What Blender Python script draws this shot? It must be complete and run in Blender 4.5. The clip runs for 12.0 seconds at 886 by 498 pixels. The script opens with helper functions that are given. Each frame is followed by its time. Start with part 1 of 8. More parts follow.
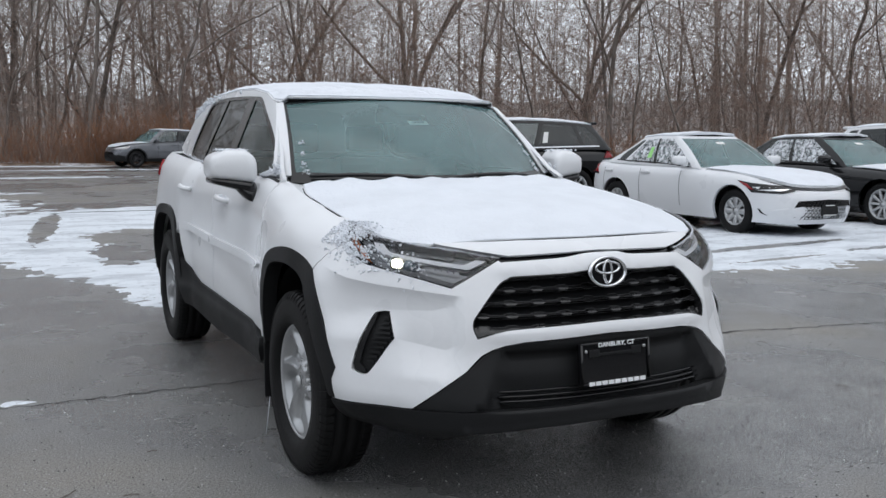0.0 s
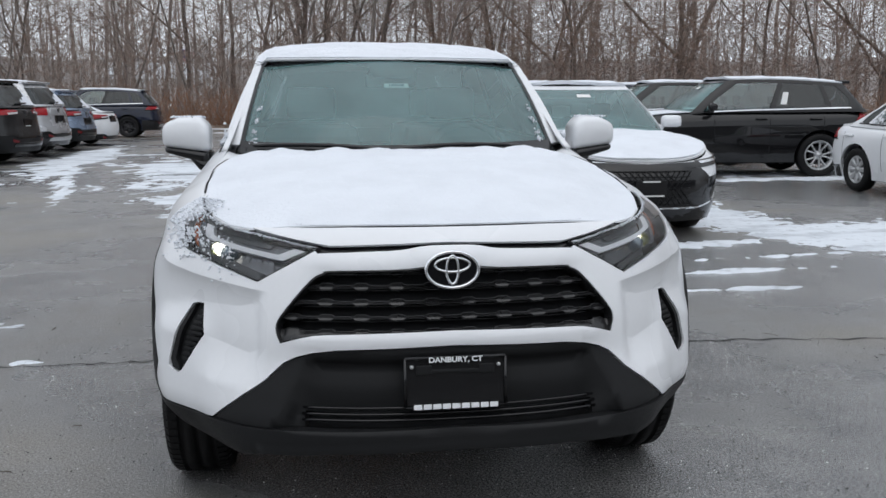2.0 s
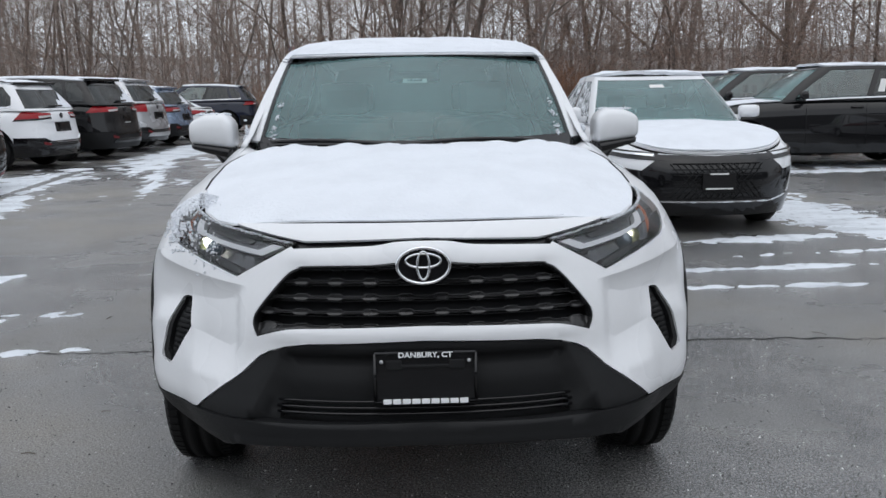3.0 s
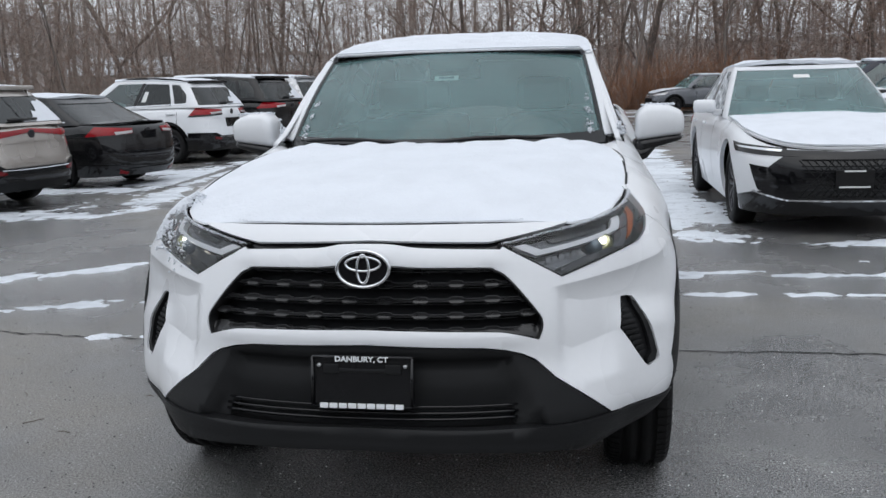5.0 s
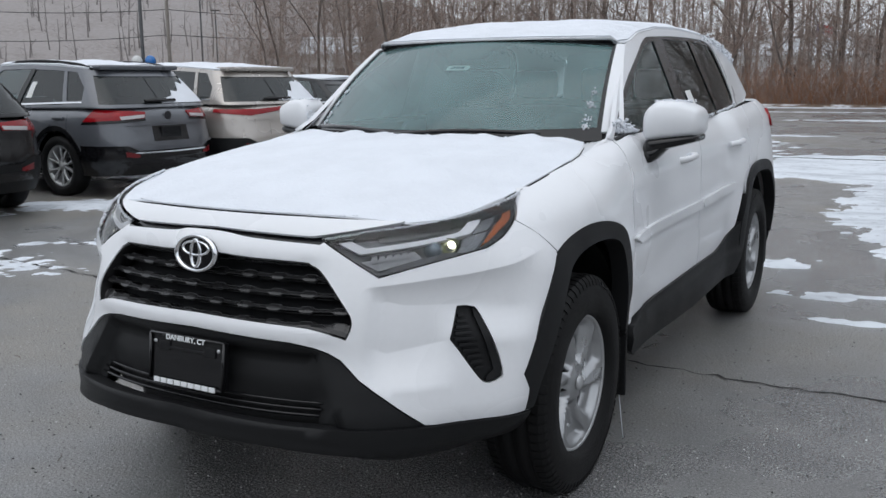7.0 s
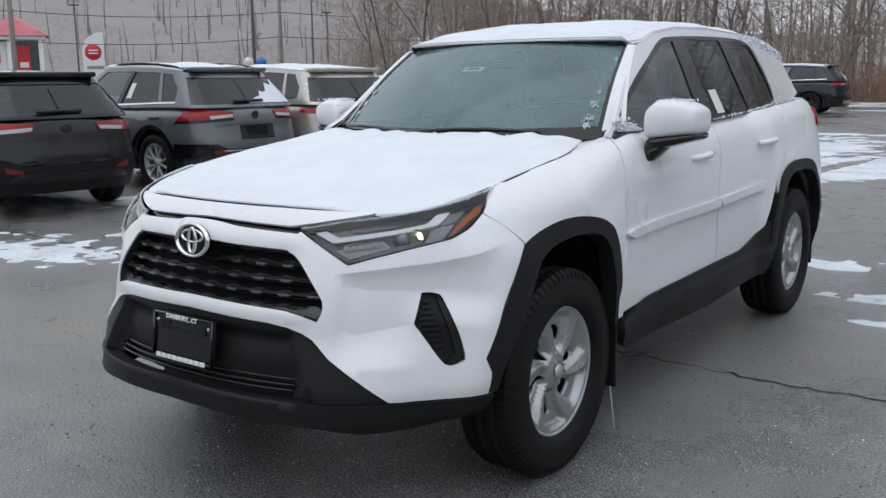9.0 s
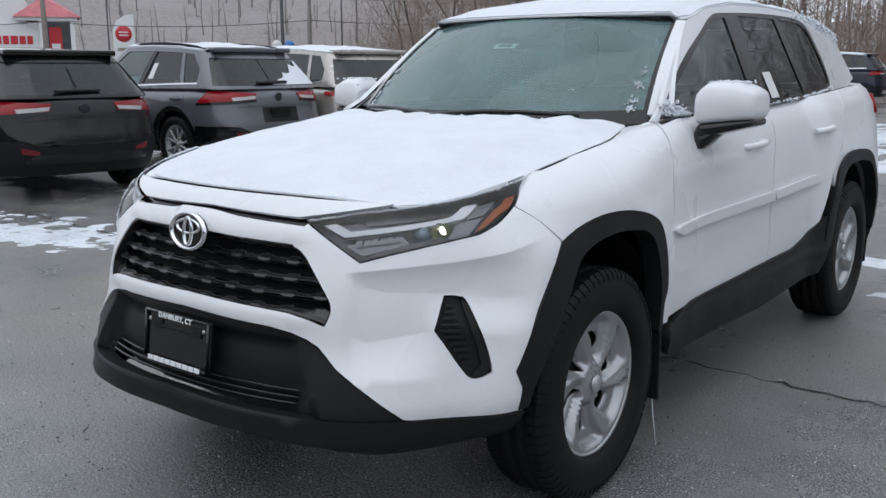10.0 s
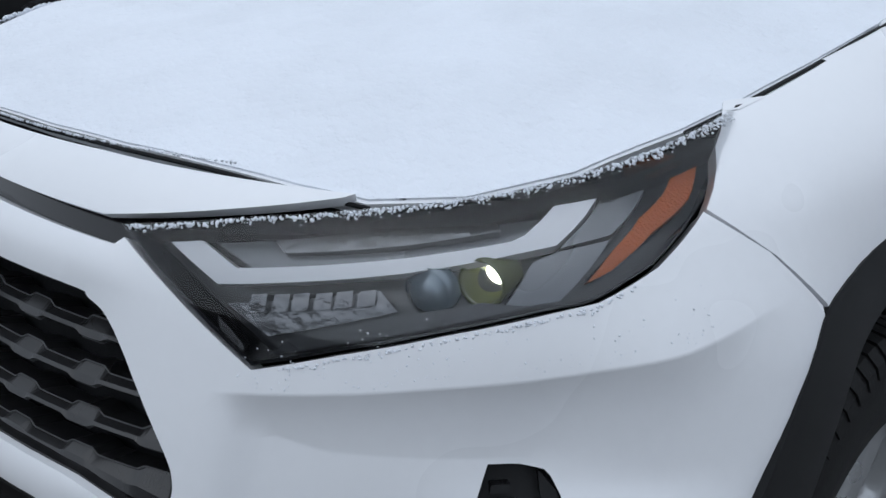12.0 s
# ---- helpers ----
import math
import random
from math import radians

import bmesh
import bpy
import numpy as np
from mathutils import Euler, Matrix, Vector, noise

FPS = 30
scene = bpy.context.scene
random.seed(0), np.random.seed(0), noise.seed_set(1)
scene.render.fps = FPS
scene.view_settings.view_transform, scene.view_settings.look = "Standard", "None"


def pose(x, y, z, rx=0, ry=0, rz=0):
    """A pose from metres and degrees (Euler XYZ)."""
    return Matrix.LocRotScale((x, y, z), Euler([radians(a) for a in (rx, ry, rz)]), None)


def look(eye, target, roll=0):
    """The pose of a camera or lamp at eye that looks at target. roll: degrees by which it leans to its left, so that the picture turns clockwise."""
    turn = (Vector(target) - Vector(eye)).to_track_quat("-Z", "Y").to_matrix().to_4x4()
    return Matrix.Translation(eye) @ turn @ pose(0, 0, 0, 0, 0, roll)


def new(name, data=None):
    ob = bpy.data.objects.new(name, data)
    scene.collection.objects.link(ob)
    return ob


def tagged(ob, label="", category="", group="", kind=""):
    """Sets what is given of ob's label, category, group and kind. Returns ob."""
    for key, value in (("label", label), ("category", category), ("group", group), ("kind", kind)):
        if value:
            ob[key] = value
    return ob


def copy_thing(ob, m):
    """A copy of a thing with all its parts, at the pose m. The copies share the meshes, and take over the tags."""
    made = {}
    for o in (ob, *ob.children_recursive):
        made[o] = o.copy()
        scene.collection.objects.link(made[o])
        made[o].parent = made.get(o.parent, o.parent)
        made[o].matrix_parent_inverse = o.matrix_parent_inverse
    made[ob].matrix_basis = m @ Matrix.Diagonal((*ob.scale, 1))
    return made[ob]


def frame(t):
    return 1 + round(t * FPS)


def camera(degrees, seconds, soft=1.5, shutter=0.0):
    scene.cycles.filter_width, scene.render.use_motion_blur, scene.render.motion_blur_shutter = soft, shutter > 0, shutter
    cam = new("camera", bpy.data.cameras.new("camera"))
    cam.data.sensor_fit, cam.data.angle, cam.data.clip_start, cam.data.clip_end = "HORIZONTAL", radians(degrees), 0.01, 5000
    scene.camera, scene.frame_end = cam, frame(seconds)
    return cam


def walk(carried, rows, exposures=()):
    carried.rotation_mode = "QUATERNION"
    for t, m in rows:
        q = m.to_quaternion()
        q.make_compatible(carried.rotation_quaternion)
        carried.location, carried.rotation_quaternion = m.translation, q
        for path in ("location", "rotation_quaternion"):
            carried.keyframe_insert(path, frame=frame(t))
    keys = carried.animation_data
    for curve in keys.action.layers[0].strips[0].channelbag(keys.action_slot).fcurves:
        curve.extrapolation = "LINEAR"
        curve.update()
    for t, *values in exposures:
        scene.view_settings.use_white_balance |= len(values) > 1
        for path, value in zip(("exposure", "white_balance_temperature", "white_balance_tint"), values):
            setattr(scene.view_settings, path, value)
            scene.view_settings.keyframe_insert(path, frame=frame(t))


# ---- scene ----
cam = camera(51.5, 12.0)
PATH = [
    (0, (-1.941, -2.497, 1.313), (-1.055, -0.72, 1.076), 0.4),
    (0.5, (-1.55, -2.479, 1.291), (-0.778, -0.653, 1.031), 0.6),
    (1, (-1.122, -2.496, 1.316), (-0.5, -0.617, 1.035), 0.6),
    (1.5, (-0.747, -2.509, 1.322), (-0.294, -0.585, 1.018), 0.4),
    (2, (-0.402, -2.425, 1.331), (-0.112, -0.472, 1.011), 0.0),
    (2.5, (-0.11, -2.439, 1.339), (0.051, -0.473, 1.009), -0.4),
    (3, (-0.037, -2.464, 1.341), (0.035, -0.493, 1.005), -0.8),
    (3.5, (-0.025, -2.444, 1.344), (-0.013, -0.473, 1.005), -1.3),
    (5.5, (0.98, -2.25, 1.351), (0.485, -0.344, 1.001), -1.1),
    (6, (1.319, -2.075, 1.32), (0.641, -0.228, 0.965), -0.5),
    (6.5, (1.684, -1.941, 1.339), (0.838, -0.165, 0.977), -0.4),
    (7, (1.921, -1.816, 1.347), (0.945, -0.109, 0.984), -0.4),
    (9, (2.36, -1.74, 1.349), (1.188, -0.161, 0.987), -0.7),
    (9.5, (2.355, -1.7, 1.347), (1.166, -0.135, 0.98), -0.5),
    (10, (2.162, -1.471, 1.316), (0.948, 0.069, 0.925), -0.1),
    (10.5, (1.882, -1.127, 1.287), (0.642, 0.377, 0.841), 0.5),
    (11, (1.591, -0.747, 1.258), (0.331, 0.715, 0.733), 1.0),
    (11.5, (1.305, -0.439, 1.22), (0.026, 0.971, 0.609), 1.0),
    (12, (1.18, -0.197, 1.206), (-0.1, 1.174, 0.512), 1.0),
]
walk(cam, [(t, look(eye, target, roll)) for t, eye, target, roll in PATH],
     [(0, 0.0, 6500, 10), (7, 0.0, 6450, 10), (9.5, 0.0, 6350, 10), (11, -0.03, 6180, 10), (12, -0.17, 6050, 9)])

# ---- sky and sun: an overcast winter day ----
SUN_EL, SUN_AZ = 66.0, 180.0
world = bpy.data.worlds.new("overcast_sky")
scene.world = world
world.use_nodes = True
wn, wl = world.node_tree.nodes, world.node_tree.links
sky = wn.new("ShaderNodeTexSky")
sky.sky_type, sky.sun_disc = "NISHITA", False
sky.sun_elevation, sky.sun_rotation = radians(SUN_EL), radians(SUN_AZ)
sky.air_density, sky.dust_density, sky.ozone_density = 1.0, 6.0, 1.0
grey = wn.new("ShaderNodeHueSaturation")
grey.inputs["Saturation"].default_value = 0.16
wl.new(sky.outputs[0], grey.inputs["Color"])
cloud = wn.new("ShaderNodeMix")
cloud.data_type = "RGBA"
cloud.inputs[0].default_value = 0.90
cloud.inputs[7].default_value = (6.75, 7.2, 7.85, 1)
wl.new(grey.outputs[0], cloud.inputs[6])
wl.new(cloud.outputs[2], wn["Background"].inputs["Color"])
wn["Background"].inputs["Strength"].default_value = 0.143
sun_data = bpy.data.lights.new("sun", "SUN")
sun_data.energy, sun_data.angle, sun_data.color = 0.6, radians(80), (1.0, 0.98, 0.96)
sun = new("sun", sun_data)
sun.matrix_world = look((0, 0, 30), (0 - math.sin(radians(SUN_AZ)) * 30 / math.tan(radians(SUN_EL)), 0 - math.cos(radians(SUN_AZ)) * 30 / math.tan(radians(SUN_EL)), 0))

# ---- helpers of this scene ----
from mathutils.geometry import delaunay_2d_cdt


def nodes_of(name):
    m = bpy.data.materials.new(name)
    m.use_nodes = True
    return m, m.node_tree.nodes, m.node_tree.links, m.node_tree.nodes["Principled BSDF"]


def noise_node(n, l, scale, detail=4.0, rough=0.55, coord="Object", stretch=None):
    tc = n.new("ShaderNodeTexCoord")
    t = n.new("ShaderNodeTexNoise")
    t.inputs["Scale"].default_value, t.inputs["Detail"].default_value, t.inputs["Roughness"].default_value = scale, detail, rough
    src = tc.outputs[coord]
    if stretch:
        mp = n.new("ShaderNodeMapping")
        mp.inputs["Scale"].default_value = stretch
        l.new(src, mp.inputs[0])
        src = mp.outputs[0]
    l.new(src, t.inputs["Vector"])
    return t.outputs["Fac"]


def ramp_node(n, l, fac, lo, hi, a, b):
    r = n.new("ShaderNodeMapRange")
    r.inputs[1].default_value, r.inputs[2].default_value, r.inputs[3].default_value, r.inputs[4].default_value = lo, hi, a, b
    l.new(fac, r.inputs[0])
    return r.outputs[0]


def mix_node(n, l, fac, a, b):
    m = n.new("ShaderNodeMix")
    m.data_type = "RGBA"
    for slot, v in ((0, fac), (6, a), (7, b)):
        if isinstance(v, (int, float)):
            m.inputs[slot].default_value = v
        elif isinstance(v, tuple):
            m.inputs[slot].default_value = (*v, 1)
        else:
            l.new(v, m.inputs[slot])
    return m.outputs[2]


def material(name, color, rough=0.5, metal=0.0, dark=0.75, scale=2.0, fine=60.0, bump=0.0, bump_scale=150.0, coat=0.0, vary=0.08, coat_rough=0.05, spec=0.5):
    """A plain surface with variation at two scales: broad tone and fine grain, in colour, gloss and relief."""
    m, n, l, b = nodes_of(name)
    broad = noise_node(n, l, scale, 3)
    grain = noise_node(n, l, fine, 2)
    second = tuple(c * dark for c in color)
    c1 = mix_node(n, l, ramp_node(n, l, broad, 0.35, 0.7, 0, 1), color, second)
    c2 = mix_node(n, l, ramp_node(n, l, grain, 0.3, 0.75, 0, 0.5), c1, second)
    l.new(c2, b.inputs["Base Color"])
    l.new(ramp_node(n, l, broad, 0.3, 0.7, max(0.02, rough - vary), rough + vary), b.inputs["Roughness"])
    b.inputs["Metallic"].default_value = metal
    b.inputs["Specular IOR Level"].default_value = spec
    b.inputs["Coat Weight"].default_value, b.inputs["Coat Roughness"].default_value = coat, coat_rough
    if bump:
        bp = n.new("ShaderNodeBump")
        bp.inputs["Strength"].default_value, bp.inputs["Distance"].default_value = 1.0, bump
        l.new(noise_node(n, l, bump_scale, 3), bp.inputs["Height"])
        l.new(bp.outputs[0], b.inputs["Normal"])
    return m


def glass(name, tint, sky_film=0.0, ior=1.55):
    """Thin car glass: tinted see-through with a Fresnel gloss; a diffuse teal share stands in for reflected sky."""
    m, n, l, b = nodes_of(name)
    n.remove(b)
    tr, gl, mx, fr = n.new("ShaderNodeBsdfTransparent"), n.new("ShaderNodeBsdfGlossy"), n.new("ShaderNodeMixShader"), n.new("ShaderNodeFresnel")
    tr.inputs[0].default_value = (*tint, 1)
    gl.inputs["Roughness"].default_value = 0.02
    fr.inputs["IOR"].default_value = ior
    through_ = tr.outputs[0]
    # reflected sky painted on as a flat teal film, uneven by noise
    if sky_film:
        df, m2 = n.new("ShaderNodeBsdfDiffuse"), n.new("ShaderNodeMixShader")
        df.inputs[0].default_value = (0.31, 0.52, 0.53, 1)
        l.new(ramp_node(n, l, noise_node(n, l, 3.0, 4), 0.3, 0.7, sky_film * 0.7, sky_film * 1.3), m2.inputs[0])
        l.new(tr.outputs[0], m2.inputs[1])
        l.new(df.outputs[0], m2.inputs[2])
        through_ = m2.outputs[0]
    l.new(fr.outputs[0], mx.inputs[0])
    l.new(through_, mx.inputs[1])
    l.new(gl.outputs[0], mx.inputs[2])
    l.new(mx.outputs[0], n["Material Output"].inputs[0])
    return m


def glow(name, color, strength, rough=0.2):
    m, n, l, b = nodes_of(name)
    b.inputs["Base Color"].default_value = (*color, 1)
    b.inputs["Roughness"].default_value = rough
    b.inputs["Emission Color"].default_value = (*color, 1)
    b.inputs["Emission Strength"].default_value = strength
    return m


PAINT_WHITE = material("white_paint", (0.74, 0.755, 0.78), 0.32, dark=0.96, coat=0.45, coat_rough=0.12, spec=0.4, scale=1.5)
PAINT_BLACK = material("black_paint", (0.010, 0.010, 0.011), 0.10, dark=0.8, spec=0.06, coat=0.75, coat_rough=0.02)
PAINT_GREY = material("dark_grey_paint", (0.13, 0.138, 0.155), 0.32, metal=0.4, coat=0.9, spec=0.3)
PAINT_CHAMPAGNE = material("champagne_paint", (0.42, 0.39, 0.36), 0.25, metal=0.5, dark=0.9, coat=1.0)
PAINT_SILVER = material("silver_paint", (0.45, 0.46, 0.48), 0.25, metal=0.5, dark=0.9, coat=1.0)
PAINT_BLUE = material("blue_grey_paint", (0.18, 0.24, 0.34), 0.25, metal=0.4, dark=0.9, coat=1.0)
PAINT_NAVY = material("navy_paint", (0.010, 0.014, 0.030), 0.15, dark=0.85, spec=0.3, coat=0.4)
TRIM = material("matte_black_plastic", (0.013, 0.0135, 0.0145), 0.5, dark=0.8, fine=300, bump=0.0004, bump_scale=900, spec=0.18)
GLOSS_BLACK = material("gloss_black_plastic", (0.006, 0.006, 0.007), 0.12, dark=0.9, spec=0.35, coat=0.2)
RUBBER = material("tyre_rubber", (0.008, 0.008, 0.0085), 0.55, dark=0.7, fine=90, bump=0.001, bump_scale=400, spec=0.2)
RIM_SILVER = material("silver_wheel", (0.50, 0.51, 0.52), 0.36, metal=0.55, dark=0.9)
RIM_DARK = material("dark_wheel", (0.05, 0.05, 0.055), 0.3, metal=0.6)
CHROME = material("chrome", (0.75, 0.76, 0.78), 0.08, metal=1.0, dark=0.95)
GLASS_CLEAR = glass("windscreen_glass", (0.66, 0.86, 0.85), 0.27, 1.6)
GLASS_SIDE = glass("side_glass", (0.50, 0.66, 0.64), 0.07, 2.0)
GLASS_DARK = glass("privacy_glass", (0.12, 0.135, 0.135), 0.015, 1.65)
INTERIOR = material("dark_interior", (0.012, 0.0125, 0.014), 0.8, dark=0.7, fine=200, bump=0.001, spec=0.2)
RED_LENS = material("red_lamp_lens", (0.33, 0.006, 0.012), 0.2, dark=0.55, fine=30, coat=0.5, spec=0.15)
RED_REFLECTOR = material("dark_red_reflector", (0.16, 0.004, 0.008), 0.3, dark=0.7)
CLEAR_LENS = material("clear_lamp_lens", (0.55, 0.53, 0.54), 0.15, dark=0.7, coat=0.6)
PAPER = material("white_paper", (0.75, 0.76, 0.75), 0.7, dark=0.9)
PAPER_GREEN = material("green_paper", (0.35, 0.75, 0.25), 0.7, dark=0.9)
BARK = material("grey_brown_bark", (0.22, 0.185, 0.165), 0.9, dark=0.55, scale=1.2, fine=25, bump=0.01, bump_scale=30)
TWIG = material("brown_twigs", (0.42, 0.345, 0.305), 0.9, dark=0.6)
BRUSH_BROWN = material("red_brown_twigs", (0.36, 0.25, 0.20), 0.9, dark=0.6)
BRUSH = material("rusty_brush", (0.42, 0.22, 0.13), 0.9, dark=0.6)


def snow_material(name, tone=(0.70, 0.73, 0.78), relief=0.012):
    m, n, l, b = nodes_of(name)
    broad, fine = noise_node(n, l, 5.0, 5), noise_node(n, l, 70.0, 3)
    l.new(mix_node(n, l, ramp_node(n, l, broad, 0.4, 0.7, 0, 1), tone, tuple(c * 0.93 for c in tone)), b.inputs["Base Color"])
    b.inputs["Roughness"].default_value = 0.65
    b.inputs["Specular IOR Level"].default_value = 0.25
    b1, b2 = n.new("ShaderNodeBump"), n.new("ShaderNodeBump")
    b1.inputs["Distance"].default_value, b2.inputs["Distance"].default_value = relief, 0.0045
    l.new(broad, b1.inputs["Height"])
    l.new(fine, b2.inputs["Height"])
    l.new(b1.outputs[0], b2.inputs["Normal"])
    l.new(b2.outputs[0], b.inputs["Normal"])
    return m


def frost_material():
    """Crusted frost and snow on glass: white grains with clear gaps."""
    m, n, l, b = nodes_of("frosted_snow_film")
    b.inputs["Base Color"].default_value, b.inputs["Roughness"].default_value = (0.75, 0.78, 0.82, 1), 0.7
    tr, mx = n.new("ShaderNodeBsdfTransparent"), n.new("ShaderNodeMixShader")
    l.new(ramp_node(n, l, noise_node(n, l, 16.0, 5, 0.7), 0.40, 0.60, 0.0, 0.95), mx.inputs[0])
    l.new(tr.outputs[0], mx.inputs[1])
    l.new(b.outputs[0], mx.inputs[2])
    l.new(mx.outputs[0], n["Material Output"].inputs[0])
    return m


FROST = frost_material()
SNOW = snow_material("fresh_snow")


def slush_material():
    """Trodden snow: white crust, with streaks worn thin so that the wet asphalt greys it."""
    m, n, l, b = nodes_of("trodden_snow")
    streak, mid, fine = noise_node(n, l, 1.3, 6, 0.65, stretch=(0.7, 1.6, 1)), noise_node(n, l, 9.0, 5, 0.65), noise_node(n, l, 55.0, 3, 0.6)
    c1 = mix_node(n, l, ramp_node(n, l, streak, 0.46, 0.66, 0, 0.85), (0.70, 0.74, 0.79), (0.40, 0.43, 0.47))
    c2 = mix_node(n, l, ramp_node(n, l, mid, 0.56, 0.70, 0, 0.8), c1, (0.30, 0.32, 0.35))
    l.new(c2, b.inputs["Base Color"])
    b.inputs["Roughness"].default_value = 0.6
    b.inputs["Specular IOR Level"].default_value = 0.3
    b1, b2 = n.new("ShaderNodeBump"), n.new("ShaderNodeBump")
    b1.inputs["Distance"].default_value, b2.inputs["Distance"].default_value = 0.03, 0.008
    l.new(mid, b1.inputs["Height"])
    l.new(fine, b2.inputs["Height"])
    l.new(b1.outputs[0], b2.inputs["Normal"])
    l.new(b2.outputs[0], b.inputs["Normal"])
    return m


SNOW_GROUND = slush_material()


def mesh_of(name, verts, faces, smooth=True):
    me = bpy.data.meshes.new(name)
    me.from_pydata([tuple(v) for v in verts], [], [tuple(f) for f in faces])
    if smooth:
        me.polygons.foreach_set("use_smooth", [True] * len(me.polygons))
    me.update()
    return me


def part(name, me, mat, parent=None, label="", m=None):
    """Links a mesh (or bmesh) as one object, under a thing or a part."""
    if isinstance(me, bmesh.types.BMesh):
        bm, me = me, bpy.data.meshes.new(name)
        bm.to_mesh(me)
        bm.free()
    if mat and not me.materials:
        me.materials.append(mat)
    ob = new(name, me)
    ob.parent = parent
    if m is not None:
        ob.matrix_basis = m
    return tagged(ob, label) if label else ob


def thing(name, label, category, group="", m=None):
    ob = new(name)
    ob.empty_display_size = 0.1
    if m is not None:
        ob.matrix_basis = m
    return tagged(ob, label, category, group)


def smooth_line(points, per=6, closed=True):
    """A Catmull-Rom line through a few points; a point given twice stays a corner."""
    p = [np.array(q, float) for q in points]
    k, out = len(p), []
    for i in range(k if closed else k - 1):
        a, b = p[i], p[(i + 1) % k]
        if np.allclose(a, b):
            continue
        z = p[i - 1] if (closed or i > 0) else a
        c = p[(i + 2) % k] if (closed or i + 2 < k) else b
        if np.allclose(z, a):
            z = a - (b - a)
        if np.allclose(c, b):
            c = b + (b - a)
        for s in range(per):
            t = s / per
            out.append(0.5 * (2 * a + (b - z) * t + (2 * z - 5 * a + 4 * b - c) * t * t + (3 * a - z - 3 * b + c) * t ** 3))
    if not closed:
        out.append(p[-1])
    return out


def resample(line, step, closed=True):
    """Adds points so that no edge is longer than step."""
    out, k = [], len(line)
    for i in range(k if closed else k - 1):
        a, b = np.array(line[i], float), np.array(line[(i + 1) % k], float)
        n = max(1, int(math.ceil(np.linalg.norm(b - a) / step)))
        out += [a + (b - a) * j / n for j in range(n)]
    if not closed:
        out.append(np.array(line[-1], float))
    return out


def inside(poly, pts):
    poly, pts = np.array(poly), np.array(pts)
    res = np.zeros(len(pts), bool)
    j = len(poly) - 1
    for i in range(len(poly)):
        xi, yi, xj, yj = *poly[i], *poly[j]
        if yi != yj:
            res ^= ((yi > pts[:, 1]) != (yj > pts[:, 1])) & (pts[:, 0] < (xj - xi) * (pts[:, 1] - yi) / (yj - yi) + xi)
        j = i
    return res


def normal_at(surf, u, v, e=0.004):
    p = Vector(surf(u, v))
    a, b = Vector(surf(u + e, v)) - Vector(surf(u - e, v)), Vector(surf(u, v + e)) - Vector(surf(u, v - e))
    n = a.cross(b)
    return p, (n.normalized() if n.length > 1e-12 else Vector((0, -1, 0)))


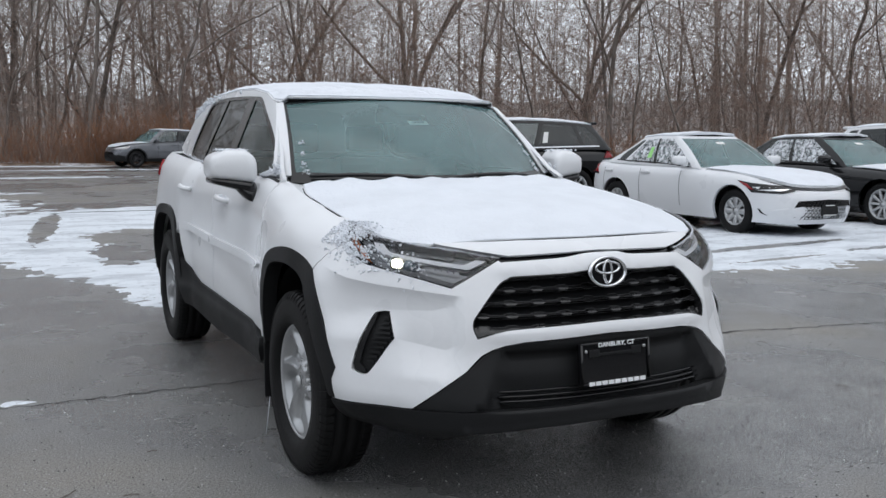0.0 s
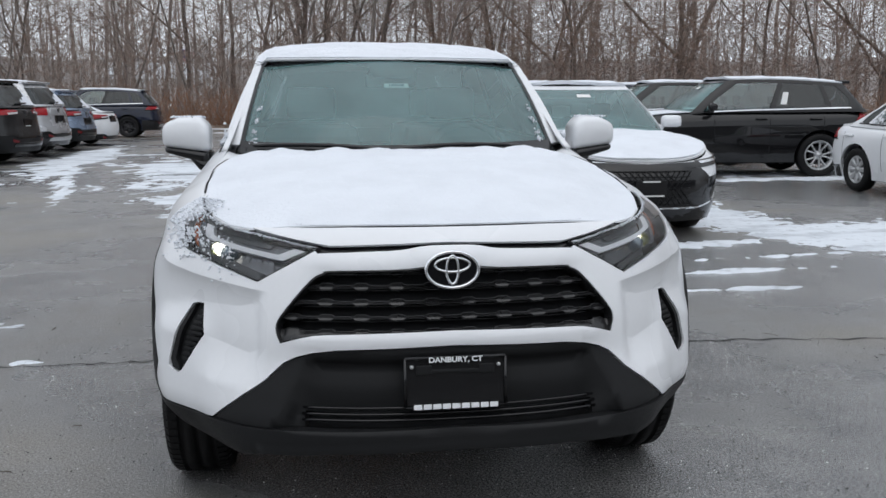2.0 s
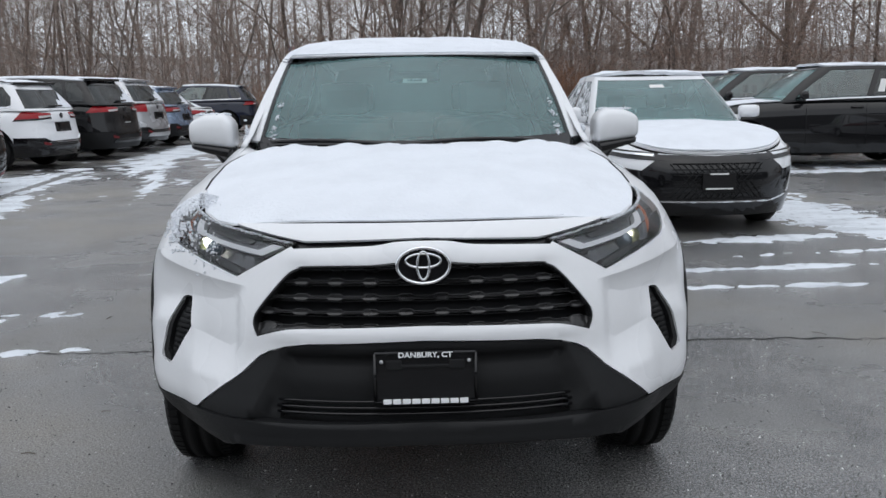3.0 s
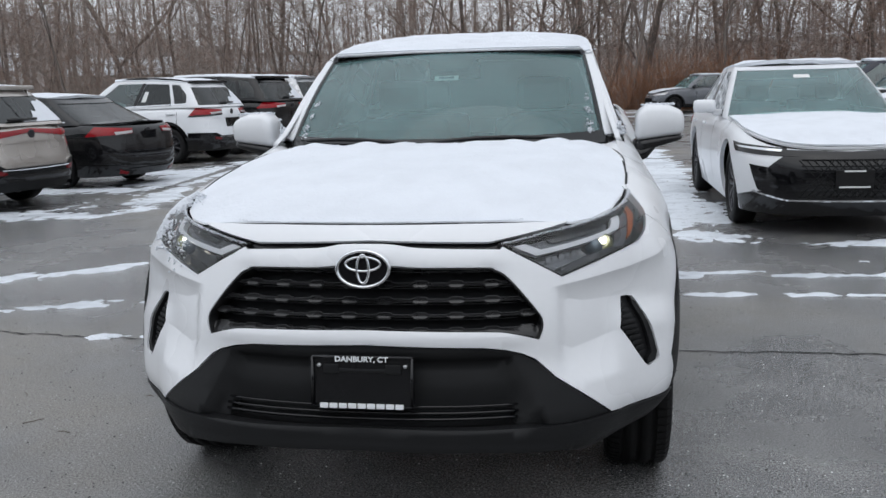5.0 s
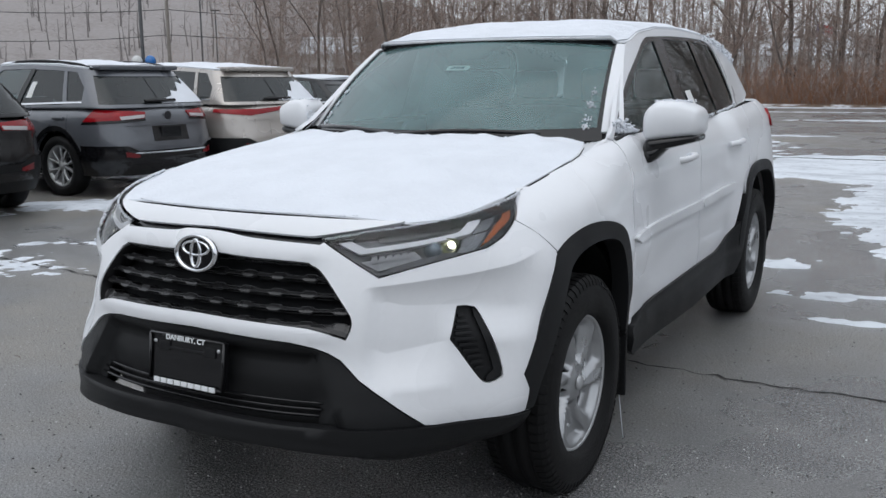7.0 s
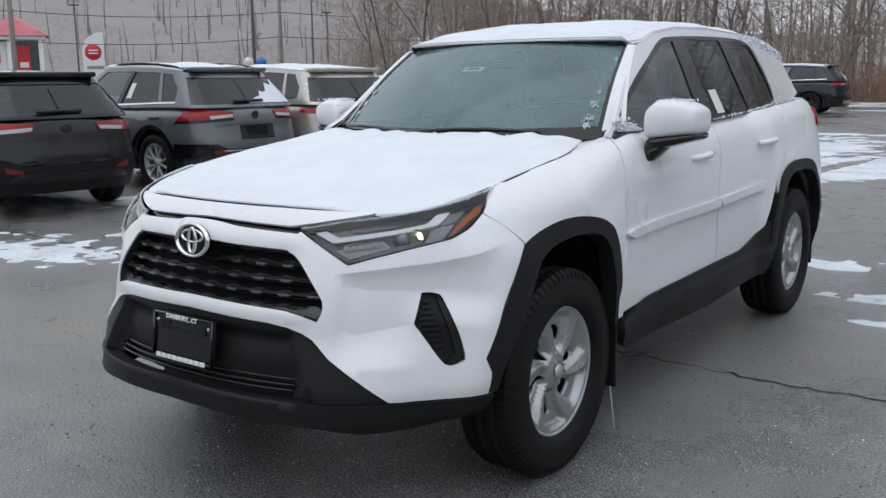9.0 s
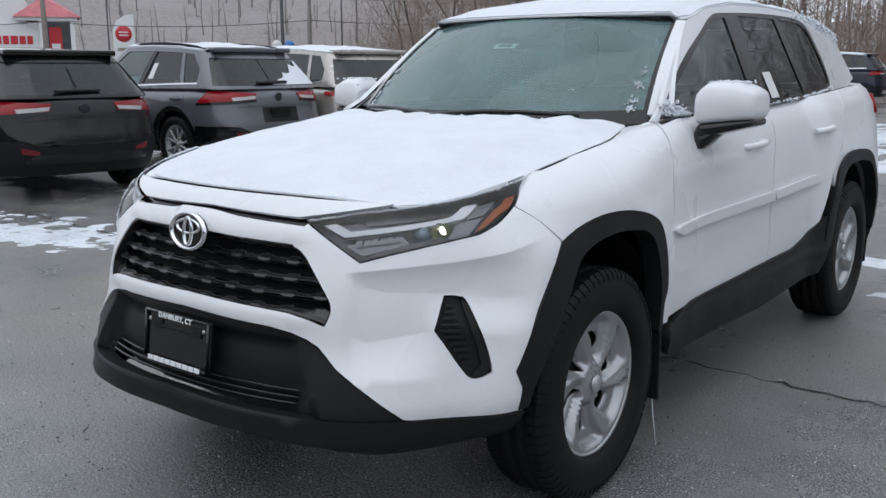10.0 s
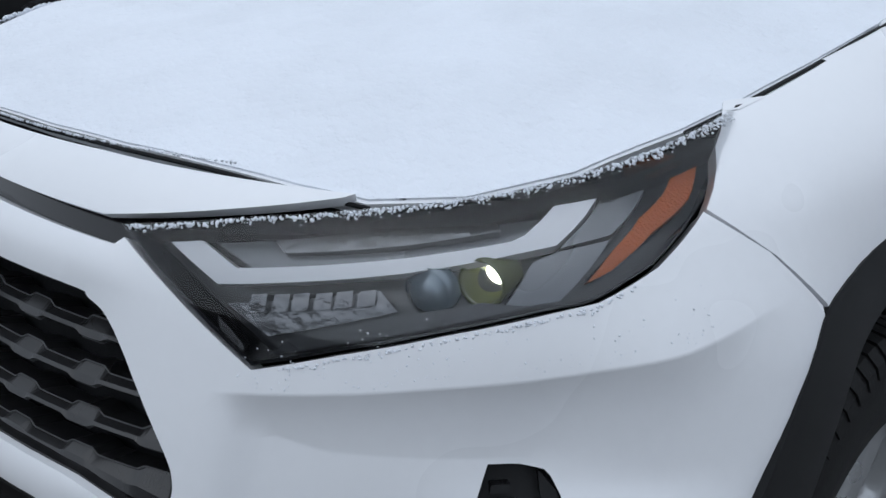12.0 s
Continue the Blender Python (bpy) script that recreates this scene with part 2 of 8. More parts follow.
def panel(outline, surf, step=0.05, depth=0.015, offset=0.0, holes=(), flip=False, relief=None, outward=1, creases=(), weld=False):
    """A sheet cut to an outline in the surface's own u and v, with holes, its rims turned inwards by depth."""
    loops = [resample(outline, step)] + [resample(h, step) for h in holes]
    pts, edges = [], []
    for lp in loops:
        k = len(pts)
        pts += [tuple(p) for p in lp]
        edges += [(k + i, k + (i + 1) % len(lp)) for i in range(len(lp))]
    for line in creases:
        lp, k = resample(line, step, False), len(pts)
        pts += [tuple(p) for p in lp]
        edges += [(k + i, k + i + 1) for i in range(len(lp) - 1)]
    rim = np.array(pts)
    lo, hi = rim.min(0), rim.max(0)
    gu, gv = np.meshgrid(np.arange(lo[0] + step / 2, hi[0], step), np.arange(lo[1] + step / 2, hi[1], step))
    grid = np.stack([gu.ravel() + (np.arange(gu.shape[0]) % 2).repeat(gu.shape[1]) * step * 0.4, gv.ravel()], 1)
    if len(grid):
        keep = inside(loops[0], grid)
        for lp in loops[1:]:
            keep &= ~inside(lp, grid)
        grid = grid[keep]
        if len(grid):
            near = np.min([np.hypot(grid[:, 0] - r[0], grid[:, 1] - r[1]) for r in rim], axis=0)
            grid = grid[near > step * 0.45]
    vc, _, fc, *_ = delaunay_2d_cdt([Vector(p) for p in pts] + [Vector(p) for p in grid], edges, [], 0, 1e-6)
    vc = np.array([tuple(p) for p in vc])
    tri = np.array([f for f in fc if len(f) == 3])
    mid = vc[tri].mean(1)
    keep = inside(loops[0], mid)
    for lp in loops[1:]:
        keep &= ~inside(lp, mid)
    tri = tri[keep]
    verts, norms = [], []
    for u, v in vc:
        p, n = normal_at(surf, u, v)
        n = n * outward
        d = offset + (relief(u, v) if relief else 0.0)
        verts.append(p + n * d)
        norms.append(n)
    shade = list(norms)
    if relief:
        def raised(u, v):
            p, n = normal_at(surf, u, v)
            return p + n * (outward * relief(u, v))
        shade = [normal_at(raised, u, v, 0.0016)[1] * outward for u, v in vc]
    p = [verts[i] for i in tri[0]]
    facing = sum((verts[b] - verts[a]).cross(verts[c] - verts[a]).dot(norms[a]) for a, b, c in tri)
    if facing < 0:
        tri = tri[:, ::-1]
    faces = [tuple(t) for t in tri]
    if depth:
        count = {}
        for f in faces:
            for a, b in ((f[0], f[1]), (f[1], f[2]), (f[2], f[0])):
                count[(a, b)] = 1
        border = [(a, b) for a, b in count if (b, a) not in count]
        twin = {}
        for a, b in border:
            for i in (a, b):
                if i not in twin and weld:
                    twin[i] = (i, len(verts))
                    verts.append(verts[i] - norms[i] * depth)
                elif i not in twin:
                    twin[i] = (len(verts), len(verts) + 1)
                    verts += [verts[i].copy(), verts[i] - norms[i] * depth]
            faces.append((twin[a][0], twin[a][1], twin[b][1], twin[b][0])[::-1][::-1])
            faces[-1] = (twin[b][0], twin[a][0], twin[a][1], twin[b][1])
    if flip:
        verts = [Vector((-q.x, q.y, q.z)) for q in verts]
        faces = [tuple(reversed(f)) for f in faces]
        shade = [Vector((-q.x, q.y, q.z)) for q in shade]
    shade = [Vector((0.0, q.y, q.z)).normalized() if abs(verts[i].x) < 0.004 and abs(q.x) < 0.6 else q for i, q in enumerate(shade)]
    me = mesh_of("panel", verts, faces)
    me.normals_split_custom_set_from_vertices([tuple(q) for q in shade] + [(0, 0, 0)] * (len(verts) - len(shade)))
    return me


def joined(meshes):
    bm = bmesh.new()
    for me in meshes:
        bm.from_mesh(me)
    return bm


def lathe(profile, around=48, axis="x"):
    """A turned solid: profile of (along the axis, radius)."""
    verts, faces, k = [], [], len(profile)
    for i in range(around):
        a = 2 * math.pi * i / around
        for h, r in profile:
            verts.append((h, r * math.cos(a), r * math.sin(a)) if axis == "x" else (r * math.cos(a), r * math.sin(a), h) if axis == "z" else (r * math.cos(a), h, r * math.sin(a)))
    for i in range(around):
        j = (i + 1) % around
        for q in range(k - 1):
            faces.append((i * k + q, i * k + q + 1, j * k + q + 1, j * k + q))
    return verts, faces


def box(bm, x0, x1, y0, y1, z0, z1, bevel=0.0):
    r = bmesh.ops.create_cube(bm, size=1.0, matrix=Matrix.Translation(((x0 + x1) / 2, (y0 + y1) / 2, (z0 + z1) / 2)) @ Matrix.Diagonal((x1 - x0, y1 - y0, z1 - z0, 1)))
    if bevel:
        bmesh.ops.bevel(bm, geom=list({e for v in r["verts"] for e in v.link_edges}), offset=bevel, segments=2, affect="EDGES", profile=0.6)
    return bm


def tube(path, radius, sides=6, caps=True):
    """A round bar along a path of points; radius one number or one for each point."""
    pts = [Vector(p) for p in path]
    rad = radius if isinstance(radius, (list, tuple)) else [radius] * len(pts)
    verts, faces = [], []
    side = None
    for i, p in enumerate(pts):
        d = (pts[min(i + 1, len(pts) - 1)] - pts[max(i - 1, 0)]).normalized()
        side = d.orthogonal().normalized() if side is None else (side - d * side.dot(d)).normalized()
        up = d.cross(side)
        for k in range(sides):
            a = 2 * math.pi * k / sides
            verts.append(p + (side * math.cos(a) + up * math.sin(a)) * rad[i])
    for i in range(len(pts) - 1):
        for k in range(sides):
            q = (k + 1) % sides
            faces.append((i * sides + k, i * sides + q, (i + 1) * sides + q, (i + 1) * sides + k))
    if caps:
        faces += [tuple(reversed(range(sides))), tuple(range((len(pts) - 1) * sides, len(pts) * sides))]
    return verts, faces


def merged(*lumps):
    verts, faces = [], []
    for v, f in lumps:
        k = len(verts)
        verts += [tuple(q) for q in v]
        faces += [tuple(i + k for i in g) for g in f]
    return verts, faces


def table(pairs):
    xs, ys = [p[0] for p in pairs], [p[1] for p in pairs]
    return lambda t: float(np.interp(t, xs, ys))


def curve_table(pairs):
    """A smooth curve through a few (t, value) pairs."""
    xs = np.array([p[0] for p in pairs], float)
    ys = np.array([p[1] for p in pairs], float)
    h = np.diff(xs)
    sl = np.diff(ys) / h
    m = np.concatenate([[sl[0]], (sl[:-1] * h[1:] + sl[1:] * h[:-1]) / (h[1:] + h[:-1]), [sl[-1]]])

    def f(t):
        t = min(max(t, xs[0]), xs[-1])
        i = min(int(np.searchsorted(xs, t, side="right")) - 1, len(h) - 1)
        s = (t - xs[i]) / h[i]
        return float((2 * s ** 3 - 3 * s * s + 1) * ys[i] + (s ** 3 - 2 * s * s + s) * h[i] * m[i] + (3 * s * s - 2 * s ** 3) * ys[i + 1] + (s ** 3 - s * s) * h[i] * m[i + 1])
    return f


def ease(t, a, b):
    s = min(max((t - a) / (b - a), 0.0), 1.0)
    return s * s * (3 - 2 * s)

# ---- ground ----
def asphalt_material():
    m, n, l, b = nodes_of("wet_asphalt")
    broad = noise_node(n, l, 0.35, 5, 0.6)
    mid = noise_node(n, l, 1.6, 6, 0.65)
    fine = noise_node(n, l, 75.0, 4, 0.7)
    grit = n.new("ShaderNodeTexVoronoi")
    tc = n.new("ShaderNodeTexCoord")
    grit.inputs["Scale"].default_value = 110.0
    l.new(tc.outputs["Object"], grit.inputs["Vector"])
    c1 = mix_node(n, l, ramp_node(n, l, mid, 0.35, 0.65, 0, 1), (0.112, 0.113, 0.117), (0.205, 0.203, 0.200))
    c2 = mix_node(n, l, ramp_node(n, l, broad, 0.50, 0.64, 0, 0.75), c1, (0.25, 0.225, 0.185))
    c3 = mix_node(n, l, ramp_node(n, l, grit.outputs["Distance"], 0.0, 0.25, 0.55, 0.0), c2, (0.22, 0.217, 0.208))
    salt = n.new("ShaderNodeTexVoronoi")
    salt.inputs["Scale"].default_value, salt.inputs["Randomness"].default_value = 26.0, 1.0
    l.new(tc.outputs["Object"], salt.inputs["Vector"])
    c4 = mix_node(n, l, ramp_node(n, l, salt.outputs["Distance"], 0.06, 0.095, 0.9, 0.0), c3, (0.50, 0.50, 0.50))
    speck = noise_node(n, l, 120.0, 4, 0.75)
    c5 = mix_node(n, l, ramp_node(n, l, speck, 0.52, 0.62, 0.0, 0.9), c4, (0.018, 0.018, 0.019))
    c6 = mix_node(n, l, ramp_node(n, l, speck, 0.46, 0.36, 0.0, 0.9), c5, (0.38, 0.38, 0.37))
    l.new(c6, b.inputs["Base Color"])
    wet = n.new("ShaderNodeMath")
    wet.operation = "ADD"
    l.new(ramp_node(n, l, broad, 0.42, 0.60, 0.0, 0.34), wet.inputs[0])
    l.new(ramp_node(n, l, mid, 0.35, 0.7, 0.10, 0.24), wet.inputs[1])
    l.new(wet.outputs[0], b.inputs["Roughness"])
    b.inputs["Specular IOR Level"].default_value = 0.7
    b.inputs["Coat Weight"].default_value, b.inputs["Coat Roughness"].default_value, b.inputs["Coat IOR"].default_value = 0.7, 0.25, 1.5
    bp = n.new("ShaderNodeBump")
    bp.inputs["Distance"].default_value = 0.010
    l.new(ramp_node(n, l, broad, 0.40, 0.58, 0.55, 1.0), bp.inputs["Strength"])
    l.new(fine, bp.inputs["Height"])
    bp2 = n.new("ShaderNodeBump")
    bp2.inputs["Distance"].default_value, bp2.inputs["Strength"].default_value = 0.006, 0.5
    l.new(mid, bp2.inputs["Height"])
    l.new(bp2.outputs[0], bp.inputs["Normal"])
    l.new(bp.outputs[0], b.inputs["Normal"])
    l.new(bp.outputs[0], b.inputs["Coat Normal"])
    return m


ASPHALT = asphalt_material()


def litter_material():
    """Brown leaf litter with torn patches of old snow."""
    m, n, l, b = nodes_of("leaf_litter_and_snow")
    c1 = mix_node(n, l, ramp_node(n, l, noise_node(n, l, 3.0, 4), 0.35, 0.65, 0, 1), (0.24, 0.175, 0.13), (0.12, 0.09, 0.07))
    c2 = mix_node(n, l, ramp_node(n, l, noise_node(n, l, 0.35, 6, 0.7), 0.50, 0.56, 0, 1), c1, (0.72, 0.75, 0.79))
    l.new(c2, b.inputs["Base Color"])
    b.inputs["Roughness"].default_value = 0.95
    return m


LITTER = litter_material()
LOT_EDGE = [(-75, 52), (-28, 44), (-6, 43), (10, 42), (22, 33), (34, 22), (48, 8), (60, -20)]


def lot_edge(x):
    return float(np.interp(x, [p[0] for p in LOT_EDGE], [p[1] for p in LOT_EDGE]))


def drift(x):
    """How far the woods fan out sideways for each metre that they go back."""
    return 0.5 * np.clip((x + 14) / 40, 0, 1)


ground = part("ground", mesh_of("ground", [(-700, -300, 0), (700, -300, 0), (700, 900, 0), (-700, 900, 0)], [(0, 1, 2, 3)], False), ASPHALT)
tagged(ground, "dark wet asphalt of the car park, sanded and puddled", "ground", kind="structure")

# bank of leaf litter beyond the edge of the car park, rising into the woods
bank_v, bank_f = [], []
for i in range(61):
    x = -75 + i * 2.25
    y = lot_edge(x)
    for k, (d, z) in enumerate(((0, -0.02), (0.6, 0.10), (4, 0.16), (14, 0.35), (60, 0.9), (160, 2.5))):
        bank_v.append((x + d * drift(x), y + d, z + (0.06 * math.sin(i * 1.7 + k) if k > 1 else 0)))
    if i:
        for k in range(5):
            a = (i - 1) * 6 + k
            bank_f.append((a, a + 6, a + 7, a + 1))
tagged(part("bank", mesh_of("bank", bank_v, bank_f), LITTER), "brown leaf litter and patchy snow under the trees", "ground", kind="structure")

# ---- snow lying on the asphalt ----
LANE_SNOW = [(-2.0, 14.0), (-0.84, 15.2), (1.0, 15.8), (2.0, 17.5), (2.0, 6.7), (1.3, 6.5), (0.87, 7.0), (0.73, 8.5), (0.75, 10.8), (0.0, 11.3), (-0.66, 10.8), (-0.82, 9.7), (-0.72, 7.5), (-0.25, 7.7), (-0.3, 6.0), (-0.7, 5.0), (-1.0, 5.8), (-1.4, 6.7), (-1.9, 7.8), (-2.5, 10.5)]
CAR_SNOW = [(3.7, 6.7), (4.75, 9.1), (4.85, 6.7), (6.5, 7.3), (8.1, 8.5), (11.6, 8.1), (13.4, 6.8), (10.5, 5.1), (7.4, 4.55), (4.8, 4.35), (4.25, 5.6)]
SNOW_SPOTS = [
    # centre x, centre y, half length, half width, turn in degrees, strength
    (-2.6, 15.8, 1.2, 4.2, 6, 0.55), (1.75, 5.85, 0.32, 0.42, 10, 0.8), (0.75, 5.15, 0.30, 0.16, 8, 0.6), (0.2, 4.9, 0.25, 0.10, 20, 0.5),
    (8.0, 12.3, 2.8, 0.35, 4, 0.9), (8.8, 13.4, 2.8, 0.6, 6, 0.8), (16.5, 14.0, 4.5, 1.2, 10, 0.9), (9.7, 9.6, 0.7, 2.2, -6, 0.8), (10.5, 17.0, 4.5, 0.6, 0, 0.8),
    (3.0, 5.6, 0.85, 0.16, 8, 0.62), (2.7, 4.27, 1.25, 0.06, 4, 0.40), (2.4, 3.62, 0.8, 0.05, 0, 0.42), (3.6, 4.9, 0.7, 0.06, 8, 0.42), (1.45, 4.3, 0.4, 0.05, 6, 0.42), (1.55, 3.6, 0.35, 0.05, 6, 0.45),
    (-6.1, 12.6, 0.55, 3.2, 4, 0.62), (-5.6, 20.5, 0.6, 4.8, 2, 0.62), (-5.2, 9.4, 0.30, 1.4, 14, 0.55), (-4.6, 14.6, 0.14, 2.6, 10, 0.48), (-4.0, 12.0, 0.10, 2.0, 10, 0.42), (-5.2, 16.0, 0.16, 2.6, 8, 0.5),
    (-6.5, 5.0, 0.9, 0.5, 25, 0.9), (-8.0, 4.0, 1.1, 0.35, 8, 0.8), (-7.4, 7.4, 2.2, 0.5, 0, 0.9), (-7.6, 10.2, 2.4, 0.45, 0, 0.8), (-7.6, 13.1, 2.6, 0.55, 0, 0.8),
    (-4.8, 2.35, 1.2, 0.42, 8, 0.46), (-4.5, 3.4, 0.9, 0.14, 30, 0.50), (-3.4, 4.2, 0.7, 0.10, 35, 0.42), (-3.0, 3.0, 0.6, 0.12, 15, 0.40), (-2.08, 2.36, 0.24, 0.07, 10, 0.62),
    (-1.0, 36.5, 10.0, 0.35, 2, 0.48), (2.0, 41.8, 30.0, 0.8, 0, 1.0), (0.0, 29.5, 2.6, 0.3, 3, 0.6), (-3.2, 21.0, 1.6, 0.25, -4, 0.6), (5.0, 44.5, 6.0, 0.6, 0, 0.8),
]
BARE_SPOTS = [(-1.15, 12.4, 0.16, 2.6, -6), (7.0, 6.0, 1.5, 0.14, 8), (8.6, 5.35, 1.3, 0.12, 4), (6.0, 5.0, 0.8, 0.08, 6), (-6.0, 14.0, 0.10, 5.0, 5)]


def within(poly, x, y):
    """Distance inside an outline, in metres; negative outside."""
    px = np.array(poly + poly[:1], float)
    near, hit = np.full(x.shape, 1e9), np.zeros(x.shape, bool)
    for (ax, ay), (bx, by) in zip(px[:-1], px[1:]):
        t = np.clip(((x - ax) * (bx - ax) + (y - ay) * (by - ay)) / ((bx - ax) ** 2 + (by - ay) ** 2), 0, 1)
        near = np.minimum(near, np.hypot(x - ax - t * (bx - ax), y - ay - t * (by - ay)))
        if ay != by:
            hit ^= ((ay > y) != (by > y)) & (x < (bx - ax) * (y - ay) / (by - ay) + ax)
    return np.where(hit, near, -near)


def snow_depth(x, y):
    h = np.full_like(x, -1.0)
    for poly, reach, s in ((LANE_SNOW, 0.55, 0.95), (CAR_SNOW, 0.6, 0.9)):
        h = np.maximum(h, np.clip(within(poly, x, y) / reach, -1, 1) * s)
    for cx, cy, a, b, t, s in SNOW_SPOTS:
        c, q = math.cos(radians(t)), math.sin(radians(t))
        dx, dy = x - cx, y - cy
        r = np.sqrt(((dx * c + dy * q) / a) ** 2 + ((-dx * q + dy * c) / b) ** 2)
        h = np.maximum(h, s * (1.0 - r))
    for cx, cy, a, b, t in BARE_SPOTS:
        c, q = math.cos(radians(t)), math.sin(radians(t))
        dx, dy = x - cx, y - cy
        r = np.sqrt(((dx * c + dy * q) / a) ** 2 + ((-dx * q + dy * c) / b) ** 2)
        h = np.minimum(h, 1.4 * (r - 1.0))
    return h


def rough_field(x, y, scales, seed):
    out = np.zeros_like(x)
    for sc, amp in scales:
        out += amp * np.array([noise.noise(Vector((a * sc + seed, b * sc, seed * 1.7))) for a, b in zip(x.ravel(), y.ravel())]).reshape(x.shape)
    return out


def snow_sheet(x0, x1, y0, y1, step, thick):
    xs, ys = np.arange(x0, x1, step), np.arange(y0, y1, step)
    X, Y = np.meshgrid(xs, ys)
    D = snow_depth(X, Y)
    near = D > -0.6
    F = np.full_like(X, -1.0)
    xx, yy = X[near], Y[near]
    r = rough_field(xx, yy, ((0.7, 0.22), (2.2, 0.34), (6.0, 0.36), (14.0, 0.30)), 3.1)
    F[near] = D[near] * 0.8 + r - 0.05
    Z = np.clip(F, -0.25, 0.5) * thick * 2
    Z = np.where(Z > 0, thick * (1 - np.exp(-Z / thick * 2.0)), Z) - 0.002
    k = len(xs)
    keep = Z > -0.002
    faces = []
    quad = keep[:-1, :-1] | keep[1:, :-1] | keep[:-1, 1:] | keep[1:, 1:]
    for i, j in zip(*np.nonzero(quad)):
        a = i * k + j
        faces.append((a, a + 1, a + k + 1, a + k))
    used = sorted({q for f in faces for q in f})
    back = {q: n for n, q in enumerate(used)}
    V = np.stack([X.ravel(), Y.ravel(), Z.ravel()], 1)[used]
    return mesh_of("snow", V, [tuple(back[q] for q in f) for f in faces])


near_snow = part("snow_patches", snow_sheet(-10, 13, 0.5, 14.5, 0.045, 0.018), SNOW_GROUND)
tagged(near_snow, "thin wheel-marked patches of wet snow on asphalt", "snow", kind="stuff")
far_snow = part("snow_patches", snow_sheet(-18, 24, 14.5, 44, 0.2, 0.03), SNOW_GROUND)
tagged(far_snow, "thin streaks of snow across the car park", "snow", kind="stuff")

# ---- cracks in the asphalt ----
CRACK = material("dark_crack", (0.012, 0.012, 0.012), 0.8)


def crack(points, width, seed):
    random.seed(seed)
    line = resample(smooth_line(points, 4, False), 0.06, False)
    v, f = [], []
    for i, p in enumerate(line):
        d = line[min(i + 1, len(line) - 1)] - line[max(i - 1, 0)]
        d = d / np.linalg.norm(d)
        nrm = np.array([-d[1], d[0]])
        q = p + nrm * random.uniform(-0.02, 0.02)
        w = width * random.uniform(0.3, 1.2)
        v += [(*(q + nrm * w), 0.004), (*(q - nrm * w), 0.004)]
        if i:
            f.append((2 * i - 2, 2 * i - 1, 2 * i + 1, 2 * i))
    ob = part("asphalt_crack", mesh_of("crack", v, f, False), CRACK)
    return tagged(ob, "long crack across the wet asphalt", "crack", kind="stuff")


crack([(-6.0, 2.7), (-3.2, 2.45), (-1.9, 2.32), (-1.0, 2.33), (0.5, 2.33), (1.2, 2.29), (1.8, 2.30), (2.6, 2.22), (3.9, 2.0), (7, 1.7)], 0.009, 3)
crack([(-9, 3.4), (-7.5, 2.9), (-6.0, 2.7)], 0.009, 4)
crack([(-1.6, 0.1), (-1.5, -0.35), (-1.7, -0.6)], 0.005, 6)

# ---- bare winter trees ----
def grow(rng, start, way, length, radius, depth, out, leafy):
    """A limb as a chain of tapering pieces, which throws off smaller limbs."""
    n = (1, 3, 5, 9, 11)[depth]
    p, d = np.array(start, float), np.array(way, float)
    for i in range(n):
        r0, r1 = radius * (1 - 0.62 * i / n), radius * (1 - 0.62 * (i + 1) / n)
        d = d + rng.normal(0, (0.16, 0.15, 0.15, 0.13, 0.09)[depth], 3) + np.array([0, 0, 0.035])
        d /= np.linalg.norm(d)
        q = p + d * length / n
        out[0 if depth >= 3 else 1].append((p, q, r0, r1))
        if depth > 0 and (i > 0 or depth < 4):
            for _ in range(1 if depth >= 3 else leafy):
                if rng.random() < (0.8 if depth < 4 or i > n * 0.3 else 0.25):
                    s = np.cross(d, rng.normal(0, 1, 3))
                    s /= np.linalg.norm(s)
                    a = rng.uniform(0.45, 1.05)
                    w = d * math.cos(a) + s * math.sin(a)
                    grow(rng, q, w, length * rng.uniform(0.42, 0.68), max(r1 * rng.uniform(0.42, 0.66), 0.006), depth - 1, out, leafy)
        p = q


def limbs_mesh(pieces, sides):
    v, f = [], []
    for p, q, r0, r1 in pieces:
        d = q - p
        d = d / np.linalg.norm(d)
        a = np.cross(d, (0.3, 0.9, 0.2))
        a /= np.linalg.norm(a)
        b = np.cross(d, a)
        k = len(v)
        for c, r in ((p, r0), (q, r1)):
            for s in range(sides):
                t = 2 * math.pi * s / sides
                v.append(c + (a * math.cos(t) + b * math.sin(t)) * r)
        if r0 < 0.010 and sides == 3:
            del v[-3:]
            v.append(q)
            f += [(k, k + 1, k + 3), (k + 1, k + 2, k + 3), (k + 2, k, k + 3)]
            continue
        for s in range(sides):
            e = (s + 1) % sides
            f.append((k + s, k + e, k + sides + e, k + sides + s))
    return mesh_of("limbs", v, f)


def tree_kind(seed, height, radius, lean=0.1, leafy=2):
    rng = np.random.default_rng(seed)
    out = ([], [])
    grow(rng, (0, 0, -0.2), (rng.normal(0, lean), rng.normal(0, lean), 1.0), height, radius, 4, out, leafy)
    root = thing("tree", "bare grey-brown winter tree at the car park's edge", "tree", "woods")
    part("trunk", limbs_mesh(out[0], 6), BARK, root)
    part("crown", limbs_mesh(out[1], 3), TWIG, root)
    return root


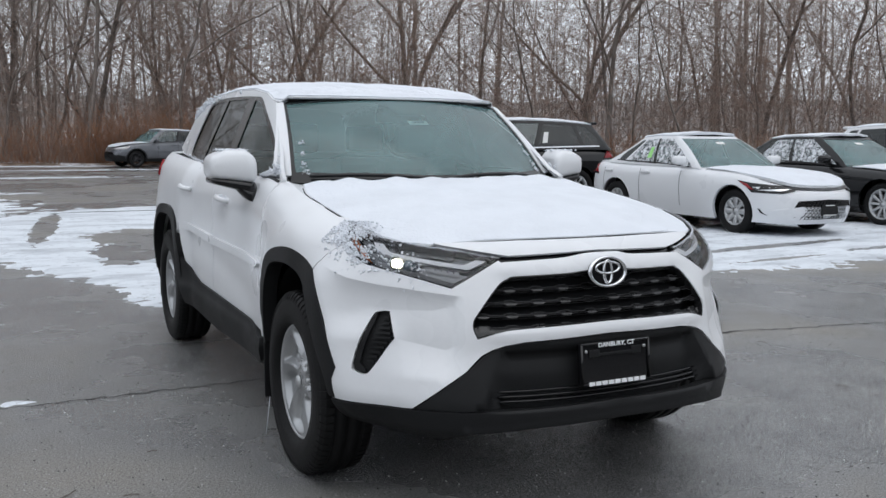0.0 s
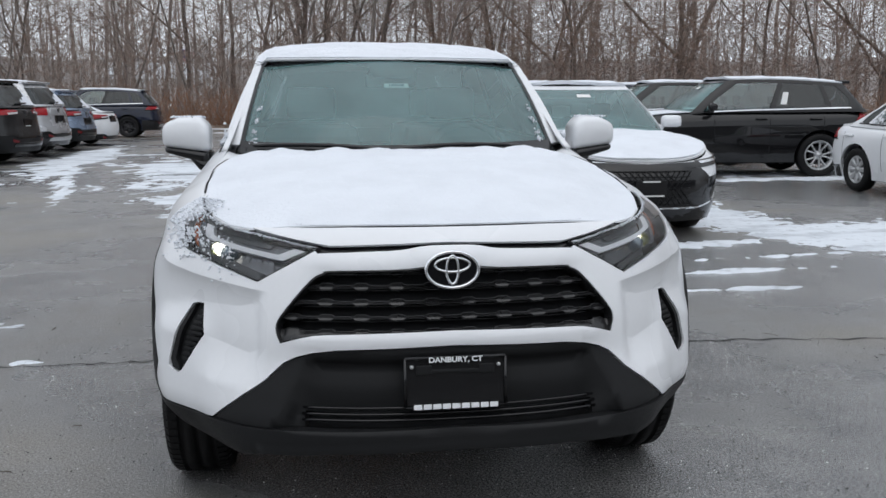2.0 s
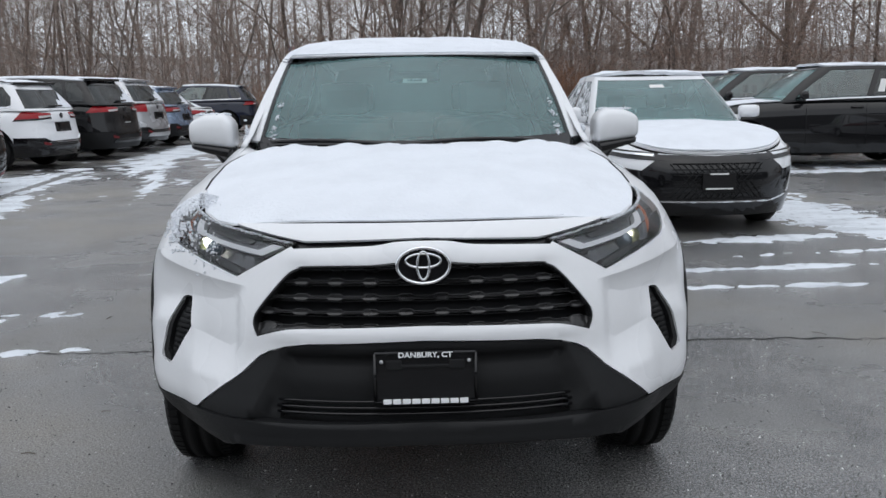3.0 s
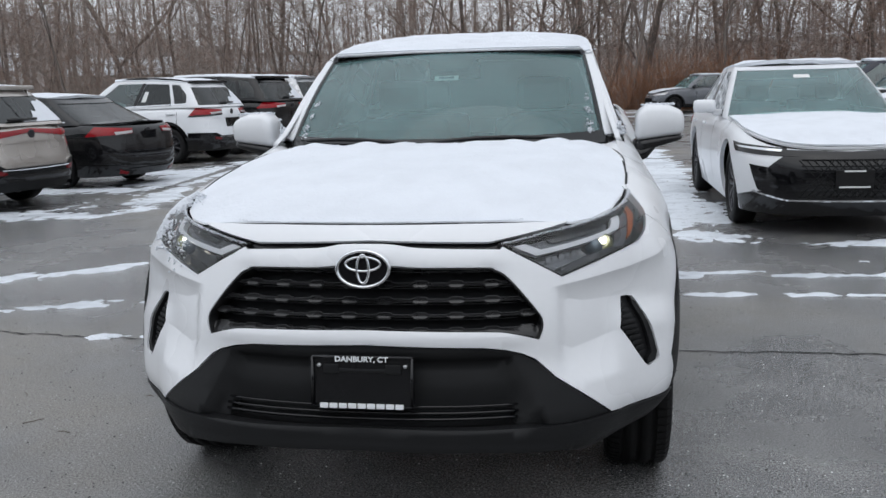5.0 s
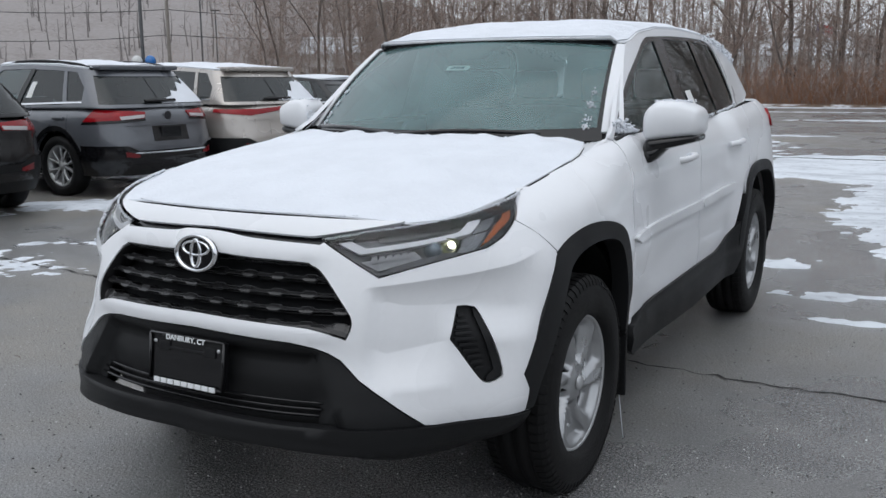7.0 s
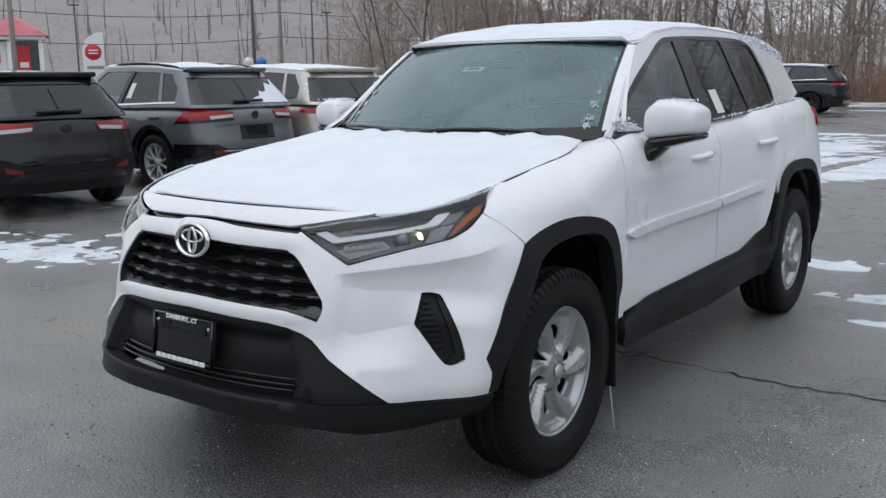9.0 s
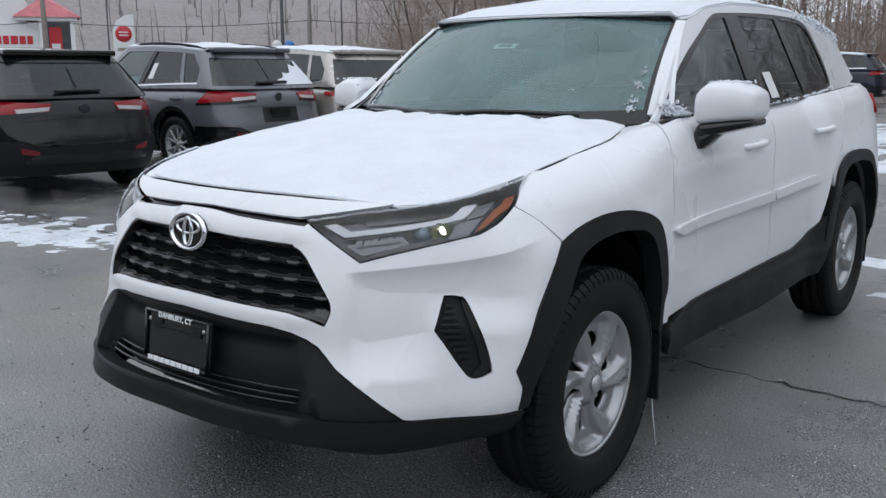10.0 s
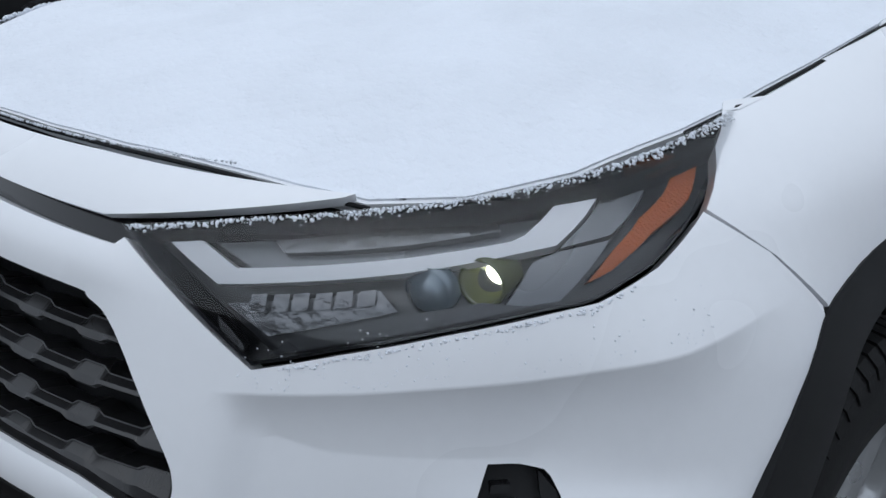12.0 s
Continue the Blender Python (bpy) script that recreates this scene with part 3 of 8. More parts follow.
kinds = [tree_kind(11, 14.0, 0.10, 0.10), tree_kind(12, 16.0, 0.13, 0.06), tree_kind(13, 12.0, 0.065, 0.14), tree_kind(14, 15.0, 0.095, 0.18), tree_kind(15, 10.5, 0.05, 0.2), tree_kind(16, 17.0, 0.18, 0.12)]
rng = np.random.default_rng(5)
spots = []
while len(spots) < 122:
    x = rng.uniform(-40, 54)
    depth = rng.exponential(11.0) + 1.0
    y = lot_edge(x) + depth
    x2 = x + depth * drift(x)
    if all((x2 - a) ** 2 + (y - b) ** 2 > 2.6 for a, b in spots) and depth < 48:
        spots.append((x2, y))
for i, (x, y) in enumerate(spots):
    k = kinds[int(rng.integers(0, 6))]
    s = rng.uniform(0.75, 1.2)
    m = pose(x, y, 0.0, 0, 0, rng.uniform(0, 360)) @ Matrix.Diagonal((s, s, s, 1))
    if i < 6:
        kinds[i].matrix_basis = m
    else:
        copy_thing(k, m @ Matrix.Diagonal([1 / c for c in k.scale] + [1]))


# ---- brush along the edge ----
def brush(x0, x1, count, tall, seed, spread, mat, label, push=0.0):
    r = np.random.default_rng(seed)
    v, f = [], []
    for _ in range(count):
        x = r.uniform(x0, x1)
        d = abs(r.normal(0, spread)) + push
        p = np.array([x + d * drift(x), lot_edge(x) + d + 0.5, 0.0])
        w = np.array([r.normal(0, 0.45), r.normal(0, 0.45), 1.0])
        h = tall * r.uniform(0.35, 1.1)
        rad = r.uniform(0.005, 0.012)
        a = r.uniform(0, 3.14)
        side = np.array([math.cos(a), math.sin(a), 0.0])
        last = None
        for k in range(4):
            q = p + w * (h / 3 * k) + np.array([0, 0, -0.16 * h * (k / 3) ** 2]) + r.normal(0, 0.05, 3) * k
            e = side * rad * (1.1 - k * 0.27)
            v += [q - e, q + e, q + np.array([-side[1], side[0], 0]) * rad]
            if last is not None:
                b = last
                f += [(b, b + 1, b + 4, b + 3), (b + 1, b + 2, b + 5, b + 4), (b + 2, b, b + 3, b + 5)]
            last = len(v) - 3
    ob = part("brush", mesh_of("brush", v, f), mat)
    return tagged(ob, label, "brush", kind="stuff")


brush(2, 8.5, 1500, 3.3, 18, 0.9, BRUSH, "tall rusty thicket at the lot's edge")
brush(-34, 52, 9000, 2.4, 7, 2.4, TWIG, "tangled grey-brown undergrowth along the woods")
brush(-12, 16, 4200, 2.3, 8, 1.4, BRUSH, "rusty red-brown bramble thicket at the edge")
brush(16, 50, 4200, 2.1, 9, 1.6, BRUSH, "dry russet brush behind the parked cars")
brush(-60, 60, 8000, 6.0, 10, 12.0, TWIG, "thicket of thin saplings deep in the woods", 3.0)

def twig_haze(count, seed, low, high, depth, mat, label, x0=-46, x1=58):
    """Fine branchlets of the wood's undercanopy, too thin and many to tell apart."""
    r = np.random.default_rng(seed)
    x = r.uniform(x0, x1, count)
    d = np.abs(r.normal(0, depth, count)) + 1.2
    y = np.array([lot_edge(q) for q in x]) + d
    x = x + d * drift(x)
    z = low + (high - low) * r.beta(1.3, 1.9, count)
    way = np.stack([r.normal(0, 0.75, count), r.normal(0, 0.75, count), r.normal(0.55, 0.45, count)], 1)
    way /= np.linalg.norm(way, axis=1)[:, None]
    ln, rad = r.uniform(0.6, 2.6, count), r.uniform(0.007, 0.016, count)
    v, f = [], []
    for i in range(count):
        p, w = np.array([x[i], y[i], z[i]]), way[i]
        m = p + w * ln[i] * 0.55
        q = m + (w + r.normal(0, 0.28, 3)) * ln[i] * 0.45
        side = np.cross(w, (0.2, 0.1, 1.0))
        side = side / (np.linalg.norm(side) + 1e-6) * rad[i]
        up = np.cross(w, side)
        k = len(v)
        for c, g in ((p, 1.0), (m, 0.75)):
            v += [c + side * g, c - side * 0.5 * g + up * 0.87 * g, c - side * 0.5 * g - up * 0.87 * g]
        v.append(q)
        f += [(k, k + 1, k + 4, k + 3), (k + 1, k + 2, k + 5, k + 4), (k + 2, k, k + 3, k + 5), (k + 3, k + 4, k + 6), (k + 4, k + 5, k + 6), (k + 5, k + 3, k + 6)]
    return tagged(part("twig_haze", mesh_of("twigs", v, f), mat), label, "twigs", kind="stuff")


def far_wood(count, seed, place, tall, limbs, mat, label, thick=1.0):
    """A stand of bare trees too far off to tell apart: thin stems, limbs and twigs as one mesh."""
    r = np.random.default_rng(seed)
    pieces = []
    for _ in range(count):
        base = np.array(place(r), float)
        h = tall * r.uniform(0.6, 1.15)
        rad = h * r.uniform(0.006, 0.011) * thick
        lean = np.array([r.normal(0, 0.05), r.normal(0, 0.05), 1.0])
        mid, tip = base + lean * h * 0.5 + r.normal(0, 0.02 * h, 3), base + lean * h
        pieces += [(base, mid, rad, rad * 0.7), (mid, tip, rad * 0.7, rad * 0.15)]
        for _ in range(limbs):
            t = r.uniform(0.18, 0.95)
            q = base + (mid - base) * t * 2 if t < 0.5 else mid + (tip - mid) * (t - 0.5) * 2
            way = np.array([r.normal(0, 0.75), r.normal(0, 0.75), r.uniform(0.35, 1.2)])
            e = q + way / np.linalg.norm(way) * h * r.uniform(0.12, 0.34) * (1.15 - t)
            lr = rad * 0.42 * (1.15 - t)
            pieces.append((q, e, lr, lr * 0.3))
            for _ in range(3):
                w = way + r.normal(0, 0.7, 3)
                g = q + (e - q) * r.uniform(0.35, 1.0)
                pieces.append((g, g + w / np.linalg.norm(w) * h * r.uniform(0.05, 0.13), lr * 0.5, lr * 0.15))
    return tagged(part("far_wood", limbs_mesh(pieces, 3), mat), label, "trees", kind="stuff")


def behind_edge(r):
    x, d = r.uniform(-60, 75), r.uniform(14, 75)
    return (x + d * drift(x), lot_edge(min(x, 58)) + d, 0.3)


def on_hill(r):
    a, d = radians(r.uniform(-56, 66)), r.uniform(0.0, 1.0)
    top = 21 + 31 * ease(math.degrees(a), 18, 46)
    return (-math.sin(a) * (262 + 188 * d), math.cos(a) * (262 + 188 * d), -2 + top * d ** 0.8)


# the haze of distance is put into the grey of these trees
HAZE_GREY = material("haze_tinted_trees", (0.24, 0.218, 0.21), 0.95, dark=0.6, scale=0.05)
far_wood(540, 51, behind_edge, 15.0, 14, TWIG, "dense bare woods behind the first trees")
far_wood(1000, 52, on_hill, 14.0, 6, HAZE_GREY, "bare trees on the far hillside, haze in their colour", 2.2)
twig_haze(28000, 41, 0.8, 13.0, 7.0, TWIG, "fine bare branchlets filling the woods")
twig_haze(12000, 42, 0.3, 9.0, 5.0, BRUSH_BROWN, "reddish-brown twigs low in the woods")
twig_haze(17000, 43, 1.0, 12.0, 9.0, BRUSH_BROWN, "brown branchlets behind the parked cars", 4, 58)

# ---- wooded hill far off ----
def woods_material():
    m, n, l, b = nodes_of("haze_tinted_woods")
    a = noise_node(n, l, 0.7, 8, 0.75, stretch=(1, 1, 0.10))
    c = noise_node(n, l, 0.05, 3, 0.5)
    # pale greys carry the distant haze in the hillside's colour
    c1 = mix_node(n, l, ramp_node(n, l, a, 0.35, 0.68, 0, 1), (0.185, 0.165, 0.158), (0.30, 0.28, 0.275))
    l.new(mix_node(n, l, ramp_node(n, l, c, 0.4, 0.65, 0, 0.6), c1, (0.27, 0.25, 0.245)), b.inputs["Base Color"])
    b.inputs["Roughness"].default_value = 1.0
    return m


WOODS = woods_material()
hill_v, hill_f = [], []
HN = 150
for i in range(HN + 1):
    a = radians(-62 + 124 * i / HN) + radians(8)
    top = 21 + 31 * ease(math.degrees(a), 18, 46)
    for k in range(9):
        s = k / 8
        d = 260 + 190 * s
        ragged = 2.2 * noise.noise(Vector((i * 0.9, k * 1.3, 0))) + (2.5 * noise.noise(Vector((i * 3.1, 7, 0))) if k == 8 else 0)
        hill_v.append((-math.sin(a) * d, math.cos(a) * d, -1 + top * s ** 0.8 + ragged * s))
    if i:
        for k in range(8):
            b = (i - 1) * 9 + k
            hill_f.append((b, b + 9, b + 10, b + 1))
tagged(part("backdrop", mesh_of("hill", hill_v, hill_f), WOODS), "hillside of bare woods far behind, haze put into its grey", "hill", kind="structure")

# ---- an unseen plain wall, added to close the place behind the camera ----
WALL = material("unseen_grey_wall", (0.16, 0.165, 0.17), 0.8, dark=0.8, scale=0.4)
tagged(part("wall_south", box(bmesh.new(), -60, 60, -20.4, -20.0, -0.05, 6.5), WALL), "plain grey wall out of view, added to close the lot", "wall", kind="structure")

# ---- buildings, signs, poles and wires far off to the side ----
def away(bearing, dist, z=0.0):
    """A place by its bearing in degrees to the left of +y, seen from (2.3, -1.7)."""
    return (2.3 - math.sin(radians(bearing)) * dist, -1.7 + math.cos(radians(bearing)) * dist, z)


WHITE_WALL = material("white_render", (0.70, 0.71, 0.72), 0.8, dark=0.92, scale=0.3)
RED_ROOF = material("red_metal_roof", (0.50, 0.13, 0.15), 0.45, dark=0.7, scale=0.8)
RED_SIGN = material("red_sign_face", (0.50, 0.02, 0.03), 0.5, dark=0.9)
DARK_GLASS = material("dark_shop_glass", (0.05, 0.055, 0.06), 0.15, dark=0.7)
STONE = material("grey_stone_base", (0.33, 0.31, 0.29), 0.9, dark=0.7, fine=6)
STEEL = material("dark_pole_paint", (0.05, 0.052, 0.055), 0.5, dark=0.8)
TIMBER = material("weathered_pole_timber", (0.22, 0.20, 0.18), 0.9, dark=0.7)
shop_at = pose(*away(60.6, 140), 0, 0, 60.6)
shop = thing("shop_building", "low white shop with red hipped entrance roof", "building", m=shop_at)
part("wall", box(bmesh.new(), -24, -1.6, 0, 12, 0, 7.0), WHITE_WALL, shop)
part("parapet", box(bmesh.new(), -24, -3.3, 0.5, 10, 7.0, 10.2), WHITE_WALL, shop)
part("stone_base", box(bmesh.new(), -24, -1.7, -0.3, 0.0, 0, 2.6), STONE, shop)
part("cornice", box(bmesh.new(), -4.6, 3.1, -1.2, 5.5, 7.4, 7.9, 0.05), WHITE_WALL, shop)
for x in (-1.5, 2.4):
    part("column", box(bmesh.new(), x - 0.28, x + 0.28, -0.9, -0.3, 0, 7.4, 0.03), WHITE_WALL, shop)
part("shop_front", box(bmesh.new(), -1.3, 2.2, 0.2, 0.5, 0, 7.3), DARK_GLASS, shop)
banner = part("banner", box(bmesh.new(), -0.6, 1.0, 0.05, 0.15, 1.0, 6.6), RED_SIGN, shop)
for k in range(3):
    part("pale_motif", box(bmesh.new(), -0.35, 0.75, 0.0, 0.05, 1.5 + k * 1.1, 2.2 + k * 1.1, 0.02), WHITE_WALL, banner)
part("roof", mesh_of("roof", [(-5.0, -1.6, 7.9), (3.6, -1.6, 7.9), (3.6, 6.0, 7.9), (-5.0, 6.0, 7.9), (-1.2, 1.6, 10.6), (-0.2, 2.6, 10.6)], [(0, 1, 4), (1, 2, 5, 4), (2, 3, 5), (3, 0, 4, 5)], False), RED_ROOF, shop)
for k, (w_, gap) in enumerate(((0.8, 0.0), (0.75, 1.0), (0.9, 1.95), (0.75, 3.05), (0.7, 4.0))):
    part("lettering_bar", box(bmesh.new(), -7.4 + gap, -7.4 + gap + w_, -0.1, 0.0, 4.3, 5.4, 0.05), RED_SIGN, shop)

pylon = thing("pylon_sign", "white curved pylon sign with red disc", "sign", m=pose(*away(56.8, 95), 0, 0, 56.8))
prof = [(-1.05, 0.0), (1.25, 0.0), (1.15, 2.4), (0.85, 2.5), (0.85, 6.2), (0.1, 6.1), (-0.7, 5.6), (-1.1, 4.6)]
bm = bmesh.new()
face = bm.faces.new([bm.verts.new((x, 0, z)) for x, z in prof])
ex = bmesh.ops.extrude_face_region(bm, geom=[face])
bmesh.ops.translate(bm, vec=(0, 0.4, 0), verts=[v for v in ex["geom"] if isinstance(v, bmesh.types.BMVert)])
bmesh.ops.recalc_face_normals(bm, faces=bm.faces)
part("body", bm, WHITE_WALL, pylon)
v, f = lathe([(-0.05, 0.0), (-0.05, 0.72), (0.02, 0.76)], 28, "y")
disc_ob = part("disc", mesh_of("disc", v, f), RED_SIGN, pylon, "red round sign disc", pose(-0.12, -0.01, 4.35))
for z in (-0.18, 0.1):
    part("lettering_bar", box(bmesh.new(), -0.42, 0.42, -0.08, -0.05, z, z + 0.12), WHITE_WALL, disc_ob)
part("lettering_bar", box(bmesh.new(), -0.75, 0.75, -0.03, 0.0, 2.75, 3.05), STONE, pylon)


def lamp_pole(bearing, dist, height, thick, arm=True, mat=STEEL, name="street_lamp", label="tall dark lamp pole"):
    root = thing(name, label, "pole", "", pose(*away(bearing, dist), 0, 0, bearing))
    part("pole", mesh_of("pole", *lathe([(0, thick), (0.3, thick), (height, thick * 0.75), (height, 0)], 12, "z")), mat, root)
    if arm:
        part("lamp_head", box(bmesh.new(), -0.5, 0.5, -0.12, 0.12, height, height + 0.12, 0.02), mat, root)
    else:
        part("cross_arm", box(bmesh.new(), -1.1, 1.1, -0.06, 0.06, height - 0.9, height - 0.75, 0.01), mat, root)
    return root


lamp_pole(47.8, 50, 9.0, 0.10)
lamp_pole(57.7, 103, 9.2, 0.11)
lamp_pole(44.3, 80, 8.2, 0.09)
lamp_pole(43.4, 100, 8.4, 0.09)
lamp_pole(61.0, 70, 10.5, 0.19, False, TIMBER, "utility_pole", "weathered timber utility pole with wires")
lamp_pole(46.2, 72, 10.5, 0.15, False, TIMBER, "utility_pole", "weathered timber utility pole with wires")
lamp_pole(31.0, 95, 10.5, 0.15, False, TIMBER, "utility_pole", "weathered timber utility pole with wires")
for z0, z1 in ((6.3, 6.5), (4.3, 4.7), (9.6, 9.6)):
    run = [(75, 78, z0), (61.0, 70, z0), (46.2, 72, z1), (31.0, 95, z1 + 1)]
    pts = []
    for (b0, d0, h0), (b1, d1, h1) in zip(run, run[1:]):
        a, b = Vector(away(b0, d0, h0)), Vector(away(b1, d1, h1))
        pts += [a.lerp(b, t) - Vector((0, 0, 1.6 * t * (1 - t))) for t in np.linspace(0, 1, 9)[:-1]]
    wire = part("overhead_wire", mesh_of("wire", *tube(pts, 0.03, 4)), STEEL)
    tagged(wire, "dark overhead wire slung between timber poles", "wire", "overhead wires")
for dx, tone, name in ((-0.3, (0.62, 0.63, 0.62), "silvery white"), (0.34, (0.03, 0.16, 0.45), "bright blue")):
    px, py, pz = away(47.8, 49.6)
    ball = thing("balloon", name + " balloon tied beside a lamp pole", "balloon", "balloons on the pole", pose(px + dx * math.cos(radians(47.8)), py + dx * math.sin(radians(47.8)), 2.35))
    bm = bmesh.new()
    bmesh.ops.create_uvsphere(bm, u_segments=24, v_segments=16, radius=0.27, matrix=Matrix.Diagonal((1, 1, 1.06, 1)))
    for fc in bm.faces:
        fc.smooth = True
    part("envelope", bm, material(name.replace(" ", "_") + "_foil", tone, 0.25, dark=0.85), ball)
    part("string", mesh_of("string", *tube([(0, 0, -0.28), (0.04, 0, -0.9), (0, 0, -2.3)], 0.006, 4)), STEEL, ball)
for b_, d_, w_, h_, tone in ((36.2, 118, 9.0, 4.6, WHITE_WALL), (29.0, 120, 12.0, 4.0, STONE), (20.5, 128, 10.0, 4.2, RED_ROOF), (9.5, 125, 14.0, 4.0, WHITE_WALL)):
    house = thing("house", "small pale building glimpsed through bare trees", "house", "buildings beyond the trees", pose(*away(b_, d_), 0, 0, b_))
    part("wall", box(bmesh.new(), -w_ / 2, w_ / 2, 0, 7, 0, h_), tone, house)
    part("roof", mesh_of("roof", [(-w_ / 2 - 0.4, -0.4, h_), (w_ / 2 + 0.4, -0.4, h_), (w_ / 2 + 0.4, 7.4, h_), (-w_ / 2 - 0.4, 7.4, h_), (-w_ / 2, 3.5, h_ + 2.2), (w_ / 2, 3.5, h_ + 2.2)], [(0, 1, 5, 4), (1, 2, 5), (2, 3, 4, 5), (3, 0, 4)], False), SNOW_GROUND, house)
    for k in range(3):
        part("window", box(bmesh.new(), -w_ / 2 + 1.2 + k * (w_ - 3) / 2, -w_ / 2 + 2.2 + k * (w_ - 3) / 2, -0.06, 0.0, 1.2, 2.8), DARK_GLASS, house)

# a flag on its pole far behind the trees
FLAG_BLUE = material("flag_blue_cloth", (0.04, 0.06, 0.25), 0.8)
FLAG_WHITE = material("flag_white_cloth", (0.75, 0.75, 0.77), 0.8)
flag = thing("flagpole", "red, white and blue flag hanging from a pole", "flag", m=pose(-17.7, 136.6, 0, 0, 0, 8))
part("pole", mesh_of("pole", *lathe([(0, 0.09), (9.5, 0.06), (9.5, 0)], 10, "z")), STEEL, flag)
for k in range(7):
    stripe = [(x, 0.25 * math.sin(x * 3.0), 6.2 + 0.34 * k + dz - 0.25 * x) for x in (0.08, 0.6, 1.1, 1.6, 2.1) for dz in (0.0, 0.34)]
    part("stripe", mesh_of("stripe", stripe, [(2 * i, 2 * i + 2, 2 * i + 3, 2 * i + 1) for i in range(4)]), RED_SIGN if k % 2 == 0 else FLAG_WHITE, flag)
canton = [(x, 0.25 * math.sin(x * 3.0) - 0.03, 7.4 + dz - 0.25 * x) for x in (0.08, 0.5, 0.95) for dz in (0.0, 1.2)]
part("canton", mesh_of("canton", canton, [(0, 2, 3, 1), (2, 4, 5, 3)]), FLAG_BLUE, flag)

# ---- grit, sand and bits of twig lying on the asphalt ----
def scatter(name, label, count, seed, small, large, mat):
    r = np.random.default_rng(seed)
    v, f = [], []
    for _ in range(count):
        x, y = r.normal(0.2, 2.6), r.normal(0.6, 1.9)
        s = r.uniform(small, large)
        w = s * r.uniform(0.6, 1.4, 3)
        a, k = r.uniform(0, 6.28), len(v)
        for j in range(4):
            v.append((x + w[0] * math.cos(a + j * 1.57), y + w[1] * math.sin(a + j * 1.57), 0.0))
        v.append((x + r.normal(0, s * 0.2), y, w[2] * 0.8))
        f += [(k + j, k + (j + 1) % 4, k + 4) for j in range(4)]
    return tagged(part(name, mesh_of(name, v, f, False), mat), label, "grit", kind="stuff")


GRIT_DARK = material("dark_grit", (0.025, 0.024, 0.023), 0.8)
GRIT_PALE = material("pale_salt_grit", (0.55, 0.55, 0.54), 0.7)
scatter("dark_grit", "dark pebbles and crumbs scattered on wet asphalt", 5200, 31, 0.0015, 0.0055, GRIT_DARK)
scatter("salt_grit", "pale road salt and sand grains on asphalt", 3600, 32, 0.0012, 0.0038, GRIT_PALE)
rng = np.random.default_rng(33)
STICK = material("dead_twig", (0.10, 0.075, 0.055), 0.9)
stick_v, stick_f = [], []
for _ in range(60):
    x, y, a, ln = rng.normal(0, 2.8), rng.normal(0.3, 2.0), rng.uniform(0, 3.14), rng.uniform(0.02, 0.09)
    q, g = tube([(x, y, 0.002), (x + ln * 0.5 * math.cos(a), y + ln * 0.5 * math.sin(a), 0.004), (x + ln * math.cos(a + 0.2), y + ln * math.sin(a + 0.2), 0.002)], 0.0016, 4)
    k = len(stick_v)
    stick_v += q
    stick_f += [tuple(i + k for i in e) for e in g]
tagged(part("twig_litter", mesh_of("twigs", stick_v, stick_f), STICK), "short bits of dead twig on the asphalt", "twigs", kind="stuff")

# ---- cars: a lower body and a cabin, each wrapped round a rounded plan ----
def arc_table(w, d, n):
    ph = np.linspace(0, math.pi / 2, 400)
    x, y = w * np.sin(ph) ** (2 / n), d * (1 - np.cos(ph) ** (2 / n))
    s = np.concatenate([[0], np.cumsum(np.hypot(np.diff(x), np.diff(y)))])
    return s, ph


class Wrap:
    """The skin of a car round its plan: u runs from the middle of the front along the side to the middle of the rear, z is height."""

    def __init__(self, length, half, nose, tail, width, top, nf=2.6, df=0.9, nr=3.2, dr=0.8, curl=0.12, soft=0.05):
        self.length, self.half, self.nose, self.tail, self.width, self.top = length, half, nose, tail, width, top
        self.nf, self.df, self.nr, self.dr, self.curl, self.soft = nf, df, nr, dr, curl, soft
        self.sf, self.pf = arc_table(half, df, nf)
        self.sr, self.pr = arc_table(half, dr, nr)
        self.ua = self.sf[-1]
        self.ub = self.ua + length - df - dr
        self.uc = self.ub + self.sr[-1]

    def plan(self, u):
        a = min(abs(u), self.uc)
        if a <= self.ua:
            p = float(np.interp(a, self.sf, self.pf))
            c = math.cos(p) ** (2 / self.nf) if p < 1.57079 else 0.0
            return math.sin(p) ** (2 / self.nf), self.df * (1 - c), c, 0.0
        if a <= self.ub:
            return 1.0, self.df + a - self.ua, 0.0, 0.0
        p = float(np.interp(self.uc - a, self.sr, self.pr))
        c = math.cos(p) ** (2 / self.nr) if p < 1.57079 else 0.0
        return math.sin(p) ** (2 / self.nr), self.length - self.dr * (1 - c), 0.0, c

    def __call__(self, u, z):
        sx, y, cf, cr = self.plan(u)
        drop = self.curl * math.exp(-max(self.top(y) - z, -0.02) / self.soft)
        x = sx * (self.width(z) - drop)
        y = y + cf * (self.nose(z) + drop * 0.8) - cr * (self.tail(z) + drop * 0.8)
        return (math.copysign(x, u) if u else 0.0, y, z)

    def u_at(self, y):
        """The u of the side at this distance from the front."""
        if y <= self.df:
            q = 1 - y / self.df
            return float(np.interp(math.acos(max(min(q ** (self.nf / 2), 1), 0)), self.pf, self.sf))
        if y >= self.length - self.dr:
            q = 1 - (self.length - y) / self.dr
            return self.uc - float(np.interp(math.acos(max(min(q ** (self.nr / 2), 1), 0)), self.pr, self.sr))
        return self.ua + y - self.df


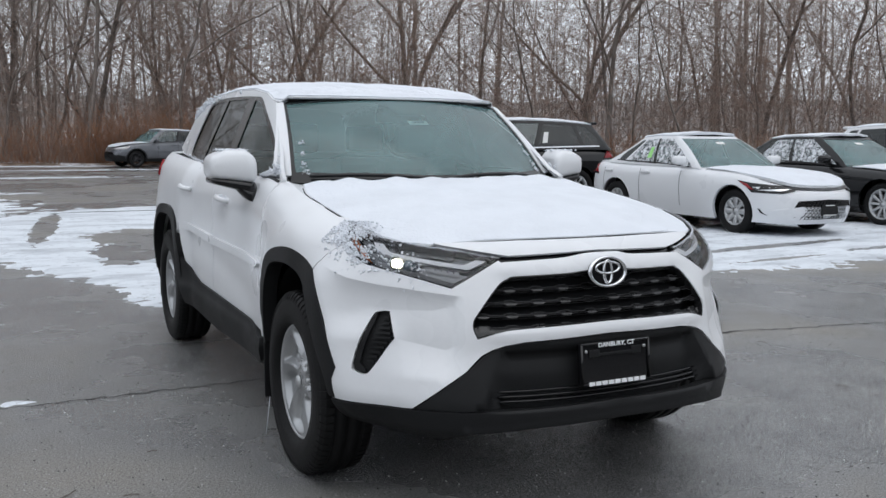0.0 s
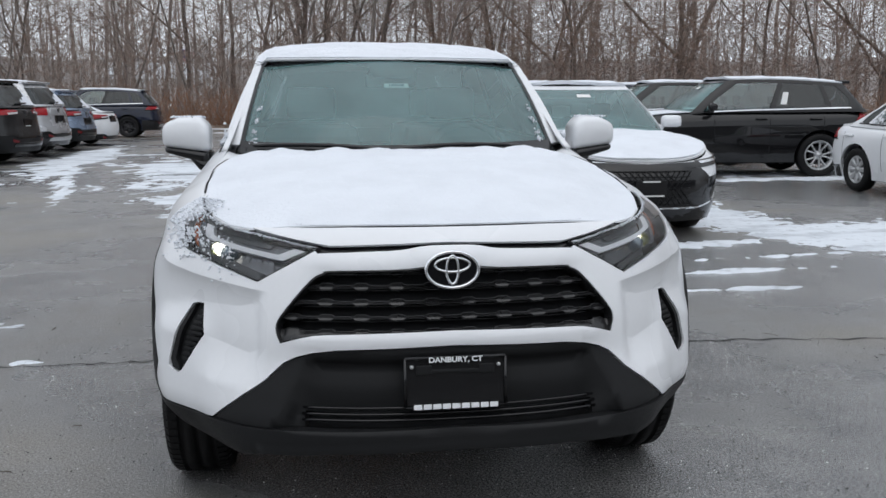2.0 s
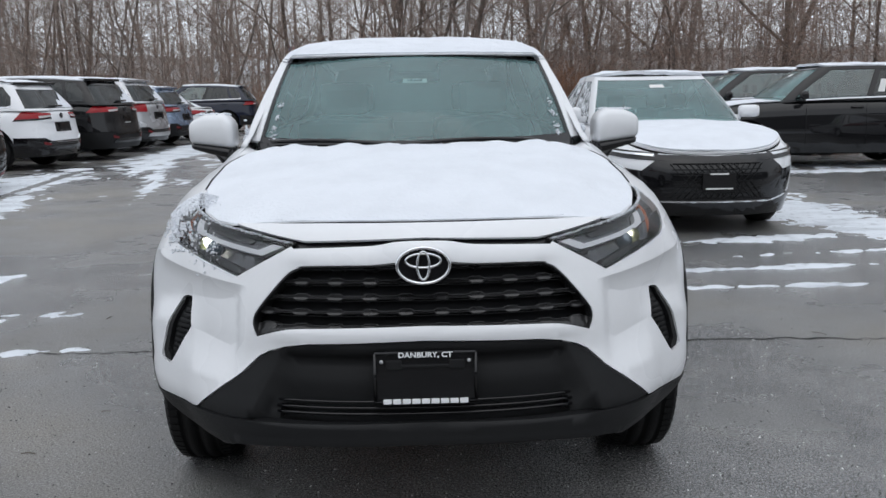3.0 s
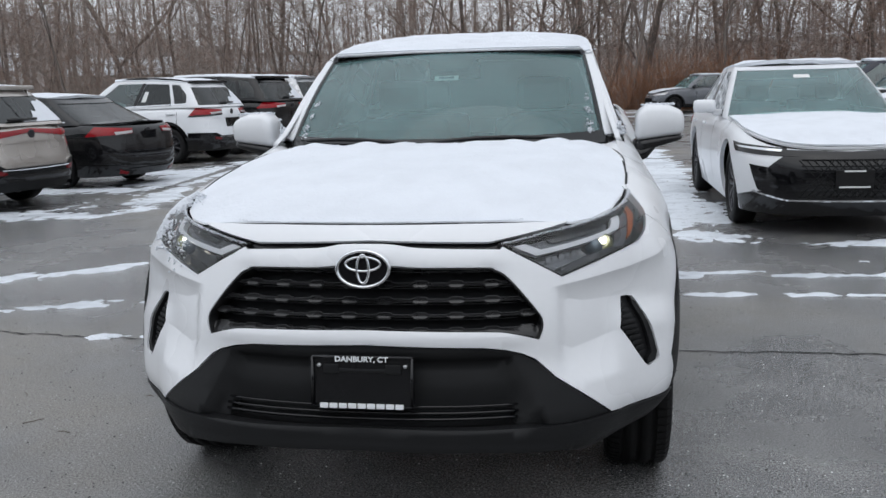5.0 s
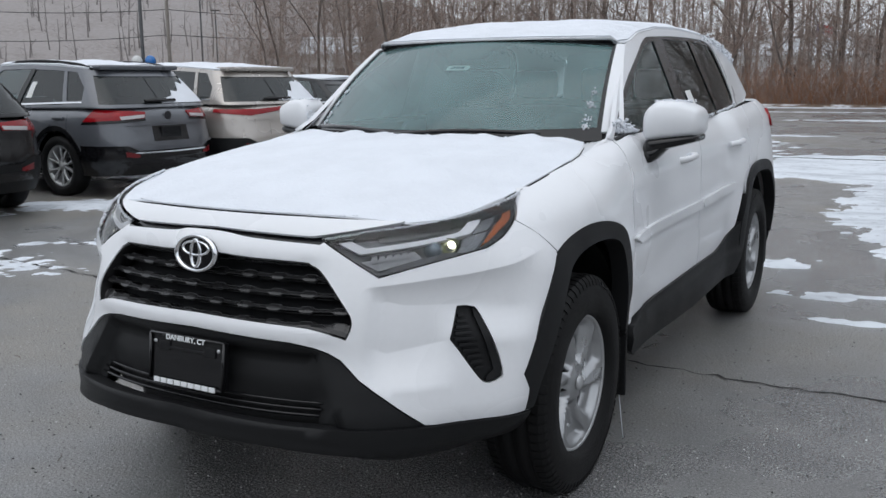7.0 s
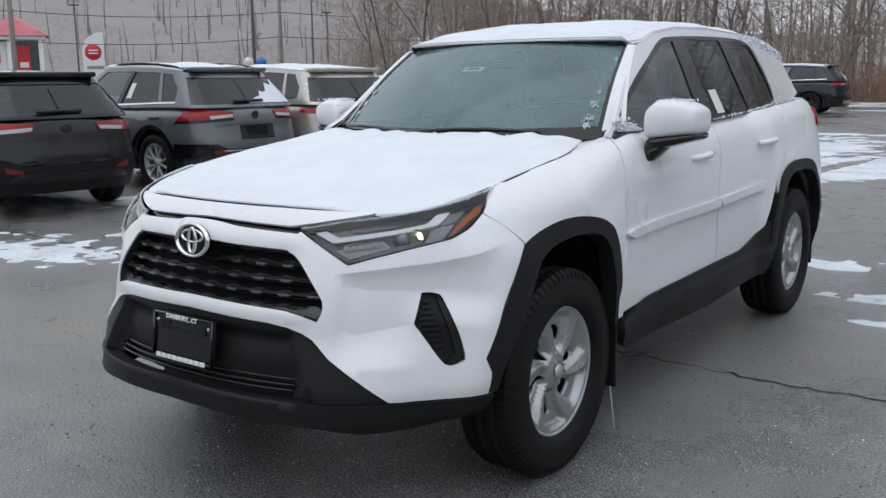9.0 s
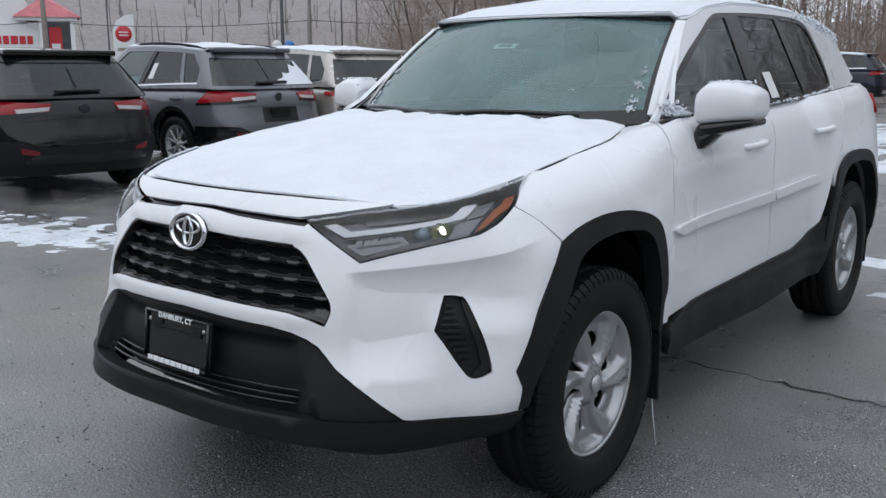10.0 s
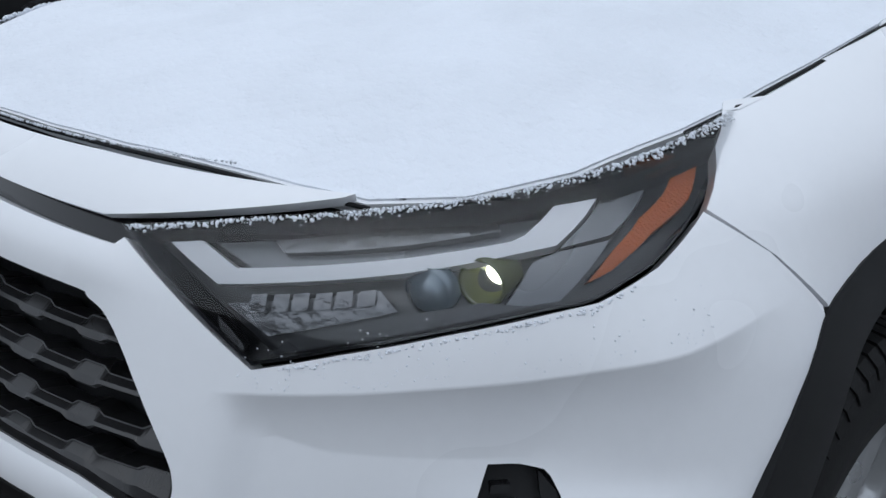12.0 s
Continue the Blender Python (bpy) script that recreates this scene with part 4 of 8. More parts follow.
def wheel_meshes(radius, width, rim, spokes, style, tread=0):
    """Tyre and rim of a wheel that stands in the y-z plane and faces +x."""
    h = width / 2
    prof = [(-h * 0.72, rim), (-h * 0.98, rim + 0.02), (-h, radius - 0.055), (-h * 0.93, radius - 0.022), (-h * 0.76, radius - 0.004), (-h * 0.3, radius), (h * 0.3, radius), (h * 0.76, radius - 0.004), (h * 0.93, radius - 0.022), (h, radius - 0.055), (h * 0.98, rim + 0.02), (h * 0.72, rim)]
    tyre = lathe(prof, 56)
    barrel = lathe([(h * 0.72, rim + 0.004), (h * 0.80, rim - 0.004), (h * 0.74, rim - 0.018), (h * 0.1, rim - 0.05), (-h * 0.6, rim - 0.03), (-h * 0.72, rim)], 48)
    lumps = [barrel, lathe([(h * 0.66, 0.0), (h * 0.66, 0.028), (h * 0.58, 0.034), (h * 0.5, 0.07), (h * 0.25, 0.075), (h * 0.2, 0.0)], 24)]
    for s in range(spokes):
        a0 = 2 * math.pi * s / spokes
        for k in ((-0.5, 0.5) if style == "twin" else (0,)):
            v, f = [], []
            for i in range(7):
                t = i / 6
                r = 0.05 + (rim - 0.058) * t
                a = a0 + k * (0.12 + 0.1 * t) * (2 * math.pi / spokes) * 2.2 + (0.10 * math.sin(t * 3.1) if style == "swirl" else 0)
                wd = (0.030 - 0.008 * t) if style == "fan" else (0.012 if style == "twin" else 0.020)
                wd *= 1 + (0.9 * t if style == "fan" else 0.25 * t)
                xo = h * (0.60 + 0.14 * math.sin(t * 2.2))
                er, et = np.array([0, math.cos(a), math.sin(a)]), np.array([0, -math.sin(a), math.cos(a)])
                for q, x in ((-1, xo - 0.012), (-0.75, xo), (0.75, xo), (1, xo - 0.012), (0.8, xo - 0.045), (-0.8, xo - 0.045)):
                    v.append(er * r + et * wd * q + np.array([x, 0, 0]))
                if i:
                    for j in range(6):
                        e = (j + 1) % 6
                        f.append(((i - 1) * 6 + j, (i - 1) * 6 + e, i * 6 + e, i * 6 + j))
            lumps.append((v, f))
    back = lathe([(h * 0.05, 0.0), (h * 0.05, 0.15), (-h * 0.1, 0.15)], 24)
    return mesh_of("tyre", *tyre), mesh_of("rim", *merged(*lumps)), mesh_of("brake", *back)


WHEELS = {
    "steel": wheel_meshes(0.355, 0.215, 0.222, 7, "fan"),
    "split": wheel_meshes(0.36, 0.225, 0.245, 5, "twin"),
    "sport": wheel_meshes(0.34, 0.225, 0.245, 10, "thin"),
    "small": wheel_meshes(0.318, 0.20, 0.20, 8, "fan"),
}


def add_wheel(root, key, x, y, rim_mat, radius):
    tyre, rim, brake = WHEELS[key]
    side = 1 if x > 0 else -1
    s = radius / max(v.co.z for v in tyre.vertices)
    m = pose(x, y, radius, 0, 0, 0 if side > 0 else 180) @ Matrix.Diagonal((1, s, s, 1))
    w = part("wheel", tyre, RUBBER, root, m=m)
    r = part("rim", rim, None, w)
    if not rim.materials:
        rim.materials.append(rim_mat)
    if r.material_slots:
        r.material_slots[0].link, r.material_slots[0].material = "OBJECT", rim_mat
    part("brake_disc", brake, RIM_DARK, w)


def dome(outline, height, crown, step=0.12, depth=0.0, flip=False):
    """A gently domed sheet over a plan outline; height(x, y) gives its level."""
    return panel(outline, lambda x, y: (x, y, height(x, y)), step, depth)


def parked_car(name, label, group, at, turn, L, W, H, wb, fo, wr, paint, wheel, rim_mat, kind="suv", cladding=True, roof_mat=None, snow=1.0, tail_style="wrap", plate=True, rails=False, chrome_line=False, sticker=None, sheet=None, spoiler=True, face="plain", snowy_side=0.0, icy_rear=0.85, clad_mat=None, exhaust=False):
    """A parked car facing -y at no turn, its middle at the given place."""
    root = thing(name, label, "car", group, pose(at[0], at[1], 0, 0, 0, turn) @ pose(0, -L / 2, 0))
    hw = W / 2
    suv = kind == "suv"
    belt = 1.10 * H / 1.70 if suv else 0.93 * H / 1.44
    sill = 0.26 if suv else 0.19
    hood = belt - (0.09 if suv else 0.10)
    cowl = fo + (0.50 if suv else 0.62)
    deck = L - (0.0 if suv else 0.55)
    top = curve_table([(-0.5, hood - 0.20), (0.12, hood - 0.13), (0.5, hood - 0.03), (cowl, hood + 0.07), (cowl + 0.6, belt), (L * 0.7, belt + 0.01), (L - 0.5, belt + (0.02 if suv else 0.03)), (L + 0.5, belt + (0.0 if suv else -0.02))])
    width = curve_table([(0.0, hw - 0.12), (sill, hw - 0.07), (0.45, hw - 0.015), (0.65, hw), (0.85, hw - 0.012), (1.3, hw - 0.05)])
    nose = curve_table([(0.1, 0.14), (0.30, 0.02), (0.5, 0.0), (0.75, 0.03), (1.0, 0.10)])
    tail = curve_table([(0.1, 0.16), (0.35, 0.02), (0.55, 0.0), (0.8, 0.05), (1.2, 0.09)])
    skin = Wrap(L, hw, nose, tail, width, top, curl=0.10, soft=0.05)
    ar = wr + 0.065
    yf, yr = fo, fo + wb

    def arch(y, r=ar, low=sill):
        c = skin.u_at(y)
        return [(c + r * math.cos(a), wr + r * math.sin(a)) for a in np.linspace(math.pi + math.asin((wr - low) / r), -math.asin((wr - low) / r), 17)]
    ut = [(u, top(skin.plan(u)[1]) - 0.004) for u in np.linspace(0.0, skin.uc, 60)]
    low = [(0.0, sill)] + arch(yf) + arch(yr) + [(skin.uc, sill)]
    outline = low + [p for p in reversed(ut)]
    # plain body, with lower cladding and openings as panels of their own laid proud
    bm = joined([panel(outline, skin, 0.09, 0.04), panel(outline, skin, 0.09, 0.04, flip=True)])
    body = part("body", bm, paint, root)
    # bonnet and deck
    edge = [skin(u, z) for u, z in ut]

    def lid(y0, y1):
        pts = [(p[0] + 0.0, p[1]) for p in edge if y0 <= p[1] <= y1 or (p[1] < y0 and y0 <= 0.01) or (p[1] > y1 and y1 >= L)]
        pts = [p for p in pts if p[0] > 0.0 or p[1] < 0.3 or p[1] > L - 0.3]
        ring = [(x, y) for x, y in pts if x > 1e-4] + [(-x, y) for x, y in reversed(pts) if x > 1e-4]
        return ring

    def lid_z(x, y):
        return top(y) + 0.045 * (1 - (x / hw) ** 2) * ease(y, -0.05, 0.55) - 0.004
    # cabin
    ch = H - 0.02
    cab_w = hw - 0.085
    y0 = cowl - 0.12
    y1 = L - (0.13 if suv else 0.42)
    rake_f, rake_r = (0.78, 0.42) if suv else (0.92, 0.86)
    lean = 0.19 if suv else 0.20

    class Cab(Wrap):
        def __call__(self, u, v):
            sx, y, cf, cr = self.plan(u)
            w = cab_w - lean * max(v, 0) ** 1.25
            v2 = max(v, 0)
            y = y0 + rake_f * v2 + y / (y1 - y0) * (y1 - y0 - rake_f * v2 - rake_r * v2 ** 1.1) - cf * 0.10 * math.sin(v2 * 3.14)
            t = (y - y0) / (y1 - y0)
            bz = top(min(max(y, y0), L - 0.3)) - 0.01
            rz = ch - 0.02 - 0.10 * (2 * t - 0.85) ** 2 * (1.0 if suv else 1.5)
            return (math.copysign(sx * w, u) if u else 0.0, y, bz + (rz - bz) * v)
    cab = Cab(y1 - y0, cab_w, None, None, None, None, nf=4.0, df=0.50, nr=4.0, dr=0.5)
    us, ue = cab.ua * 0.80, cab.uc - (cab.uc - cab.ub) * 0.80
    span = ue - us
    wfr = [(-us + 0.06, 0.06), (us - 0.06, 0.06), (us - 0.09, 0.93), (-us + 0.09, 0.93)]
    pil = 0.05
    cut = [us + 0.16, us + span * 0.44, us + span * 0.47, us + span * 0.80, us + span * 0.83, ue - 0.05]
    hi, lw = 0.90, 0.07
    win1 = [(cut[0] - 0.05, lw), (cut[1], lw), (cut[1] - 0.02, hi), (cut[0] + 0.08, hi), (cut[0] - 0.01, hi * 0.6)]
    win2 = [(cut[2], lw), (cut[3], lw + 0.02), (cut[3] - 0.03, hi), (cut[2] + 0.01, hi)]
    win3 = [(cut[4], lw + 0.04), (cut[5] - 0.10, lw + 0.14), (cut[5] - 0.02, hi * 0.6), (cut[5] - 0.14, hi), (cut[4] - 0.02, hi)]
    rear = [(cab.uc - 0.001, 0.10), (ue + 0.10, 0.10), (ue + 0.13, 0.85), (cab.uc - 0.001, 0.85)]
    shell_mat = roof_mat or paint
    half_front = [(0.0, 0.06), (us - 0.06, 0.06), (us - 0.09, 0.93), (0.0, 0.93)]
    ring = [(0.0, 0.0), (cab.uc, 0.0), (cab.uc, 0.10), (ue + 0.10, 0.10), (ue + 0.13, 0.85), (cab.uc, 0.85), (cab.uc, 1.0), (0.0, 1.0), (0.0, 0.93), (us - 0.09, 0.93), (us - 0.06, 0.06), (0.0, 0.06)]
    sides = [panel(ring, cab, 0.10, 0.012, holes=(win1, win2, win3), flip=fl) for fl in (False, True)]
    part("cabin", joined(sides), paint, root)
    for fl in (False, True):
        part("window", panel(win1, cab, 0.2, 0, -0.008, flip=fl), GLASS_SIDE, root)
        part("window", panel(win2, cab, 0.2, 0, -0.008, flip=fl), GLASS_DARK if suv else GLASS_SIDE, root)
        part("window", panel(win3, cab, 0.2, 0, -0.008, flip=fl), GLASS_DARK, root)
        part("window_surround", panel([(cut[1] - 0.005, lw - 0.01), (cut[2] + 0.005, lw - 0.01), (cut[2] + 0.012, hi + 0.01), (cut[1] - 0.025, hi + 0.01)], cab, 0.2, 0, 0.004, flip=fl), GLOSS_BLACK, root)
        part("window_trim", panel([(cut[0] - 0.02, lw - 0.045), (cut[5] - 0.1, lw + 0.06), (cut[5] - 0.1, lw + 0.10), (cut[0] - 0.02, lw - 0.01)], cab, 0.2, 0.01, 0.006, flip=fl), CHROME if chrome_line else GLOSS_BLACK, root)
    part("windscreen", panel(wfr, cab, 0.15, 0, -0.008), GLASS_CLEAR, root)
    back = joined([panel(rear, cab, 0.15, 0, -0.008), panel(rear, cab, 0.15, 0, -0.008, flip=True)])
    part("rear_window", back, GLASS_DARK, root)
    rim = [cab(u, 1.0) for u in np.linspace(0, cab.uc, 60)]
    rr = [(p[0], p[1]) for p in rim if p[0] > 1e-3]
    roof_ring = rr + [(-x, y) for x, y in reversed(rr)]
    rw = max(x for x, _ in rr)

    def roof_z(x, y):
        t = (y - y0) / (y1 - y0)
        return ch - 0.02 - 0.10 * (2 * t - 0.85) ** 2 * (1.0 if suv else 1.5) + 0.03 * (1 - (x / rw) ** 2)
    part("roof", dome(roof_ring, roof_z, 0.03), shell_mat, root)
    # bonnet, parcel shelf level and boot lid
    ring_f = lid(0.0, cowl + 0.12)
    part("bonnet", panel(ring_f, lambda x, y: (x, y, lid_z(x, y)), 0.12, 0.02), paint, root)
    ring_c = lid(cowl + 0.05, L - 0.4 if suv else deck)
    part("dashboard", panel(ring_c, lambda x, y: (x, y, lid_z(x, y) - 0.05), 0.3, 0), INTERIOR, root)
    if not suv:
        part("boot_lid", panel(lid(deck - 0.35, L + 1), lambda x, y: (x, y, lid_z(x, y) - 0.0), 0.12, 0.02), paint, root)
    bm = bmesh.new()
    for sx in (-0.36, 0.36):
        for sy in (cowl + 0.95, cowl + 1.85):
            box(bm, sx - 0.24, sx + 0.24, sy, sy + 0.16, belt - 0.25, belt + 0.12, 0.05)
            box(bm, sx - 0.12, sx + 0.12, sy + 0.05, sy + 0.13, belt + 0.13, belt + 0.30, 0.04)
    part("seat", bm, INTERIOR, root)
    bm = bmesh.new()
    box(bm, -hw + 0.24, hw - 0.24, 0.55, L - 0.55, sill - 0.03, sill + 0.1)
    for ax in (yf, yr):
        box(bm, -hw + 0.30, hw - 0.30, ax - wr - 0.05, ax + wr + 0.05, sill, wr + ar)
    part("underbody", bm, TRIM, root)
    # lower cladding
    clad = (clad_mat or TRIM) if cladding else paint
    if cladding:
        for fl in (False, True):
            for y in (yf, yr):
                inner, outer = arch(y), arch(y, ar + 0.055)
                part("wheel_arch", panel(outer + inner[::-1], skin, 0.07, 0.03, 0.012, flip=fl), clad, root)
            a, b = skin.u_at(yf) + ar + 0.02, skin.u_at(yr) - ar - 0.02
            part("side_sill", panel([(a, sill), (b, sill), (b, sill + 0.16), (a, sill + 0.12)], skin, 0.15, 0.03, 0.01, flip=fl), clad, root)
    a = skin.u_at(yr) + ar + 0.03
    z1 = sill + (0.34 if suv else 0.16)
    lo = [(a, sill), (skin.uc, sill), (skin.uc, z1 - 0.06), (skin.uc - 0.5, z1 - 0.06), (skin.uc - 0.62, z1), (a, z1 + 0.02)]
    part("rear_bumper", joined([panel(lo, skin, 0.1, 0.03, 0.012), panel(lo, skin, 0.1, 0.03, 0.012, flip=True)]), (clad_mat or TRIM) if cladding else GLOSS_BLACK, root)
    if exhaust:
        pipe = [(0.075, 0.036), (0.0, 0.040), (-0.10, 0.034), (-0.10, 0.028), (0.06, 0.032)]
        part("exhaust_tip", mesh_of("pipe", *lathe(pipe, 20, "y")), CHROME, root, m=pose(-hw + 0.34, L - 0.14, sill + 0.02))
        strip = [(skin.uc - 0.56, z1 - 0.085), (skin.uc, z1 - 0.09), (skin.uc, z1 - 0.075), (skin.uc - 0.55, z1 - 0.07)]
        part("chrome_strip", joined([panel(strip, skin, 0.1, 0.01, 0.026), panel(strip, skin, 0.1, 0.01, 0.026, flip=True)]), CHROME, root)
    for fl in (False, True):
        for s, q in ((0.30, "reflector"),):
            part(q, panel([(skin.uc - 0.66, z1 - 0.12), (skin.uc - 0.50, z1 - 0.14), (skin.uc - 0.50, z1 - 0.10), (skin.uc - 0.66, z1 - 0.06)], skin, 0.1, 0.01, 0.018, flip=fl), RED_REFLECTOR, root)
    if suv:
        step_z = z1 - 0.02
        blade = [(skin.uc - 0.66, step_z - 0.20), (skin.uc, step_z - 0.21), (skin.uc, step_z - 0.12), (skin.uc - 0.52, step_z - 0.11), (skin.uc - 0.62, step_z - 0.15)]
        part("bumper_insert", joined([panel(blade, skin, 0.1, 0.02, 0.022), panel(blade, skin, 0.1, 0.02, 0.022, flip=True)]), GLOSS_BLACK if cladding else RIM_SILVER, root)
        ledge = [(a + 0.02, z1 + 0.015), (skin.uc - 0.62, z1 + 0.005), (skin.uc - 0.5, z1 - 0.055), (skin.uc, z1 - 0.055), (skin.uc, z1 - 0.035), (skin.uc - 0.49, z1 - 0.035), (skin.uc - 0.61, z1 + 0.025), (a + 0.02, z1 + 0.035)]
        part("bumper_ledge", joined([panel(ledge, skin, 0.1, 0.02, 0.02), panel(ledge, skin, 0.1, 0.02, 0.02, flip=True)]), paint, root)
        crest = [(skin.uc - 0.62, belt - 0.205), (skin.uc, belt - 0.185), (skin.uc, belt - 0.165), (skin.uc - 0.60, belt - 0.185)]
        part("tailgate_crease", joined([panel(crest, skin, 0.1, 0.02, 0.010), panel(crest, skin, 0.1, 0.02, 0.010, flip=True)]), paint, root)
    lz = sill + (0.30 if suv else 0.24)
    b = skin.u_at(yf) - ar - (0.05 if face == "plain" else 0.22)
    lip = [(0, sill), (b, sill), (b - 0.02, lz - 0.06), (0.45, lz), (0.0, lz)]
    if face == "wide":
        b = skin.u_at(yf) - ar - 0.02
        lip = [(0, sill), (b, sill), (b, 0.33), (0.90, 0.375), (0.45, lz), (0.0, lz)]
    part("front_bumper", joined([panel(lip, skin, 0.1, 0.03, 0.012), panel(lip, skin, 0.1, 0.03, 0.012, flip=True)]), TRIM if cladding else (GLOSS_BLACK if face == "wide" or suv else paint), root)
    # lamps and grille
    if face == "wide":
        gr = [(0, 0.33), (0.52, 0.33), (0.82, 0.40), (0.90, 0.62), (0.70, 0.60), (0.58, hood - 0.205), (0, hood - 0.205)]
        slot = [(0, hood - 0.21), (0.60, hood - 0.20), (0.60, hood - 0.15), (0, hood - 0.165)]
        part("grille_slot", joined([panel(slot, skin, 0.1, 0.02, 0.006), panel(slot, skin, 0.1, 0.02, 0.006, flip=True)]), GLOSS_BLACK, root)
        bar = [(0, 0.315), (0.55, 0.315), (0.88, 0.38), (0.88, 0.395), (0.55, 0.33), (0, 0.33)]
        part("chrome_strip", joined([panel(bar, skin, 0.1, 0.02, 0.016), panel(bar, skin, 0.1, 0.02, 0.016, flip=True)]), CHROME, root)
    elif face == "compact":
        gr = [(0, 0.235), (0.60, 0.235), (0.66, 0.275), (0.50, 0.505), (0, 0.525)]
        slot = [(0, hood - 0.185), (0.56, hood - 0.165), (0.56, hood - 0.135), (0, hood - 0.155)]
        part("grille_slot", joined([panel(slot, skin, 0.1, 0.02, 0.006), panel(slot, skin, 0.1, 0.02, 0.006, flip=True)]), GLOSS_BLACK, root)
        for fl in (False, True):
            slit = [(0.92, 0.30), (1.02, 0.33), (1.06, 0.39), (1.03, 0.385), (0.99, 0.335)]
            part("corner_slit", panel(slit, skin, 0.1, 0.01, 0.006, flip=fl), GLOSS_BLACK, root)
    else:
        gr = [(0, sill + 0.14), (0.50, sill + 0.12), (0.60, sill + 0.22), (0.42, sill + 0.40), (0, sill + 0.42)]
    part("grille", joined([panel(gr, skin, 0.1, 0.02, 0.008), panel(gr, skin, 0.1, 0.02, 0.008, flip=True)]), GLOSS_BLACK, root)
    rows = []
    gz0, gz1, gw = gr[0][1] + 0.02, gr[-1][1] - 0.02, 0.42
    for k in range(7):
        z = gz0 + (gz1 - gz0) * k / 6
        rows.append(tube([Vector(skin(float(u), z)) + Vector((0, -0.012, 0)) for u in np.linspace(-gw, gw, 15)], 0.004, 4))
    for k in range(-9, 10):
        for lean_ in (-1, 1):
            line_ = [(k * 0.06 + lean_ * (t - 0.5) * (gz1 - gz0) * 0.9, gz0 + (gz1 - gz0) * t) for t in (0, 0.25, 0.5, 0.75, 1)]
            if max(abs(q[0]) for q in line_) < gw + 0.06:
                rows.append(tube([Vector(skin(*q)) + Vector((0, -0.014, 0)) for q in line_], 0.004, 4))
    part("grille_mesh", mesh_of("bars", *merged(*rows)), TRIM, root)
    hl = skin.u_at(0.55)
    if face != "plain":
        pf = skin(0.0, (gz0 + gz1) / 2)[1]
        zc = (gz0 + gz1) / 2
        front_plate = part("plate_bracket", box(bmesh.new(), -0.155, 0.155, pf - 0.035, pf - 0.014, zc - 0.078, zc + 0.078, 0.005), GLOSS_BLACK, root)
        for zz, wd in ((zc + 0.060, 0.085), (zc - 0.074, 0.125)):
            part("lettering_bar", box(bmesh.new(), -wd, wd, pf - 0.038, pf - 0.034, zz, zz + 0.013), PAPER, front_plate)
    lamp = [(0.50, hood - 0.22), (hl - 0.05, hood - 0.20), (hl + 0.10, hood - 0.08), (0.52, hood - 0.14)] if face != "wide" else [(0.58, hood - 0.20), (hl, hood - 0.17), (hl + 0.12, hood - 0.09), (0.58, hood - 0.14)]
    if face == "compact":
        lamp = [(0.54, hood - 0.185), (0.72, hood - 0.225), (hl + 0.02, hood - 0.215), (hl + 0.10, hood - 0.15), (hl + 0.30, hood - 0.055), (hl + 0.05, hood - 0.085), (0.56, hood - 0.135)]
    for fl in (False, True):
        part("headlight", panel(lamp, skin, 0.08, 0.02, 0.007, flip=fl), GLOSS_BLACK if face != "plain" else CLEAR_LENS, root)
        if face == "compact":
            part("side_marker", panel([(hl - 0.02, hood - 0.19), (hl + 0.06, hood - 0.165), (hl + 0.26, hood - 0.07), (hl + 0.10, hood - 0.10)], skin, 0.08, 0.01, 0.011, flip=fl), RED_LENS, root)
        bl = [(lamp[0][0] + 0.03, lamp[0][1] + 0.03), (lamp[1][0] - 0.05, lamp[1][1] + 0.035), (lamp[1][0], lamp[1][1] + 0.05), (lamp[0][0] + 0.03, lamp[0][1] + 0.05)]
        if face == "compact":
            bl = [(0.60, hood - 0.165), (0.74, hood - 0.195), (hl - 0.04, hood - 0.18), (0.74, hood - 0.165)]
        part("daytime_lamp", panel(bl, skin, 0.08, 0.01, 0.012, flip=fl), CHROME, root)
    tz = belt - (0.10 if suv else 0.10)
    ut0 = skin.u_at(L - 0.42)
    if tail_style == "bar":
        tl = [(ut0, tz + 0.01), (skin.uc - 0.55, tz - 0.035), (skin.uc, tz + 0.03), (skin.uc, tz + 0.07), (skin.uc - 0.45, tz + 0.045), (ut0, tz + 0.05)]
    elif tail_style == "tall":
        tl = [(ut0 + 0.12, tz - 0.10), (skin.uc - 0.56, tz - 0.10), (skin.uc - 0.56, tz + 0.08), (ut0 + 0.10, tz + 0.08)]
    else:
        tl = [(ut0 - 0.05, tz - 0.05), (skin.uc - 0.36, tz - 0.02), (skin.uc - 0.34, tz + 0.055), (ut0 + 0.10, tz + 0.085)]
    for fl in (False, True):
        lamp_ob = part("tail_lamp", panel(tl, skin, 0.08, 0.02, 0.012, flip=fl), RED_LENS, root)
        inner = [(skin.uc - 0.66, tz - 0.032), (skin.uc - 0.37, tz - 0.012), (skin.uc - 0.36, tz + 0.022), (skin.uc - 0.68, tz + 0.006)]
        if tail_style == "wrap":
            part("lamp_edge", panel([(tl[0][0] - 0.03, tl[0][1] - 0.03), (skin.uc - 0.70, tz - 0.065), (skin.uc - 0.35, tz - 0.045), (skin.uc - 0.35, tz - 0.020), tl[0]], skin, 0.08, 0.01, 0.010, flip=fl), GLOSS_BLACK, lamp_ob)
            part("reversing_lamp", panel(inner, skin, 0.08, 0.01, 0.018, flip=fl), CLEAR_LENS, lamp_ob)
    # rear plate recess, handle bar, wiper and spoiler
    pz = (belt - 0.30) if suv else (belt - 0.16)
